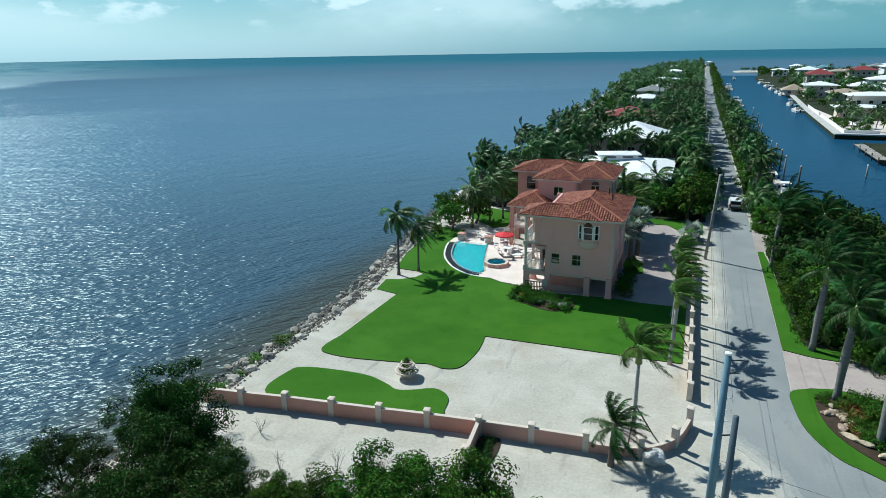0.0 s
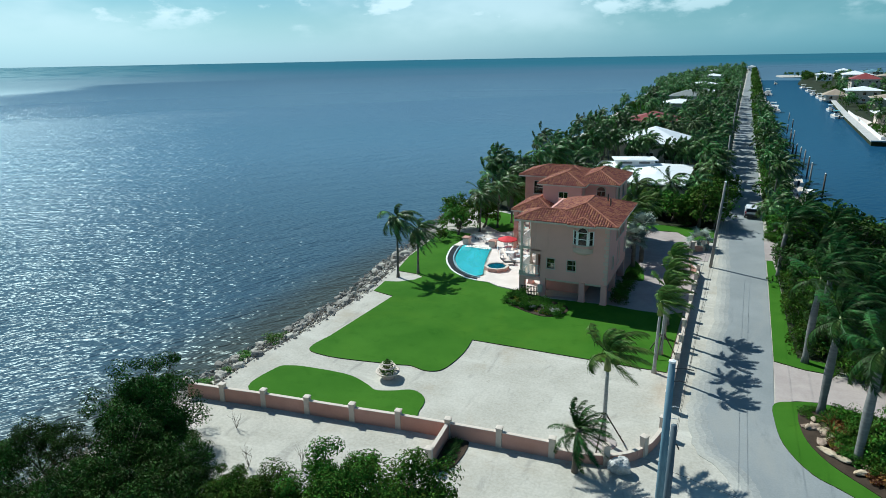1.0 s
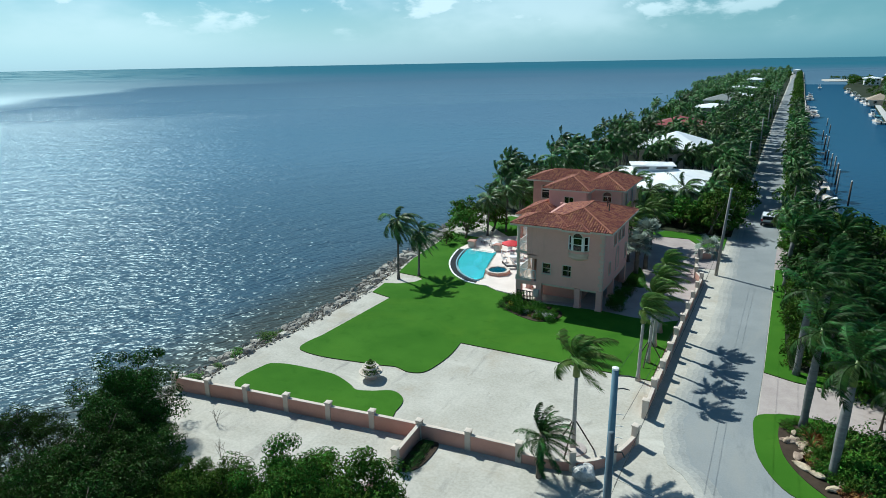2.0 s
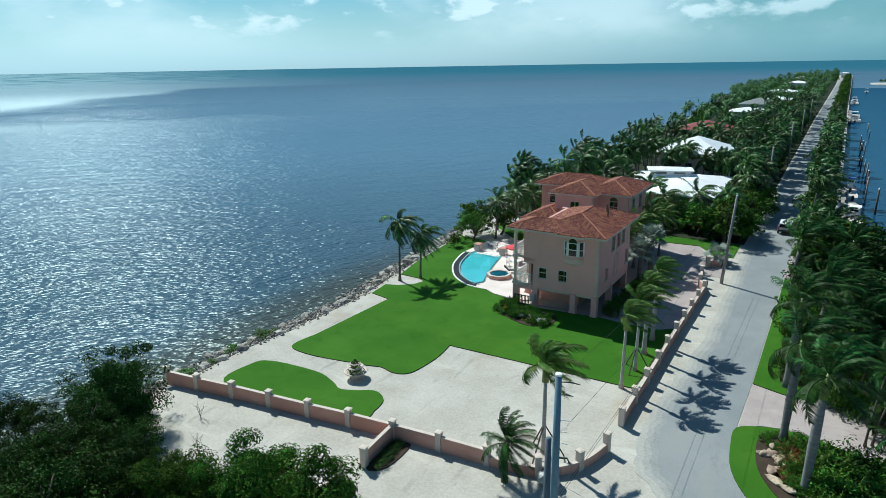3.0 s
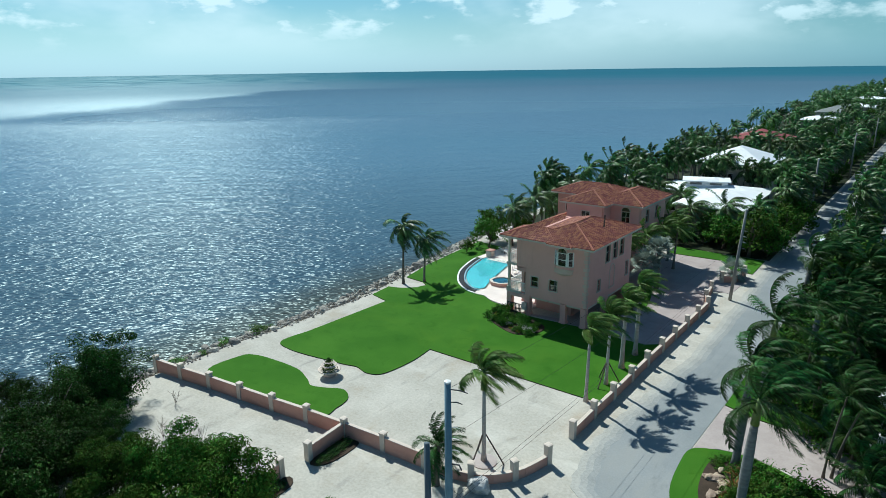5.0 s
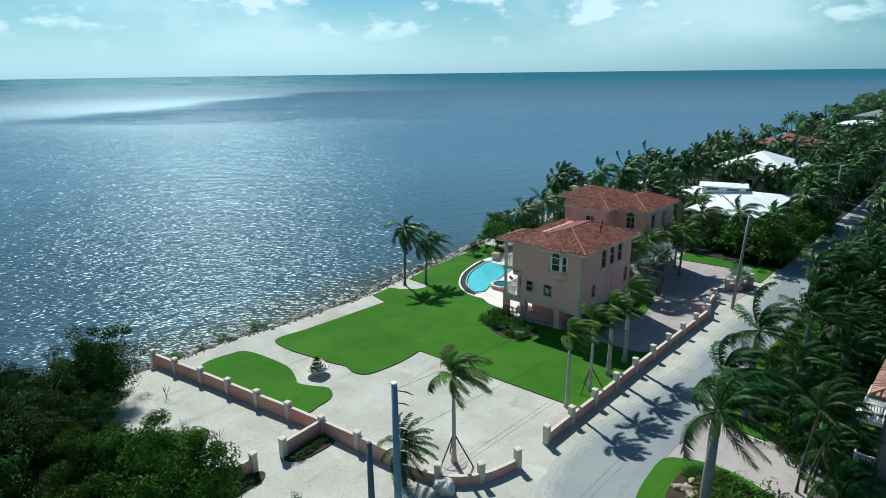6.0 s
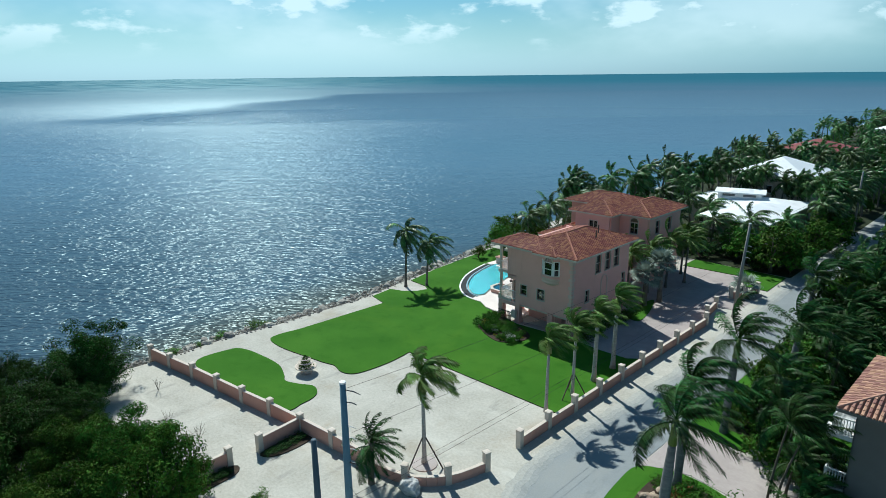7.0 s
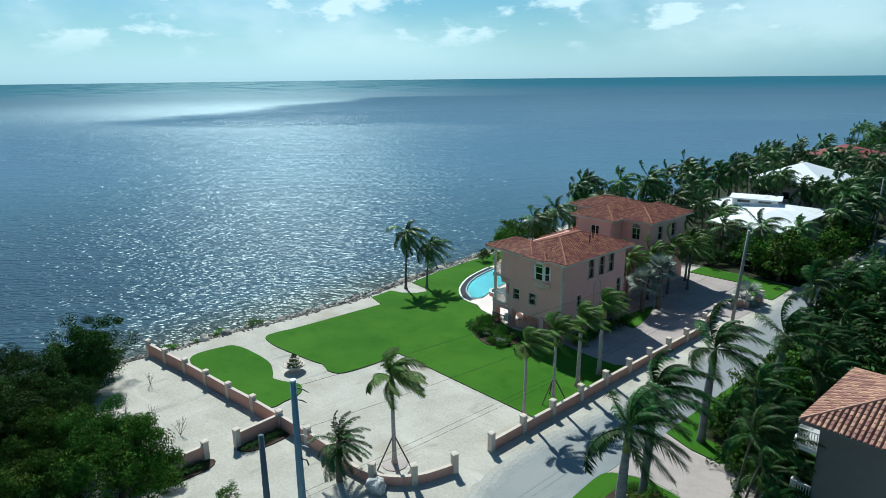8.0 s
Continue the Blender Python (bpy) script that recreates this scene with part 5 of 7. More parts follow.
# ---- the grove to the north ----
EAST = [(43, 55, 251, 259, 4.0, "cream", "white_roof", 0.12, 1), (48, 66, 259.6, 270, 7.2, "cream", "white_roof", 0.15, 2), (46, 58, 353, 366, 5.6, "cream", "white_roof", 0.22, 2), (38.6, 46.6, 369, 378, 2.6, "cream", "tan_roof", 0.5, 1),
        (54, 65, 336, 346, 3.4, "cream", "tan_roof", 0.25, 1), (82, 98, 404, 418, 6.0, "white", "white_roof", 0.25, 2), (62, 77, 483, 498, 5.6, "cream", "red_roof", 0.4, 2), (72, 88, 300, 316, 6.2, "cream", "white_roof", 0.2, 2),
        (78, 94, 350, 364, 6.2, "white", "white_roof", 0.2, 2), (100, 118, 440, 456, 7, "white", "blue_roof", 0.25, 2), (66, 80, 560, 575, 6, "white", "white_roof", 0.3, 2), (92, 108, 520, 535, 7, "cream", "red_roof", 0.3, 2),
        (120, 140, 560, 578, 8, "white", "white_roof", 0.2, 2), (96, 114, 262, 278, 6.5, "white", "blue_roof", 0.3, 2), (52, 62, 596, 608, 5, "white", "white_roof", 0.2, 2), (46, 62, 150, 176, 5.5, "cream", "white_roof", 0.25, 2)]
re = random.Random(77)
for i in range(26):
    x, y = re.uniform(52, 200), 330 + 370 * (i + re.random()) / 26
    w, d = re.uniform(9, 15), re.uniform(9, 14)
    if not any(q[0] - 4 < x + w and x < q[1] + 4 and q[2] - 4 < y + d and y < q[3] + 4 for q in EAST):
        EAST.append((x, x + w, y, y + d, re.uniform(3.2, 6.0), re.choice(("cream", "white", "cream")), re.choice(("white_roof", "white_roof", "grey_roof", "tan_roof", "blue_roof")), re.uniform(0.15, 0.35), 2))
HOUSES = [(-22.0, 105.5, -1.0, 143.5), (-23, 163, -5, 186), (-28, 274, -13, 292), (-29, 310, -13, 330), (-27, 356, -10, 372), (-30, 428, -12, 442), (-32, 568, -14, 590)]


def free(x, y):
    return not any(a - 1 < x < c + 1 and b - 1 < y < d + 1 for a, b, c, d in HOUSES)


def road_x(y):
    return 6.1 if y < 104 else (6.1 - 1.7 * (y - 104) / 202 if y < 306 else 4.4 - 0.8 * (y - 306) / 444)


placed = 0
for i in range(900):
    y = 99 + 870 * rp.random() ** 1.9
    w = shore_x(y) + 2
    x = w + (road_x(y) - 5.6 - w) * rp.random()
    edge = x - w < 7
    if not free(x, y) or (y < 111 and x > -23) or (y < 118 and x > -20):
        continue
    if y > 330 and rp.random() < 0.35:
        far_tree(x, y, rp.uniform(0.6, 1.1), rp.random() * 6)
    elif rp.random() < 0.22:
        put_tree((MID + MID_B)[rp.randrange(5)], x, y, "leafy tree among the palms", s=rp.uniform(0.55, 0.95), rz=rp.random() * 6, group="grove trees")
    else:
        far_palm(x, y, rp.uniform(5.0, 9.0) * (0.9 if edge else 1.05), y > 330)
    placed += 1
    if placed > 330:
        break
for i in range(170):
    y = 100 + 820 * (i / 170) ** 1.5 + rp.uniform(-2, 2)
    x = road_x(y) + rp.uniform(3.5, 4.7)
    if y < 330:
        if i % 5 < 3:
            put_tree((MID_B[0], MID_B[1], MID[0])[i % 5], x, y, "leafy green tree between lane and canal", s=rp.uniform(0.36, 0.56) * (1.3 if y > 140 else 1.0), rz=i, group="canal side trees")
        else:
            far_palm(x, y, rp.uniform(2.6, 4.2) * (1.25 if y > 140 else 1.0))
    else:
        far_tree(x, y, rp.uniform(0.6, 0.95), i)
# tall palms and two broad trees that overhang the lane
for i in range(34):
    y = 113 + 2.9 * i + rp.uniform(-1, 1)
    far_palm(road_x(y) + (rp.uniform(3.6, 4.6) if i % 3 == 0 else -rp.uniform(4.9, 6.2)), y, rp.uniform(5.0, 7.4))
for x, y, k in ((0.2, 99.6, 1.1), (2.0, 104.5, 0.75), (-3.6, 101.6, 0.85), (2.2, 116.5, 1.05), (10.4, 119.0, 0.7), (-0.4, 128.0, 0.9), (10.6, 133.0, 0.6)):
    put_tree(MID[int(y) % 3], x, y, "broad leafy tree overhanging the lane", s=k, rz=x, group="broad trees")
for i in range(60):
    y = 112 + 3.4 * i + rp.uniform(-1.5, 1.5)
    x = road_x(y) - rp.uniform(4.5, 6.8)
    if free(x, y):
        put_tree((MID_D + MID)[i % 6], x, y, "low shady tree under the lane palms", s=rp.uniform(0.3, 0.5), rz=i, group="lane shrubs")
for x, y, k in ((10.6, 100.5, 0.55), (10.8, 105.5, 0.6), (10.5, 110.5, 0.6), (10.9, 115.5, 0.6), (11.6, 103.0, 0.5)):
    put_tree(MID[int(y) % 3], x, y, "leafy tree on the canal side of the lane", s=k, rz=x, group="canal side trees")
# palms hiding the tall house
for i in range(15):
    far_palm(-23.5 + 1.5 * i + rp.uniform(-0.5, 0.5), 127.3 + rp.uniform(-0.4, 0.4), rp.uniform(6.4, 9.4))
for x, y, h in ((-1.6, 124, 7.4), (-2.0, 130, 8.2), (-1.2, 136, 7.6), (-22.2, 122, 6.6), (-21.6, 133, 8.4), (-22.4, 138, 8.6), (-16.4, 103.8, 5.4), (-19.6, 111, 6.0), (-16.8, 114, 5.2)):
    far_palm(x, y, h)
for i in range(16):
    far_palm(-26 + 1.5 * i + rp.uniform(-0.7, 0.7), 162 + rp.uniform(-2.5, 1.5), rp.uniform(6.5, 9.0))
# palms shading the lane
for i in range(52):
    y = 122 + 5.4 * i + rp.uniform(-2, 2)
    far_palm(road_x(y) - rp.uniform(5.6, 8.0), y, rp.uniform(5.0, 8.0), y > 330)
for i in range(14):
    far_palm(rp.uniform(-30, -3), rp.uniform(144.5, 160), rp.uniform(5.0, 7.5))
# palms standing before the white-roofed house
for i, (x, y, h) in enumerate(((-9.5, 104.4, 4.6), (-4.8, 104.6, 5.4), (-13.6, 112.4, 4.8))):
    palm(x, y, h, (0.3, 0.1), "coco", 140 + i, 20, 1.1, 0, "coconut palm in front of the white-roofed house", "palms of the grove")
for x, y, h in ((-17.5, 107.5, 4.2), (-22.8, 107.5, 5.0), (-24, 112, 7), (-22.5, 118, 7), (-1.4, 108.0, 5.0), (0.4, 116, 6.4)):
    far_palm(x, y, h)
# a thicker far grove
for i in range(330):
    y = 255 + 640 * rp.random() ** 1.2
    w = shore_x(y) + 2
    x = w + (road_x(y) - 5.2 - w) * rp.random()
    if free(x, y):
        far_palm(x, y, rp.uniform(4.5, 7.5), True) if i % 2 else far_tree(x, y, rp.uniform(0.6, 1.0), i)
# trees across the canal
for i in range(580):
    x, y = rp.uniform(40, 210), 216 + 480 * rp.random() ** 1.4
    if any(q[0] - 2 < x < q[1] + 2 and q[2] - 6 < y < q[3] for q in EAST):
        continue
    far_palm(x, y, rp.uniform(4, 8), True) if i % 3 == 0 else far_tree(x, y, rp.uniform(0.6, 1.1), i)
for i in range(22):
    far_tree(rp.uniform(32, 105), rp.uniform(712, 750), rp.uniform(0.5, 0.7), i)
for key, mat, label in (("distant_trees", "leaf", "mass of small green trees far down the key"), ("distant_palms", "frond_coco", "windblown palm crowns far down the key")):
    vs, fs = FAR_STUFF[key]
    if vs:
        me = bpy.data.meshes.new(key)
        me.from_pydata(np.concatenate(vs).tolist(), [], fs)
        me.materials.append(M[mat])
        tagged(new(key, me), label, "trees", kind="stuff")


# ---- houses ----
def tile_plane(poly, origin, u, v, pitch_w=0.30, pitch_l=0.40, rad=0.11):
    """Barrel tiles over a sloping polygon given in its own (u, v) coordinates."""
    g = Geo()
    umin, umax = min(p[0] for p in poly), max(p[0] for p in poly)
    vmax = max(p[1] for p in poly)
    nrm = u.cross(v).normalized()
    j = 0
    while j * pitch_l < vmax:
        i = 0
        while umin + i * pitch_w < umax:
            cu, cv = umin + (i + 0.5) * pitch_w, j * pitch_l
            if inside(cu, cv + pitch_l * 0.5, poly):
                ring = []
                for vv, lift in ((cv - 0.03, 0.055), (cv + pitch_l, 0.015)):
                    for k in range(4):
                        a = math.pi * k / 3
                        ring.append(origin + u * (cu - math.cos(a) * rad) + v * vv + nrm * (lift + math.sin(a) * rad * 0.75))
                g.add(ring, [(0, 1, 5, 4), (1, 2, 6, 5), (2, 3, 7, 6), (0, 3, 2, 1)])
            i += 1
        j += 1
    return g


def hip_roof(parent, x0, x1, y0, y1, z0, slope, mat="tile", trim="cream", tiles=True, pw=0.25, pl=0.36, name="roof", overlap=0.0):
    half = min(x1 - x0, y1 - y0) / 2
    zt = z0 + half * slope
    if x1 - x0 <= y1 - y0:
        r0, r1 = Vector(((x0 + x1) / 2, y0 + half, zt)), Vector(((x0 + x1) / 2, y1 - half, zt))
    else:
        r0, r1 = Vector((x0 + half, (y0 + y1) / 2, zt)), Vector((x1 - half, (y0 + y1) / 2, zt))
    a, b, c, d = (Vector((x, y, z0)) for x, y in ((x0, y0), (x1, y0), (x1, y1), (x0, y1)))
    if x1 - x0 <= y1 - y0:
        planes = [(a, b, [r0]), (b, c, [r1, r0]), (c, d, [r1]), (d, a, [r0, r1])]
    else:
        planes = [(a, b, [r1, r0]), (b, c, [r1]), (c, d, [r0, r1]), (d, a, [r0])]
    roof = part(name, Geo(), M[mat], parent)
    deck = Geo()
    for p, q, tops in planes:
        pts = [p, q, *tops]
        deck.add(pts, [tuple(range(len(pts)))])
    deck.add([a, b, c, d], [(3, 2, 1, 0)])
    roof.data = deck.mesh(name, M[mat])
    if tiles:
        for p, q, tops in planes:
            u = (q - p).normalized()
            n = u.cross(tops[0] - p).normalized()
            v = n.cross(u)
            poly = [((w - p).dot(u), (w - p).dot(v)) for w in (p, q, *tops)]
            tg = tile_plane(poly, p, u, v, pw, pl, pw * 0.38)
            if tg.v:
                tagged(part("roof_tiles", tg, M[mat], roof), kind="stuff")
        for p, q in ((a, r0), (b, r0 if x1 - x0 <= y1 - y0 else r1), (c, r1), (d, r1 if x1 - x0 <= y1 - y0 else r0), (r0, r1)):
            if (p - q).length > 0.2:
                part("ridge_cap", Geo().tube([p + Vector((0, 0, 0.06)), q + Vector((0, 0, 0.06))], 0.085, 6), M[mat], roof)
    fas = Geo()
    for p, q in ((a, b), (b, c), (c, d), (d, a)):
        fas.span((p.x, p.y), (q.x, q.y), 0.08, z0 - 0.17, z0 - 0.005)
    part("fascia", fas, M[trim], roof, "pale fascia board")
    return roof


def wall_run(g, p, q, z0, z1, th, holes=()):
    """One wall from p to q, th thick, with rectangular holes (s0, s1, z0, z1) along it."""
    d = Vector((q[0] - p[0], q[1] - p[1]))
    L = d.length
    d.normalize()
    n = Vector((d.y, -d.x)) * th / 2
    xs = sorted({0.0, L, *(h[0] for h in holes), *(h[1] for h in holes)})
    zs = sorted({z0, z1, *(h[2] for h in holes), *(h[3] for h in holes)})
    nx, nz = len(xs), len(zs)

    def solid(i, k):
        if not (0 <= i < nx - 1 and 0 <= k < nz - 1):
            return False
        s, z = (xs[i] + xs[i + 1]) / 2, (zs[k] + zs[k + 1]) / 2
        return not any(h[0] < s < h[1] and h[2] < z < h[3] for h in holes)

    vs = [(p[0] + d.x * s + o * n.x, p[1] + d.y * s + o * n.y, z) for o in (1, -1) for s in xs for z in zs]
    half = nx * nz

    def at(i, k):
        return i * nz + k
    fs = []
    for i in range(nx - 1):
        for k in range(nz - 1):
            if not solid(i, k):
                continue
            a, b, c, e = at(i, k), at(i + 1, k), at(i + 1, k + 1), at(i, k + 1)
            fs += [(a, b, c, e), (e + half, c + half, b + half, a + half)]
            for (di, dk), (u, v) in (((-1, 0), (e, a)), ((1, 0), (b, c)), ((0, -1), (a, b)), ((0, 1), (c, e))):
                if not solid(i + di, k + dk):
                    fs.append((v, u, u + half, v + half))
    return g.add(vs, fs)


def window(parent, p, q, s0, s1, z0, z1, mat="cream", rails=1, mull=0, proud=0.06, th=0.2, arch=False):
    """A window in the wall from p to q; its outside lies to the right of the way from p to q."""
    d = Vector((q[0] - p[0], q[1] - p[1])).normalized()
    n = Vector((d.y, -d.x))

    def at(s, o):
        return (p[0] + d.x * s + n.x * o, p[1] + d.y * s + n.y * o)
    w = part("window", Geo().span(at(s0 - 0.09, th / 2 + 0.03), at(s1 + 0.09, th / 2 + 0.03), 0.14, z0 - 0.09, z0), M[mat], parent, "cream-framed double-hung window")
    fr = Geo()
    o = th / 2 + 0.02
    fr.span(at(s0 - 0.06, o), at(s0, o), 0.1, z0, z1).span(at(s1, o), at(s1 + 0.06, o), 0.1, z0, z1).span(at(s0 - 0.06, o), at(s1 + 0.06, o), 0.1, z1, z1 + 0.06)
    for k in range(rails):
        z = z0 + (z1 - z0) * (k + 1) / (rails + 1)
        fr.span(at(s0, 0.02), at(s1, 0.02), 0.06, z - 0.028, z + 0.028)
    for k in range(mull):
        s = s0 + (s1 - s0) * (k + 1) / (mull + 1)
        fr.span(at(s - 0.03, 0.02), at(s + 0.03, 0.02), 0.06, z0, z1)
    part("frame", fr, M[mat], w)
    part("pane", Geo().span(at(s0, -0.02), at(s1, -0.02), 0.02, z0, z1), M["glass"], w, "dark glass pane").visible_shadow = False
    if arch:
        ag = Geo()
        c, R = (s0 + s1) / 2, (s1 - s0) / 2
        pts = [at(c + math.cos(a) * (R + 0.06), o) + (z1 + 0.12 + math.sin(a) * (R + 0.02),) for a in [math.pi * k / 10 for k in range(11)]]
        ag.tube(pts, 0.08, 6)
        part("arch_trim", ag, M[mat], w)
        lun = [at(c + math.cos(a) * R, o + 0.02) + (z1 + 0.12 + math.sin(a) * R,) for a in [math.pi * k / 10 for k in range(11)]]
        part("lunette", Geo().add(lun, [tuple(range(11))]), M["glass"], w, "half-round dark glass light")
    return w


def railing(parent, pts, z, h=1.0, gap=0.14):
    r = part("railing", Geo(), M["white"], parent, "white baluster railing")
    g = Geo()
    for p, q in zip(pts, pts[1:]):
        L = math.dist(p, q)
        g.span(p, q, 0.08, z + h - 0.06, z + h).span(p, q, 0.06, z + 0.08, z + 0.13)
        for k in range(int(L / gap) + 1):
            s = min(1.0, k * gap / L)
            g.box((p[0] + (q[0] - p[0]) * s, p[1] + (q[1] - p[1]) * s, z + h / 2), (0.04, 0.04, h))
    r.data = g.mesh("railing", M["white"])
    return r


def main_house():
    h = thing("villa", "large rose stucco villa on columns with red clay tile roofs", "house", at=(0, 0, 0))
    S, E0, E1 = 2.1, 2.1, 8.2
    # front block walls with openings
    p, q = (-13.6, 65.0), (-6.0, 65.0)
    holes = [(1.72, 2.5, 3.22, 4.25), (3.78, 4.6, 3.2, 4.28), (4.5, 6.05, 6.2, 7.7)]
    part("wall", wall_run(Geo(), p, q, 2.1, 8.2, 0.24, holes + [(0.0, 1.05, 2.1, 4.9)]), M["stucco"], h)
    window(h, p, q, *holes[0], th=0.24)
    window(h, p, q, *holes[1], th=0.24)
    pe, qe = (-6.0, 65.13), (-6.0, 75.0)
    eh = [(3.6, 4.5, 5.75, 7.6), (5.3, 6.2, 5.75, 7.6), (6.9, 7.8, 5.75, 7.6), (8.6, 9.2, 3.2, 4.7), (2.0, 2.6, 3.2, 4.4)]
    part("wall", wall_run(Geo(), pe, qe, 2.1, 8.2, 0.24, eh), M["stucco"], h)
    for k in range(3):
        window(h, pe, qe, *eh[k], th=0.24)
    window(h, pe, qe, *eh[3], th=0.24)
    window(h, pe, qe, *eh[4], th=0.24)
    part("wall", wall_run(Geo(), (-6.0, 75.0), (-13.6, 75.0), 2.1, 8.2, 0.24), M["stucco"], h)
    wh = [(1.0, 3.0, 2.4, 4.6), (4.4, 6.4, 2.4, 4.6), (7.2, 8.9, 2.4, 4.6), (1.0, 3.0, 5.4, 7.4), (4.4, 6.4, 5.4, 7.4), (7.2, 8.9, 5.4, 7.4)]
    pw, qw = (-13.0, 74.9), (-13.0, 65.1)
    part("wall", wall_run(Geo(), pw, qw, 2.1, 8.2, 0.24, wh), M["stucco"], h)
    for k in wh:
        window(h, pw, qw, *k, rails=0, mull=1, th=0.24)
    part("wall", wall_run(Geo(), (-13.6, 68.4), (-13.6, 65.1), 5.0, 8.2, 0.2, [(0.6, 2.6, 5.3, 7.5)]), M["stucco"], h)
    part("floor_slab", Geo().box((-9.5, 70.0, 2.0), (7.1, 9.9, 0.3)), M["cream"], h)
    part("floor_slab", Geo().box((-9.5, 70.0, 5.0), (6.7, 9.6, 0.2)), M["interior"], h)
    part("partition", Geo().box((-9.5, 69.6, 5.1), (6.6, 0.15, 6.0)).box((-9.3, 67.2, 5.1), (0.15, 4.4, 6.0)), M["interior"], h)
    # corner quoins
    for k in range(15):
        w = 0.42 if k % 2 else 0.27
        z = 2.15 + 0.4 * k
        qz = Geo().box((-5.87 - w / 2, 64.868, z + 0.185), (w, 0.03, 0.33)).box((-5.868, 64.86 + w / 2, z + 0.185), (0.03, w, 0.325))
        part("quoin", qz, M["quoin"], h)
    # bay window: a tall arched middle light between two narrow lights, over a moulded apron and corbel
    bay = part("bay_window", Geo(), M["stucco"], h, "three-sided bay window with an arched middle light and curved corbel")
    bp = [(-9.32, 64.9), (-8.86, 64.46), (-7.79, 64.46), (-7.33, 64.9)]
    bay.data = Geo().prism(bp, 5.72, 5.80).mesh("bay_window", M["cream"])

    def along(a, b, k):
        return (a[0] + (b[0] - a[0]) * k, a[1] + (b[1] - a[1]) * k)
    for i, (a, b) in enumerate(zip(bp, bp[1:])):
        lo, hi = (6.08, 7.28) if i == 1 else (6.08, 7.42)
        part("bay_apron", Geo().span(a, b, 0.12, 5.78, lo - 0.06), M["stucco"], bay)
        part("bay_sill", Geo().span(a, b, 0.2, lo - 0.07, lo), M["cream"], bay, "cream sill")
        part("bay_head", Geo().span(a, b, 0.12, hi + (0.62 if i == 1 else 0.06), 8.1), M["stucco"], bay)
        part("pane", Geo().span(a, b, 0.02, lo, hi), M["glass"], bay, "dark glass pane").visible_shadow = False
        fr = Geo()
        for k0, k1 in (((0.0, 0.13), (0.87, 1.0)) if i == 1 else ((0.0, 0.22), (0.80, 1.0))):
            fr.span(along(a, b, k0), along(a, b, k1), 0.1, lo, hi)
        fr.span(along(a, b, 0.1), along(a, b, 0.9), 0.06, lo + 0.55, lo + 0.61).span(a, b, 0.07, hi, hi + 0.06)
        part("frame", fr, M["white"], bay)
    ring = [math.pi * k / 14 for k in range(15)]
    lun = [(-8.325 + math.cos(a) * 0.44, 64.45, 7.34 + math.sin(a) * 0.46) for a in ring]
    part("lunette", Geo().add(lun, [tuple(range(14, -1, -1))]), M["glass"], bay, "half-round dark glass light")
    part("arch_trim", Geo().tube([(-8.325 + math.cos(a) * 0.49, 64.42, 7.34 + math.sin(a) * 0.51) for a in ring], 0.055, 6), M["cream"], bay, "cream arch moulding")
    spand = Geo()
    for a0, a1 in zip(ring, ring[1:]):
        q = [(-8.325 + math.cos(a0) * 0.46, 64.46, 7.34 + math.sin(a0) * 0.48), (-8.325 + math.cos(a1) * 0.46, 64.46, 7.34 + math.sin(a1) * 0.48)]
        q += [(max(-8.86, min(-7.79, -8.325 + math.cos(a1) * 0.76)), 64.46, 7.34 + max(0.0, min(0.60, math.sin(a1) * 0.80))), (max(-8.86, min(-7.79, -8.325 + math.cos(a0) * 0.76)), 64.46, 7.34 + max(0.0, min(0.60, math.sin(a0) * 0.80)))]
        spand.add(q, [(3, 2, 1, 0)])
    part("spandrel", spand, M["stucco"], bay)
    cor = Geo()
    prof = [(1.0, 5.72), (1.02, 5.62), (0.93, 5.56), (0.88, 5.40), (0.96, 5.34), (0.94, 5.27), (0.72, 5.16), (0.40, 5.02), (0.10, 4.96)]
    vs, fs = [], []
    for f, z in prof:
        for k in range(13):
            a = math.pi * (1 + k / 12)
            vs.append((-8.325 + math.cos(a) * 1.05 * f, 64.9 + math.sin(a) * 0.5 * f, z))
    for i in range(len(prof) - 1):
        for k in range(12):
            fs.append((i * 13 + k, i * 13 + k + 1, (i + 1) * 13 + k + 1, (i + 1) * 13 + k))
    cor.add(vs, fs)
    part("corbel", cor, M["quoin"], bay, "pale moulded corbel", smooth=True)
    # moulded blind arch on the east wall
    arch = [(-5.86, 70.4 + 0.55 * math.cos(a), 4.55 + 0.75 * math.sin(a)) for a in ring]
    blind = part("blind_arch", Geo().tube([(-5.86, 70.95, 2.9)] + arch + [(-5.86, 69.85, 2.9)], 0.07, 6), M["quoin"], h, "pale stucco blind arch moulding")
    part("arch_sill", Geo().box((-5.86, 70.4, 2.86), (0.12, 1.4, 0.12)), M["quoin"], blind)
    # undercroft
    for x, y in ((-6.15, 65.15), (-8.3, 65.15), (-12.3, 65.15), (-6.15, 69.5), (-6.15, 74.7), (-14.5, 65.2), (-14.5, 68.2), (-12.9, 68.2)):
        part("column", Geo().box((x, y, 1.0), (0.55, 0.55, 2.1)).box((x, y, 0.12), (0.66, 0.66, 0.24)), M["stucco"], h)
    part("undercroft_wall", wall_run(Geo(), (-12.6, 67.4), (-8.6, 67.4), 0, 2.0, 0.2).span((-8.6, 67.4), (-8.6, 74.8), 0.2, 0, 2.0).span((-12.6, 74.8), (-6.2, 74.8), 0.2, 0, 2.0), M["wall_pink"], h, "salmon pink wall under the raised floor")
    part("beam", Geo().span((-14.7, 65.1), (-12.0, 65.1), 0.5, 1.75, 2.1), M["stucco"], h)
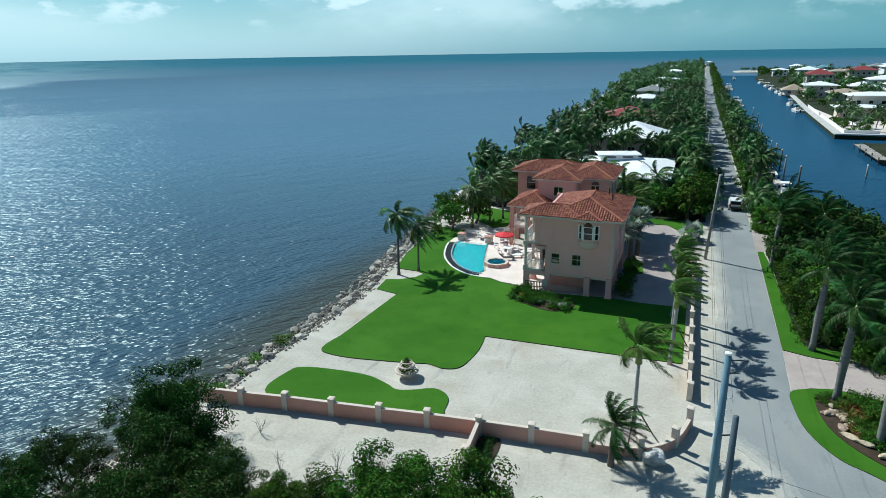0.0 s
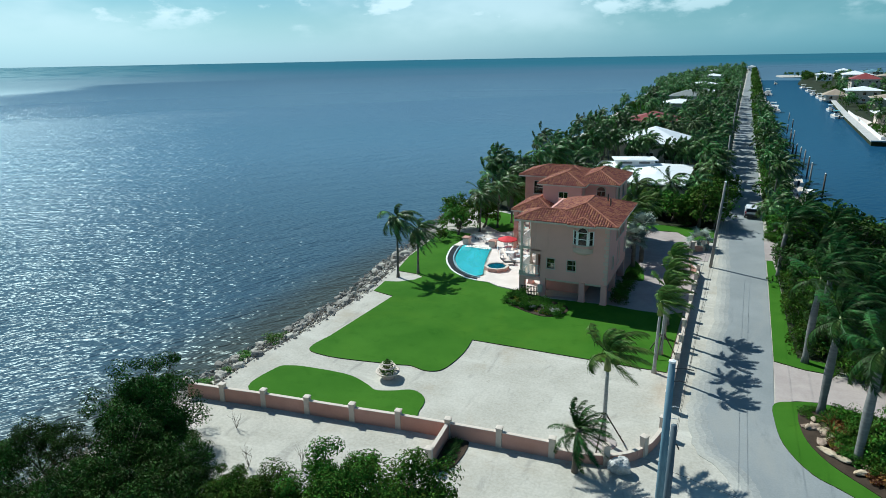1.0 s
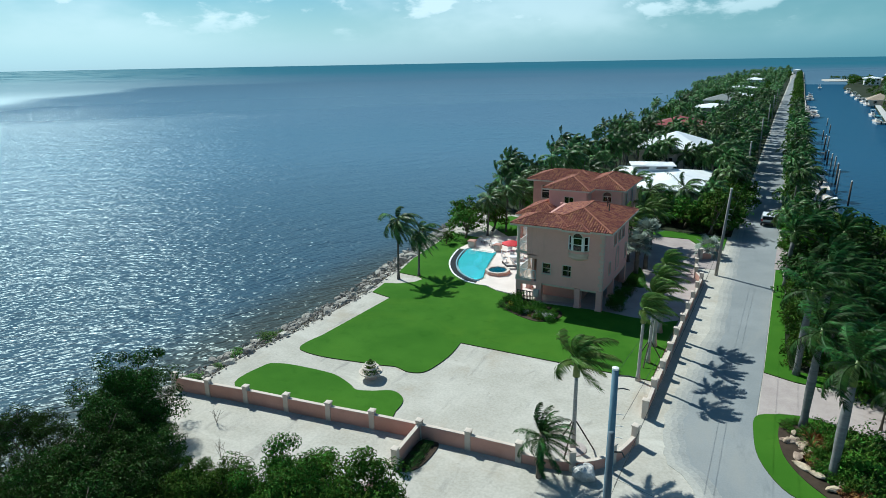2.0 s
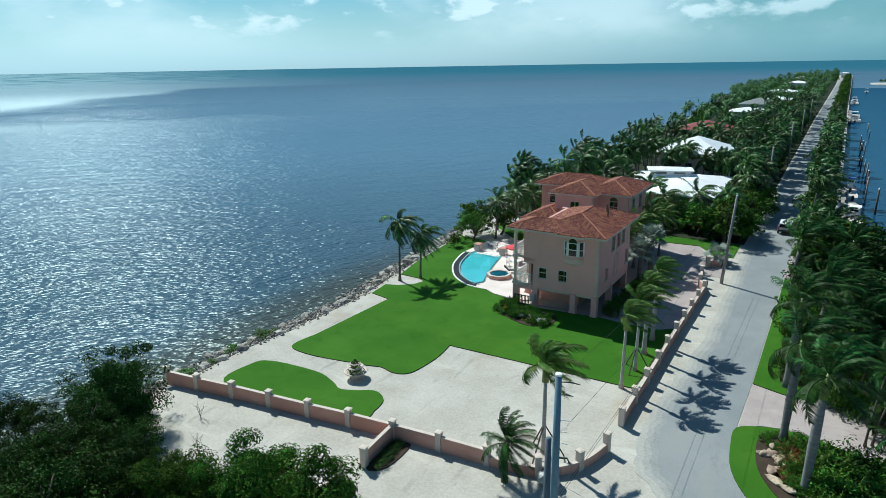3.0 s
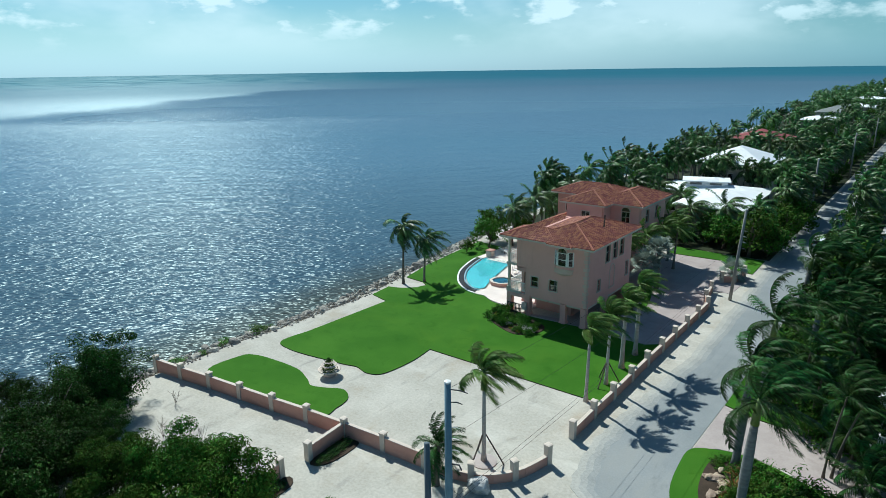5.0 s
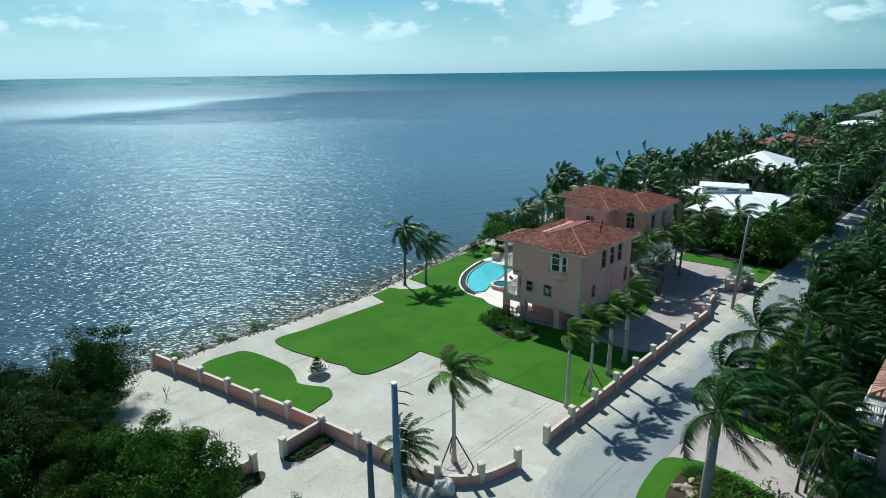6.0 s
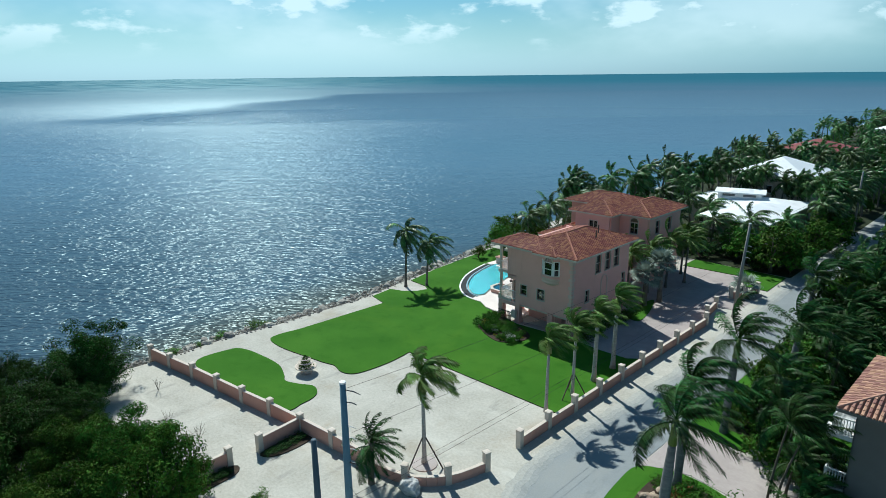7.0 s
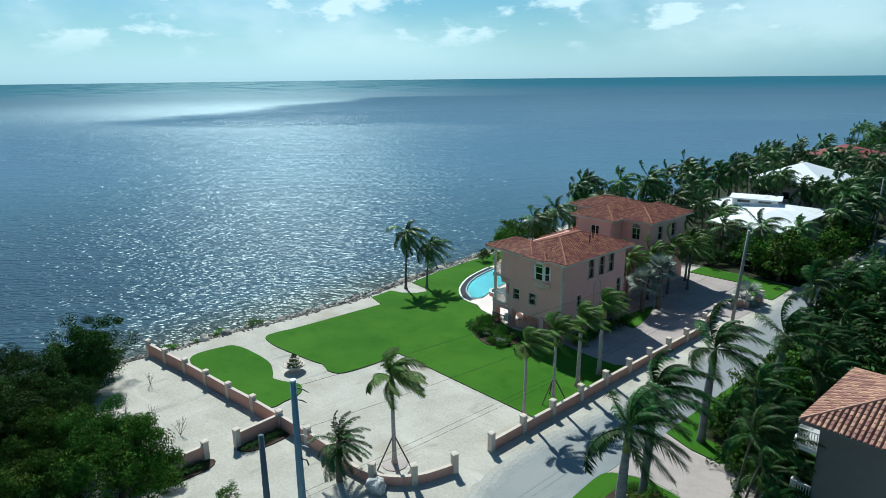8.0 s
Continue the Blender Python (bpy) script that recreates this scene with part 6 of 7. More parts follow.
    screen = part("slat_screen", Geo().box((-13.6, 64.55, 1.12), (1.7, 0.06, 0.06)).box((-13.6, 64.55, 0.25), (1.7, 0.06, 0.06)), M["dark"], h, "dark slatted screen under the verandah")
    for k in range(11):
        part("slat", Geo().box((-14.4 + 0.16 * k, 64.55, 0.62), (0.07, 0.04, 1.15)), M["dark"], screen)
    part("utility_box", Geo().box((-12.45, 64.62, 1.05), (0.5, 0.28, 0.75)), M["cream"], h, "pale utility box on a column")
    # west verandah, two levels
    for k, z in enumerate((2.1, 5.0)):
        ver = part("verandah", Geo().box((-14.0, 66.75, z + 0.12), (1.7, 3.6, 0.24)), M["cream"], h, "white railed verandah floor")
        railing(ver, [(-13.2 if k else -12.7, 65.05), (-14.7, 65.05), (-14.7, 68.4), (-13.2, 68.4)], z + 0.24, 0.95)
    for x, y in ((-14.62, 65.15), (-14.62, 68.3)):
        part("column", Geo().tube([(x, y, 2.1), (x, y, 8.1)], 0.16, 12).box((x, y, 2.5), (0.4, 0.4, 0.3)).box((x, y, 5.1), (0.42, 0.42, 0.36)).box((x, y, 7.9), (0.44, 0.44, 0.24)), M["cream"], h)
    part("arch_wall", Geo().span((-13.55, 65.0), (-12.5, 65.0), 0.24, 4.55, 5.0), M["stucco"], h)
    hip_roof(h, -12.6, -5.0, 64.1, 75.2, 8.18, 0.34)
    hip_roof(h, -15.15, -8.95, 64.12, 68.55, 8.175, 0.35)
    # bay roof
    hip_roof(h, -9.65, -7.0, 63.66, 66.4, 8.19, 0.36)
    for x, y, z in ((-6.9, 70.2, 9.2), (-7.4, 71.4, 9.4)):
        part("roof_vent", Geo().tube([(x, y, z - 0.3), (x, y, z + 0.45)], 0.07, 8), M["timber"], h, "dark vent pipe")
    # link between the blocks
    part("wall", Geo().box((-11.2, 78.8, 2.3), (3.6, 7.2, 4.6)), M["stucco"], h)
    hip_roof(h, -13.4, -9.0, 74.8, 82.6, 4.7, 0.3)
    # rear block
    p2, q2 = (-17.6, 82.9), (-12.9, 82.9)
    part("wall", wall_run(Geo(), p2, q2, 2.1, 8.1, 0.24, [(2.0, 3.1, 6.1, 7.2)]), M["stucco"], h)
    window(h, p2, q2, 2.0, 3.1, 6.1, 7.2, rails=0, mull=1, th=0.24)
    p3, q3 = (-12.9, 85.0), (-9.1, 85.0)
    part("wall", wall_run(Geo(), p3, q3, 0.0, 8.1, 0.24, [(1.6, 2.6, 5.9, 7.2)]), M["stucco"], h)
    window(h, p3, q3, 1.6, 2.6, 5.9, 7.2, mull=1, th=0.24, arch=True)
    part("wall", wall_run(Geo(), (-9.1, 85.12), (-9.1, 93.0), 0.0, 8.1, 0.24, [(1.5, 2.4, 5.8, 7.4), (4.5, 5.4, 5.8, 7.4), (1.5, 2.4, 2.6, 4.2), (4.5, 5.4, 2.6, 4.2)]), M["stucco"], h)
    for k in ((1.5, 2.4, 5.8, 7.4), (4.5, 5.4, 5.8, 7.4), (1.5, 2.4, 2.6, 4.2), (4.5, 5.4, 2.6, 4.2)):
        window(h, (-9.1, 85.12), (-9.1, 93.0), *k, th=0.24)
    for a, b, top in (((-9.1, 93.0), (-21.6, 93.0), 8.1), ((-12.9, 83.0), (-12.9, 84.9), 8.1), ((-21.6, 92.9), (-21.6, 88.0), 2.2), ((-17.6, 83.0), (-17.6, 88.0), 8.1), ((-21.6, 88.0), (-17.7, 88.0), 2.2)):
        part("wall", Geo().span(a, b, 0.24, 0, top), M["stucco"], h)
    wt = [(1.2, 2.4, 5.7, 7.4)]
    part("wall", wall_run(Geo(), (-21.6, 88.0), (-17.7, 88.0), 2.2, 8.1, 0.24, wt), M["wall_pink"], h)
    window(h, (-21.6, 88.0), (-17.7, 88.0), *wt[0], th=0.24)
    wt2 = [(1.0, 2.0, 5.7, 7.4), (3.0, 4.0, 5.7, 7.4)]
    part("wall", wall_run(Geo(), (-21.6, 92.9), (-21.6, 88.1), 2.2, 8.1, 0.24, wt2), M["wall_pink"], h)
    for k in wt2:
        window(h, (-21.6, 92.9), (-21.6, 88.1), *k, th=0.24)
    part("floor_slab", Geo().box((-13.4, 89.0, 5.0), (8.2, 7.8, 0.2)).box((-19.4, 90.4, 5.0), (4.0, 4.8, 0.2)), M["interior"], h)
    hip_roof(h, -18.3, -12.2, 82.2, 90.6, 8.2, 0.36)
    hip_roof(h, -14.6, -8.4, 84.2, 93.7, 8.21, 0.38)
    hip_roof(h, -22.4, -12.5, 87.3, 93.65, 8.205, 0.34)
    # lower west loggia
    for x, y in ((-20.3, 80.2), (-18.3, 80.2), (-20.3, 83.0), (-20.3, 85.6), (-16.4, 80.2)):
        part("column", Geo().box((x, y, 2.5), (0.5, 0.5, 5.1)).box((x, y, 2.3), (0.62, 0.62, 0.3)).box((x, y, 0.15), (0.62, 0.62, 0.3)), M["wall_pink"], h)
    part("loggia_floor", Geo().box((-18.3, 83.2, 2.35), (4.4, 6.4, 0.24)), M["cream"], h)
    railing(h, [(-16.2, 80.15), (-20.35, 80.15), (-20.35, 86)], 2.47, 0.95)
    part("wall", Geo().span((-16.2, 81.6), (-16.2, 86.2), 0.24, 0, 5.1), M["wall_pink"], h)
    part("wall", Geo().span((-17.6, 80.8), (-13.0, 80.8), 0.24, 0, 5.1), M["wall_pink"], h)
    hip_roof(h, -20.8, -15.2, 79.5, 87.0, 5.2, 0.42)
    return h


main_house()


def simple_house(name, x0, x1, y0, y1, zw, mat_wall, mat_roof, slope, label, over=0.6, group="", floors=1):
    h = thing(name, label, "house", group, at=(0, 0, 0))
    rows = floors
    hw = []
    span = x1 - x0
    count = max(2, int(span / 3.2))
    for f in range(rows):
        for k in range(count):
            s = (k + 0.5) * span / count
            hw.append((s - 0.6, s + 0.6, zw * f / rows + 0.9, zw * f / rows + min(2.1, zw / rows - 0.4)))
    part("wall", wall_run(Geo(), (x0, y0), (x1, y0), 0, zw, 0.2, hw), M[mat_wall], h)
    for k in hw:
        s = part("window", Geo().span((x0 + k[0], y0), (x0 + k[1], y0), 0.04, k[2], k[3]), M["glass"], h, "dark window pane")
        part("window_frame", Geo().span((x0 + k[0] - 0.1, y0 - 0.1), (x0 + k[1] + 0.1, y0 - 0.1), 0.06, k[3], k[3] + 0.1).span((x0 + k[0] - 0.1, y0 - 0.1), (x0 + k[1] + 0.1, y0 - 0.1), 0.08, k[2] - 0.1, k[2]), M["white"], s)
    for a, b in (((x1, y0), (x1, y1)), ((x1, y1), (x0, y1)), ((x0, y1), (x0, y0))):
        part("wall", Geo().span(a, b, 0.2, 0, zw), M[mat_wall], h)
    hip_roof(h, x0 - over, x1 + over, y0 - over, y1 + over, zw + 0.12, slope, mat_roof, "white", False)
    return h


wh = simple_house("house", -18.2, -3.6, 117.6, 125.4, 4.4, "cream", "white_roof", 0.16, "low white-roofed house among palms", 0.8)
wing = [(-11.6, 106.6), (-3.4, 106.6), (-3.4, 117.4), (-11.6, 117.4)]
for k in range(4):
    part("wall", Geo().span(wing[k], wing[(k + 1) % 4], 0.2, 0, 4.4), M["cream"], wh)
for x in (-10.0, -7.4, -5.0):
    w = part("window", Geo().box((x, 106.48, 2.0), (1.3, 0.05, 1.3)), M["glass"], wh, "dark window pane")
    part("window_frame", Geo().box((x, 106.46, 2.72), (1.5, 0.1, 0.1)).box((x, 106.46, 1.3), (1.5, 0.12, 0.1)), M["white"], w)
hip_roof(wh, -12.4, -2.6, 105.8, 122.0, 4.53, 0.17, "white_roof", "white", False)
cl = Matrix.Translation((-12.4, 121.6, 0)) @ Matrix.Rotation(radians(18), 4, "Z")
for nm, geo, mat, label in (("clerestory", Geo().box((0, 0, 5.2), (6.4, 3.6, 1.1)), "white", "raised white clerestory box"),
                            ("clerestory_roof", Geo().box((0, 0, 5.83), (7.4, 4.6, 0.16)).frustum((0, 0), 1.9, 1.2, 5.91, 6.08), "white_roof", "flat white slab roof"),
                            ("clerestory_window", Geo().box((-1.6, -1.82, 5.42), (1.8, 0.05, 0.34)).box((1.4, -1.82, 5.42), (1.8, 0.05, 0.34)), "glass", "dark strip window")):
    part(nm, geo, M[mat], wh, label).matrix_local = cl
simple_house("house", -16.2, -5.6, 129.3, 141.2, 7.6, "cream", "white_roof", 0.40, "tall house with a broad white hipped roof in the grove", 0.8, floors=2)
simple_house("house", -21.6, -10.2, 166, 178, 7.8, "cream", "red_roof", 0.32, "house with a red metal roof in the grove", 0.8, floors=2)
simple_house("house", -26, -15, 276, 290, 4.4, "cream", "white_roof", 0.2, "pale house in the grove", 0.8)
simple_house("house", -27, -15, 312, 328, 5.0, "cream", "grey_roof", 0.32, "house with a grey shingle roof in the grove", 0.8)
simple_house("house", -25, -12, 358, 370, 4.6, "cream", "white_roof", 0.2, "house with a white roof in the distant grove", 0.8)
simple_house("house", -28, -14, 430, 440, 5.0, "cream", "white_roof", 0.2, "small white-roofed house far down the lane", 0.8)
simple_house("house", -30, -16, 570, 588, 5.0, "white", "white_roof", 0.2, "white-roofed house far down the lane", 0.8)
simple_house("house", -34, -22, 702, 714, 5.0, "white", "white_roof", 0.25, "white house at the end of the key", 0.8)
simple_house("house", 0.5, 8, 905, 915, 5.0, "white", "white_roof", 0.25, "white house closing the end of the lane", 0.8)

# across the canal
for x0, x1, y0, y1, zw, mw, mr, sl, fl in EAST:
    simple_house("canal_house", x0, x1, y0, y1, zw, mw, mr, sl, "two-storey pale canal house with a %s" % mr.replace("_", " "), 1.4, "houses across the canal", fl)
# quay, seawall cap and dock across the canal
structure("quay", Geo().prism([(35.4, 207.6), (62, 207.6), (62, 209.6), (37.6, 209.6), (39.3, 283), (43.3, 382), (41.3, 382), (37.2, 283)], 0.05, 0.4), M["concrete"], "white concrete quay edge of the canal", "quay")
structure("terrace", Geo().prism([(37.7, 209.8), (60, 209.8), (60, 248), (44, 248), (41, 300), (39.8, 300)], 0.05, 0.14), M["deck"], "pale paved terrace behind the quay", "terrace")
qw = thing("terrace_wall", "low white masonry wall round the quay terrace", "wall", kind="structure")
for p, q in (((38.4, 212), (39.6, 262)), ((38.4, 212), (47, 212)), ((48.5, 212), (60, 212)), ((44, 224), (44, 240)), ((39.7, 266), (40.4, 300))):
    part("wall_panel", Geo().span(p, q, 0.25, 0.1, 0.95), M["white"], qw)
rq = random.Random(5)
for i in range(26):
    put_tree(BUSH[i % 3], rq.uniform(40, 46), rq.uniform(214, 248), "clipped green shrub on the quay terrace", "bush", "bush", "terrace shrubs", rq.uniform(0.7, 1.3), i)
for i in range(9):
    far_palm(rq.uniform(41, 58), rq.uniform(214, 248), rq.uniform(3.5, 6))
for i in range(16):
    put_tree((MID + MID_B)[i % 5], rq.uniform(56, 72), rq.uniform(214, 250), "leafy garden tree behind the quay", s=rq.uniform(0.4, 0.7), rz=i, group="quay garden trees")
structure("seawall", Geo().span((12.9, 116), (12.4, 400), 0.5, -1.6, 0.25), M["concrete"], "pale concrete seawall along the canal", "seawall")


def neighbour():
    h = thing("neighbour_house", "grey stucco neighbour house with tan clay tile roof and white balconies", "house", at=(0, 0, 0))
    p, q = (19.4, 54.0), (30.4, 54.0)
    hs = [(4.6, 5.8, 4.0, 5.4), (8.2, 9.4, 4.0, 5.4), (4.6, 5.8, 1.0, 2.4), (8.2, 9.4, 1.0, 2.4)]
    part("wall", wall_run(Geo(), p, q, 0, 7.1, 0.24, hs), M["grey_stucco"], h)
    for k in hs:
        window(h, p, q, *k, th=0.24)
    pw, qw = (19.4, 61.0), (19.4, 54.1)
    hs2 = [(2.2, 4.6, 4.1, 6.2), (2.2, 4.6, 0.6, 2.7)]
    part("wall", wall_run(Geo(), pw, qw, 0, 7.1, 0.24, hs2), M["grey_stucco"], h)
    for k in hs2:
        window(h, pw, qw, *k, rails=0, mull=1, th=0.24)
    part("wall", Geo().span((30.4, 54), (30.4, 61), 0.24, 0, 7.1), M["grey_stucco"], h)
    part("wall", Geo().span((30.4, 61), (19.4, 61), 0.24, 0, 7.1), M["grey_stucco"], h)
    part("floor_slab", Geo().box((24.9, 57.5, 3.4), (10.6, 6.6, 0.3)), M["interior"], h)
    hip_roof(h, 18.5, 31.4, 53.2, 61.8, 7.3, 0.42, "tile_tan", "grey_stucco", True, 0.26, 0.34)
    for z in (2.0, 5.2):
        b = part("balcony", Geo().box((18.75, 55.6, z), (1.3, 2.8, 0.22)), M["white"], h, "white balcony with a baluster rail")
        railing(b, [(19.3, 54.3), (18.2, 54.3), (18.2, 56.9), (19.3, 56.9)], z + 0.11, 1.0)
        part("balcony_apron", Geo().tube([(18.2, 56.9, z - 0.1), (17.9, 55.6, z - 0.15), (18.2, 54.3, z - 0.1)], 0.2, 8), M["white"], b)


neighbour()

# ---- pool terrace ----
POOL = spline([(-26.7, 79.0), (-26.6, 76.6), (-25.6, 73.0), (-23.7, 70.0), (-21.4, 68.3), (-20.4, 68.8), (-20.9, 70.4), (-21.5, 72.3), (-22.0, 74.2), (-22.4, 75.7), (-22.8, 77.3), (-23.4, 79.0)], 5)
OUTER = spline([(-28.2, 77.9), (-27.7, 75.6), (-26.5, 72.2), (-24.3, 69.0), (-21.9, 67.2), (-20.3, 66.8)], 5, False)
INNER = spline([(-27.2, 78.1), (-26.9, 76.3), (-25.8, 72.8), (-23.8, 69.7), (-21.6, 68.0), (-20.3, 67.7)], 5, False)


def strip(a, b, z, h=0.0):
    g, n = Geo(), len(a)
    g.add([(x, y, z) for x, y in a] + [(x, y, z) for x, y in b], [(i, i + 1, n + i + 1, n + i) for i in range(n - 1)])
    if h:
        for line, flip in ((a, 1), (b, 0)):
            g.add([(x, y, z) for x, y in line] + [(x, y, z - h) for x, y in line], [((i, i + 1, n + i + 1, n + i) if flip else (n + i, n + i + 1, i + 1, i)) for i in range(n - 1)])
    return g


def toward(a, b, k):
    return [(p[0] + (q[0] - p[0]) * k, p[1] + (q[1] - p[1]) * k) for p, q in zip(a, b)]


pool = thing("swimming_pool", "curved turquoise swimming pool with dark overflow basin and pale coping", "pool", kind="structure")
part("pool_floor", Geo().add([(x, y, 0.10) for x, y in POOL], [tuple(range(len(POOL)))]), M["pool"], pool, "turquoise plaster")
part("pool_water", Geo().add([(x, y, 0.16) for x, y in POOL], [tuple(range(len(POOL)))]), M["pool_water"], pool, "clear water").visible_shadow = False
part("basin", strip(toward(OUTER, INNER, 0.16), toward(OUTER, INNER, 0.95), 0.09), M["basin"], pool, "dark overflow trough")
part("basin_coping", strip(OUTER, toward(OUTER, INNER, 0.22), 0.13, 0.12), M["white"], pool, "pale outer coping")
part("pool_rim", strip(toward(OUTER, INNER, 0.98), toward(OUTER, INNER, 1.16), 0.22, 0.12), M["pool_rim"], pool, "pale blue tiled vanishing edge")
for k in range(3):
    part("pool_step", Geo().prism([(-26.5, 79.0 - 0.45 * k), (-23.2, 79.0 - 0.45 * k), (-23.1, 79.3), (-26.5, 79.3)], 0.10, 0.152 - 0.014 * k), M["deck"], pool)
for k in range(3):
    part("step_edge", Geo().box((-24.9 + 0.1 * k, 78.55 - 0.5 * k, 0.155), (3.3 - 0.25 * k, 0.09, 0.006), -0.03), M["blue_tile"], pool, "dark blue tiled step edge")
for x, y in ((-26.9, 79.6), (-23.1, 79.4)):
    pr = part("pool_pillar", Geo().box((x, y, 0.45), (0.8, 0.8, 0.9)), M["cream"], pool, "cream pool pillar")
    part("pillar_cap", Geo().frustum((x, y), 0.5, 0.5, 0.9, 1.0).frustum((x, y), 0.5, 0.3, 1.0, 1.1), M["wall_pink"], pr)
deck_pts = [(-20.3, 66.75), (-18.9, 66.8), (-17.5, 66.0), (-15.0, 65.6), (-12.7, 66.2), (-12.7, 75), (-16, 79.8), (-20.8, 80.0), (-23.3, 87.4), (-27.9, 83.6), (-28.2, 78.2), (-27.3, 78.3), (-26.9, 79.4),
            (-23.2, 79.4), (-22.5, 77.3), (-22.1, 75.7), (-21.7, 74.2), (-21.2, 72.3), (-20.6, 70.4), (-20.0, 68.8), (-20.5, 67.9)]
structure("patio", Geo().prism(deck_pts, 0.0, 0.12, False), M["deck"], "pale pinkish stone patio round the pool", "patio")
spa = thing("spa", "raised octagonal spa with pale coping and dark blue water", "spa")
oct8 = [(-19.6 + 1.45 * math.cos(k * math.tau / 8 + 0.39), 71.3 + 1.45 * math.sin(k * math.tau / 8 + 0.39)) for k in range(8)]
oct6 = [(-19.6 + 1.12 * math.cos(k * math.tau / 8 + 0.39), 71.3 + 1.12 * math.sin(k * math.tau / 8 + 0.39)) for k in range(8)]
part("spa_wall", strip(oct8 + oct8[:1], oct6 + oct6[:1], 0.50, 0.45), M["wall_pink"], spa)
part("spa_coping", strip([(x, y) for x, y in oct8 + oct8[:1]], oct6 + oct6[:1], 0.53, 0.03), M["cream"], spa, "white coping")
part("spa_water", Geo().add([(x, y, 0.45) for x, y in oct6], [tuple(range(8))]), M["spa_water"], spa, "dark blue-green water")


def lounger(x, y, rz, mat="white"):
    t = thing("sun_lounger", "pale sun lounger with a raised backrest on the patio", "lounger", "patio loungers", at=(x, y, 0.12))
    part("seat", Geo().box((0.2, 0, 0.34), (1.3, 0.62, 0.08)), M[mat], t)
    part("backrest", Geo().add([(-0.45, -0.31, 0.34), (-0.45, 0.31, 0.34), (-0.95, 0.31, 0.8), (-0.95, -0.31, 0.8), (-0.45, -0.31, 0.42), (-0.45, 0.31, 0.42), (-0.92, 0.31, 0.87), (-0.92, -0.31, 0.87)],
         [(0, 1, 2, 3), (7, 6, 5, 4), (0, 4, 5, 1), (2, 6, 7, 3), (1, 5, 6, 2), (0, 3, 7, 4)]), M[mat], t)
    for sx in (-0.4, 0.75):
        for sy in (-0.27, 0.27):
            part("leg", Geo().box((sx, sy, 0.15), (0.05, 0.05, 0.32)), M["dark"], t)
    t.rotation_euler.z = rz


for x, y, rz, m in ((-18.3, 74.6, 0.5, "white"), (-17.6, 76.2, 0.5, "white"), (-18.9, 73.3, 0.4, "dark"), (-24.6, 81.2, 1.2, "white"), (-26.2, 82.2, 1.2, "white"), (-17.2, 77.4, 0.6, "white")):
    lounger(x, y, rz, m)
um = thing("patio_umbrella", "bright red market umbrella over a patio table", "umbrella", at=(-20.6, 77.8, 0.12))
part("pole", Geo().tube([(0, 0, 0), (0, 0, 2.2)], 0.03, 8), M["white"], um)
cone = [(1.25 * math.cos(k * math.tau / 8), 1.25 * math.sin(k * math.tau / 8), 1.75) for k in range(8)]
part("canopy", Geo().add(cone + [(0, 0, 2.15)], [(k, (k + 1) % 8, 8) for k in range(8)]).add([(x, y, z - 0.12) for x, y, z in cone] + cone, [(k, (k + 1) % 8, 8 + (k + 1) % 8, 8 + k) for k in range(8)]), M["red_cloth"], um, "red canvas canopy")


def table_set(x, y):
    t = thing("patio_table", "round white patio table", "table", "patio tables", at=(x, y, 0.12))
    part("tabletop", Geo().lathe((0, 0, 0), [(0.02, 0.74), (0.6, 0.74), (0.62, 0.70), (0.02, 0.68)], 16), M["white"], t)
    part("leg", Geo().tube([(0, 0, 0), (0, 0, 0.7)], 0.06, 8), M["white"], t)
    for k in range(4):
        a = k * math.pi / 2 + 0.5
        c = thing("patio_chair", "white patio chair beside a round table", "chair", "patio chairs", at=(x + 1.0 * math.cos(a), y + 1.0 * math.sin(a), 0.12))
        part("seat", Geo().box((0, 0, 0.42), (0.5, 0.5, 0.06)), M["white"], c)
        part("backrest", Geo().box((0.23, 0, 0.68), (0.05, 0.5, 0.5)), M["white"], c)
        for sx in (-0.2, 0.2):
            for sy in (-0.2, 0.2):
                part("leg", Geo().box((sx, sy, 0.2), (0.04, 0.04, 0.42)), M["white"], c)
        c.rotation_euler.z = a


table_set(-20.6, 77.8)
table_set(-19.6, 75.9)

# tiered planter on the gravel
pl = thing("tiered_planter", "tiered stone bowl planter with pale spiral plants", "planter", at=(-18.3, 43.8, 0))
part("bowl", Geo().lathe((0, 0, 0), [(0.25, 0.0), (0.5, 0.05), (0.35, 0.15), (0.55, 0.3), (0.92, 0.55), (0.95, 0.62), (0.85, 0.62), (0.6, 0.5), (0.02, 0.48)], 22), M["cream"], pl, smooth=True)
rr = random.Random(8)
for k, (r0, z0) in enumerate(((0.75, 0.6), (0.6, 0.85), (0.42, 1.1), (0.26, 1.35), (0.1, 1.55))):
    gp = Geo()
    leaf_cloud(gp, Vector((0, 0, z0)), r0, int(160 * r0) + 12, 0.2, rr, 0.35)
    part("plant_tier", gp, M["frond_pale"], pl, "silvery green trailing plants")
part("tier_ring", Geo().lathe((0, 0, 0.95), [(0.62, 0), (0.68, 0.05), (0.6, 0.1), (0.5, 0.06)], 20).lathe((0, 0, 1.25), [(0.4, 0), (0.45, 0.04), (0.38, 0.08)], 18), M["cream"], pl)
b = tagged(part("boulder", rock_mesh(42, 3, 0.85, "coral"), None), "rough pale coral boulder at the wall's foot", "boulder")
b.location, b.scale = (0.1, 39.3, 0.4), (1.35, 1.25, 1.2)

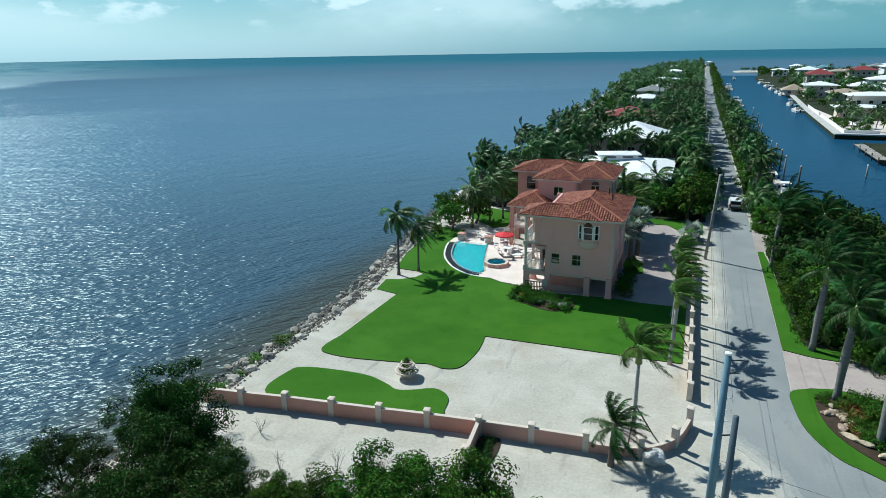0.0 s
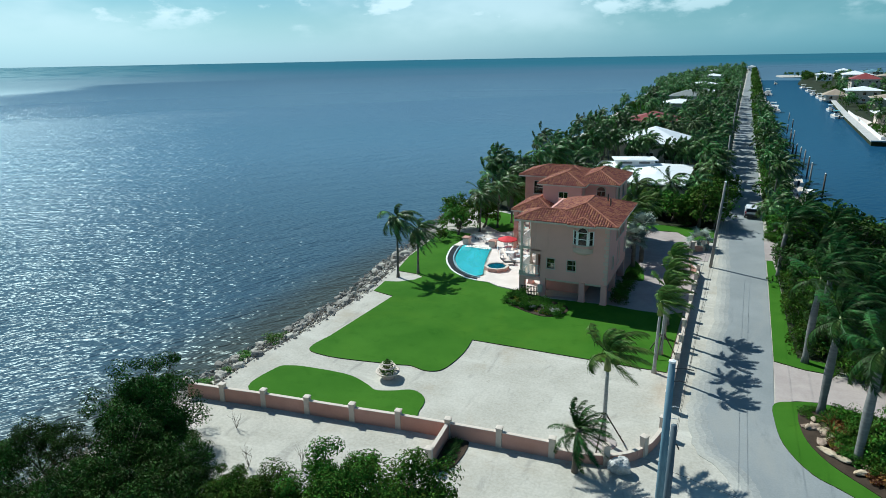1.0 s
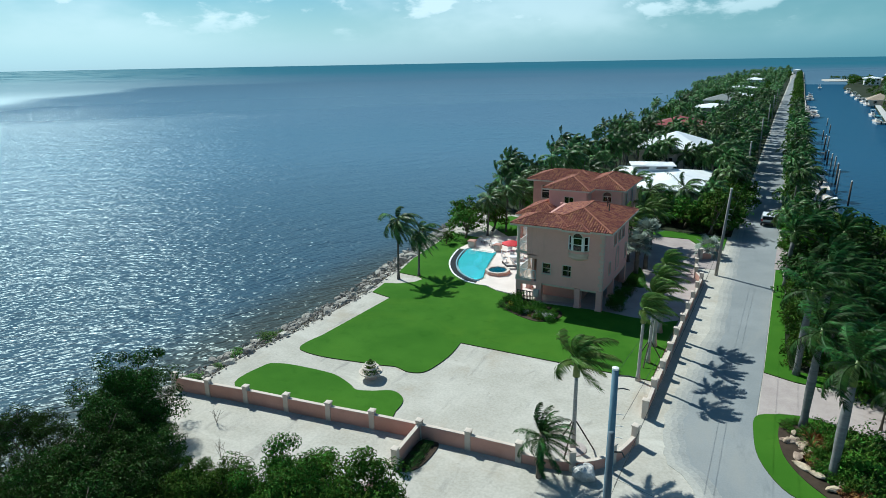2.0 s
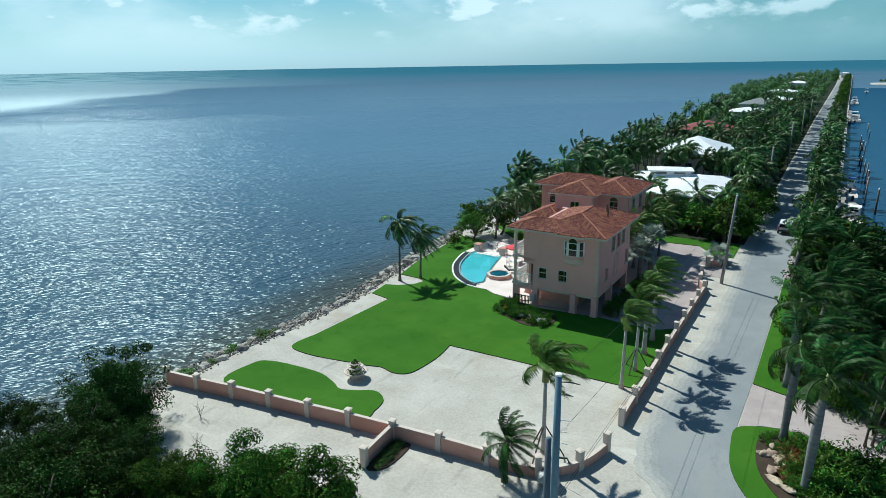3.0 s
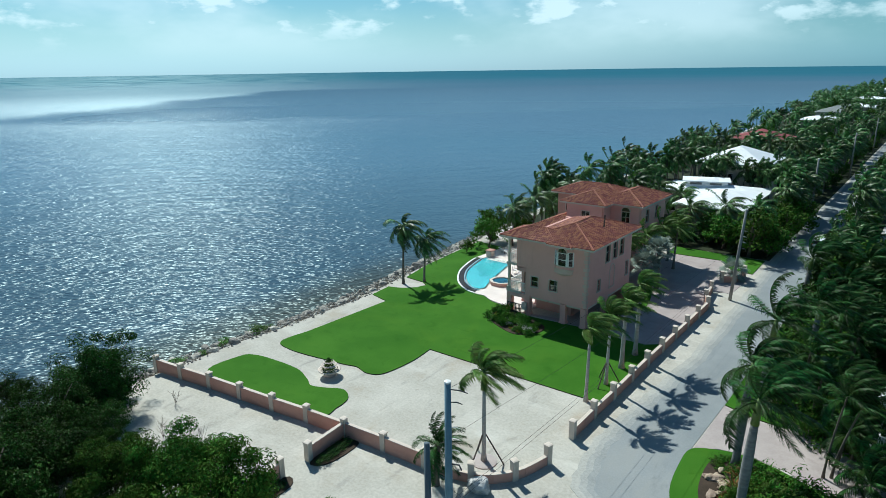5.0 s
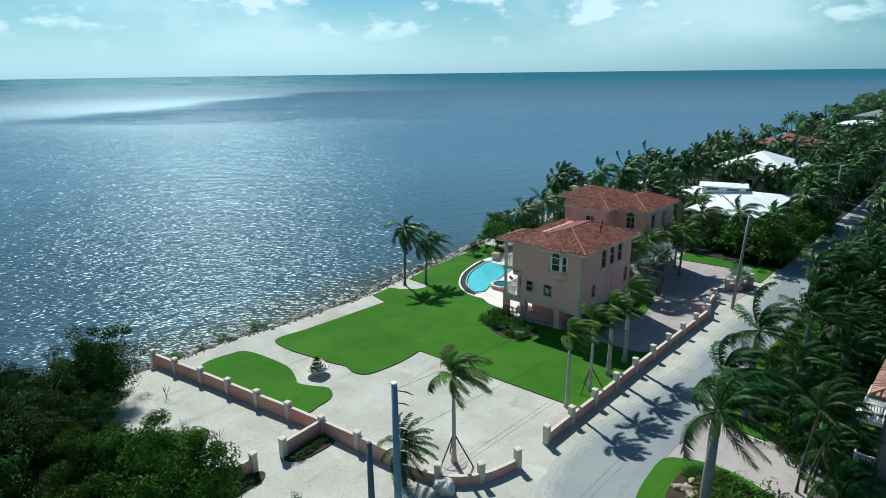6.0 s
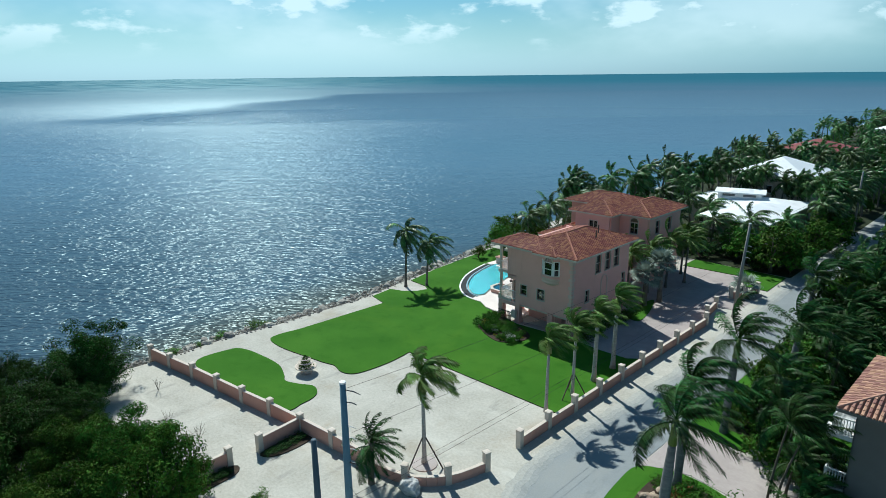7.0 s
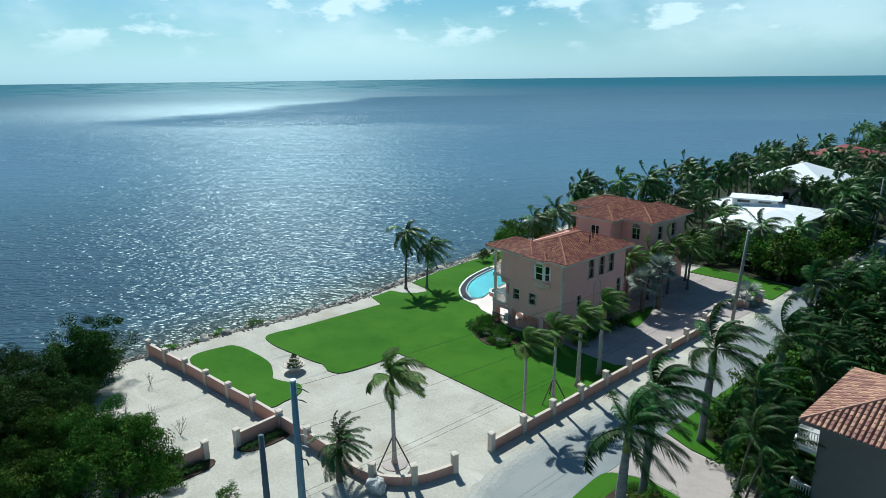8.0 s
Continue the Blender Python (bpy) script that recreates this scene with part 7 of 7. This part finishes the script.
# ---- poles and wires ----
def utility_pole(x, y, h, r, mat, label, arms=True):
    t = thing("utility_pole", label, "utility pole", "utility poles", at=(x, y, 0))
    part("shaft", Geo().tube([(0, 0, -0.1), (0, 0, h * 0.5), (0, 0, h)], [r * 1.25, r * 1.1, r * 0.85], 12), M[mat], t, smooth=True)
    if mat != "dark_pole":
        part("pole_cap", Geo().lathe((0, 0, h), [(r * 0.9, -0.03), (r * 0.9, 0.05), (0.01, 0.09)], 12), M["white"], t)
    if arms:
        for k, (z, dx) in enumerate(((h - 0.35, 0.9), (h - 1.0, 0.6), (h - 2.3, 0.45), (h - 2.9, 0.45), (h - 3.5, 0.45))):
            part("insulator", Geo().tube([(0, 0, z), (dx * 0.6, 0.2, z + 0.02), (dx, 0.32, z - 0.06)], [0.02, 0.035, 0.02] if k < 2 else [0.012, 0.02, 0.012], 6), M["dark"] if k < 2 else M["white"], t)
        part("bracket", Geo().tube([(0, 0, h - 4.2), (0.5, 0.15, h - 4.15), (0.62, 0.18, h - 4.4)], 0.04, 6), M["dark"], t, "small dark lamp bracket")
    return t


utility_pole(2.87, 32.83, 10.75, 0.17, "pole", "tall blue-grey timber utility pole with insulators")
utility_pole(3.31, 30.8, 8.85, 0.15, "dark_pole", "shorter dark timber pole beside the utility pole", False)
utility_pole(2.8, 81.4, 10.0, 0.14, "pole_grey", "leaning grey timber utility pole beside the lane").rotation_euler.y = 0.06
for y in (128, 175, 222, 270, 318):
    utility_pole(road_x(y) - 3.4, y, 9.6, 0.14, "pole_grey", "distant grey utility pole beside the lane", False)


def cable(p, q, sag, r=0.009):
    pts = []
    for i in range(21):
        s = i / 20
        v = Vector(p).lerp(Vector(q), s)
        v.z -= sag * 4 * s * (1 - s)
        pts.append(v)
    tagged(part("overhead_cable", Geo().tube(pts, r, 4, False), M["wire"]), "thin black overhead cable between utility poles", "cable", "overhead cables", kind="structure")


for k, z in enumerate((10.4, 8.3)):
    dx = (0.0, 0.45)[k]
    cable((2.87 + dx, 32.9, z), (3.35 + dx, 81.4, z - 0.9), 0.6)
    cable((3.35 + dx, 81.4, z - 0.9), (road_x(128) - 3.4 + dx, 128, z - 1.2), 0.6)
for x, z in ((3.05, 4.3), (3.15, 4.75)):
    cable((x, 32.83, z), (x, 81.3, z - 0.3), 0.25, 0.010)
cable((2.87, 32.8, 5.3), (34, 27, 5.4), 0.5)

# ---- car on the lane ----
def car(x, y):
    t = thing("parked_car", "white sport utility car standing on the lane", "car", at=(x, y, 0.025))
    prof = [(-2.2, 0.45), (-2.25, 0.95), (-2.0, 1.55), (-1.6, 1.68), (0.4, 1.66), (1.05, 1.12), (2.1, 0.98), (2.28, 0.7), (2.2, 0.4)]
    g = Geo()
    n = len(prof)
    vs = []
    for w, ins in ((-0.92, 0.16), (0.92, -0.16)):
        vs += [((w + (ins if z > 1.2 else 0)), yy, z) for yy, z in prof]
    g.add(vs, [tuple(range(n)), tuple(range(2 * n - 1, n - 1, -1))] + [(i, n + i, n + (i + 1) % n, (i + 1) % n) for i in range(n)])
    part("body", g, M["car"], t)
    part("rear_window", Geo().add([(-0.66, -2.06, 1.48), (0.66, -2.06, 1.48), (0.74, -2.26, 1.05), (-0.74, -2.26, 1.05)], [(0, 1, 2, 3)]), M["basin"], t, "dark rear glass")
    for s in (-1, 1):
        part("side_window", Geo().add([(s * 0.86, -1.8, 1.15), (s * 0.86, 0.7, 1.15), (s * 0.80, 0.35, 1.55), (s * 0.80, -1.6, 1.58)], [(0, 1, 2, 3)]), M["basin"], t, "dark side glass")
        part("tail_light", Geo().box((s * 0.78, -2.24, 0.95), (0.2, 0.06, 0.3)), M["red_cloth"], t, "red tail light")
        for yy in (-1.35, 1.4):
            wheel = part("wheel", Geo().tube([(s * 0.72, yy, 0.34), (s * 0.95, yy, 0.34)], 0.34, 14), M["rubber"], t)
            part("rim", Geo().tube([(s * 0.94, yy, 0.34), (s * 0.965, yy, 0.34)], 0.2, 10), M["white"], wheel)
    part("bumper", Geo().box((0, -2.27, 0.6), (1.7, 0.14, 0.24)), M["dark"], t)


car(6.9, 109.2)

# ---- canal: boats, pilings, docks ----
def boat(x, y, rz, L, label, top="white", console=True):
    t = thing("motor_boat", label, "boat", "moored boats", at=(x, y, SEA))
    g = Geo()
    secs = []
    for s in (0, 0.3, 0.6, 0.82, 0.95, 1.0):
        w = 0.16 * L * (1 - max(0, s - 0.5) ** 2 * 3.9)
        secs.append((-L / 2 + L * s, max(w, 0.03), 0.85 + 0.25 * s))
    vs = []
    for xx, w, h in secs:
        vs += [(xx, -w, h), (xx, -w * 0.75, 0.0), (xx, 0, -0.25), (xx, w * 0.75, 0.0), (xx, w, h)]
    fs = [(i * 5 + k, i * 5 + k + 1, (i + 1) * 5 + k + 1, (i + 1) * 5 + k) for i in range(5) for k in range(4)] + [(0, 4, 3, 2, 1)]
    part("hull", g.add(vs, fs), M["white"], t)
    dk = Geo().add([(xx, s * w * 0.92, h - 0.12) for xx, w, h in secs for s in (-1, 1)], [(2 * i, 2 * i + 2, 2 * i + 3, 2 * i + 1) for i in range(5)])
    part("deck", dk, M["cream"], t)
    if console:
        part("console", Geo().box((-0.05 * L, 0, 1.35), (0.14 * L, 0.13 * L, 0.9)), M["white"], t)
        part("windscreen", Geo().box((0.03 * L, 0, 1.9), (0.03, 0.12 * L, 0.35)), M["basin"], t, "dark windscreen")
        part("hardtop", Geo().box((-0.06 * L, 0, 2.75), (0.26 * L, 0.22 * L, 0.08)), M[top], t)
        for sx in (-0.14, 0.04):
            for sy in (-0.09, 0.09):
                part("top_post", Geo().tube([(sx * L, sy * L, 0.9), (sx * L, sy * L, 2.72)], 0.03, 5), M["white"], t)
    part("outboard", Geo().box((-L / 2 - 0.25, 0, 0.7), (0.5, 0.4, 1.1)), M["dark"], t)
    t.rotation_euler.z = rz


UP = math.pi / 2
boat(15.2, 124.5, UP, 7.5, "white centre-console boat moored at the near dock")
boat(14.9, 133, UP, 7.0, "small white open boat at the dock", "white", False)
boat(15.0, 144.0, UP, 5.0, "small dark open skiff at the dock", "dark", False)
boat(14.6, 152.5, UP, 6.0, "boat under a bright blue canvas cover", "blue_canvas")
for x, y, L in ((15.2, 312, 13), (15.0, 330, 12), (14.8, 424, 12), (14.8, 446, 11), (22, 560, 8)):
    boat(x, y, UP, L, "white cabin boat moored along the canal")
for x, y, L, m in ((35.2, 290, 10, "teal"), (36.0, 320, 8, "white"), (38.6, 385, 9, "white"), (38.4, 402, 10, "white"), (37.6, 430, 10, "white"), (37.6, 462, 12, "white"), (36.6, 500, 12, "white")):
    boat(x, y, UP * (1 + 0.1), L, "moored sport boat beneath the far seawall", m)
boat(42, 187, 0.2, 6.5, "small white boat beside the far dock", "white", False)
rk = random.Random(3)
for x, y, h in ((18.2, 132.5, 4.2), (16.9, 143, 4.4), (17.1, 152.7, 4.2), (17.2, 165, 3.8), (16.9, 173, 3.4), (16.4, 180, 3.2), (16.4, 206, 3.2), (17.4, 210, 3.2), (17.0, 218, 2.8), (16.6, 230, 2.8), (31.5, 147, 2.6), (19, 250, 2.6), (19, 275, 2.6)):
    t = thing("mooring_piling", "slim timber mooring piling standing in the canal", "piling", "mooring pilings", at=(x, y, SEA))
    part("shaft", Geo().tube([(0, 0, -1), (0.05, 0, h)], [0.17, 0.15], 9), M["timber"] if rk.random() < 0.5 else M["pole_grey"], t, smooth=True)
    part("piling_cap", Geo().lathe((0.05, 0, h), [(0.17, 0), (0.17, 0.06), (0.01, 0.25)], 9), M["white"], t, "white cone cap")


def dock(x0, x1, y0, y1, label, z=0.15):
    t = thing("dock", label, "dock", "docks")
    n = int((y1 - y0) / 0.32)
    me = Geo().box((0, 0, 0), (x1 - x0, 0.28, 0.06)).mesh("plank", M["dock"])
    for k in range(min(n, 60)):
        p = part("plank", me, None, t)
        p.location = ((x0 + x1) / 2, y0 + (k + 0.5) * (y1 - y0) / min(n, 60), z)
        p.scale.y = (y1 - y0) / min(n, 60) / 0.32
    for x in (x0 + 0.1, x1 - 0.1):
        part("stringer", Geo().box((x, (y0 + y1) / 2, z - 0.14), (0.12, y1 - y0, 0.2)), M["timber"], t)
        for k in range(5):
            part("pile", Geo().tube([(x, y0 + (y1 - y0) * k / 4, SEA - 0.8), (x, y0 + (y1 - y0) * k / 4, z + 0.5)], 0.13, 7), M["timber"], t)


dock(13.0, 14.0, 118, 150, "weathered plank dock along the near canal bank")
dock(12.8, 16.4, 188, 191, "short plank pier into the canal")
dock(36.8, 39.0, 164, 189, "plank dock with dark piles on the far bank")
dock(12.6, 13.9, 300, 360, "weathered plank dock along the canal")
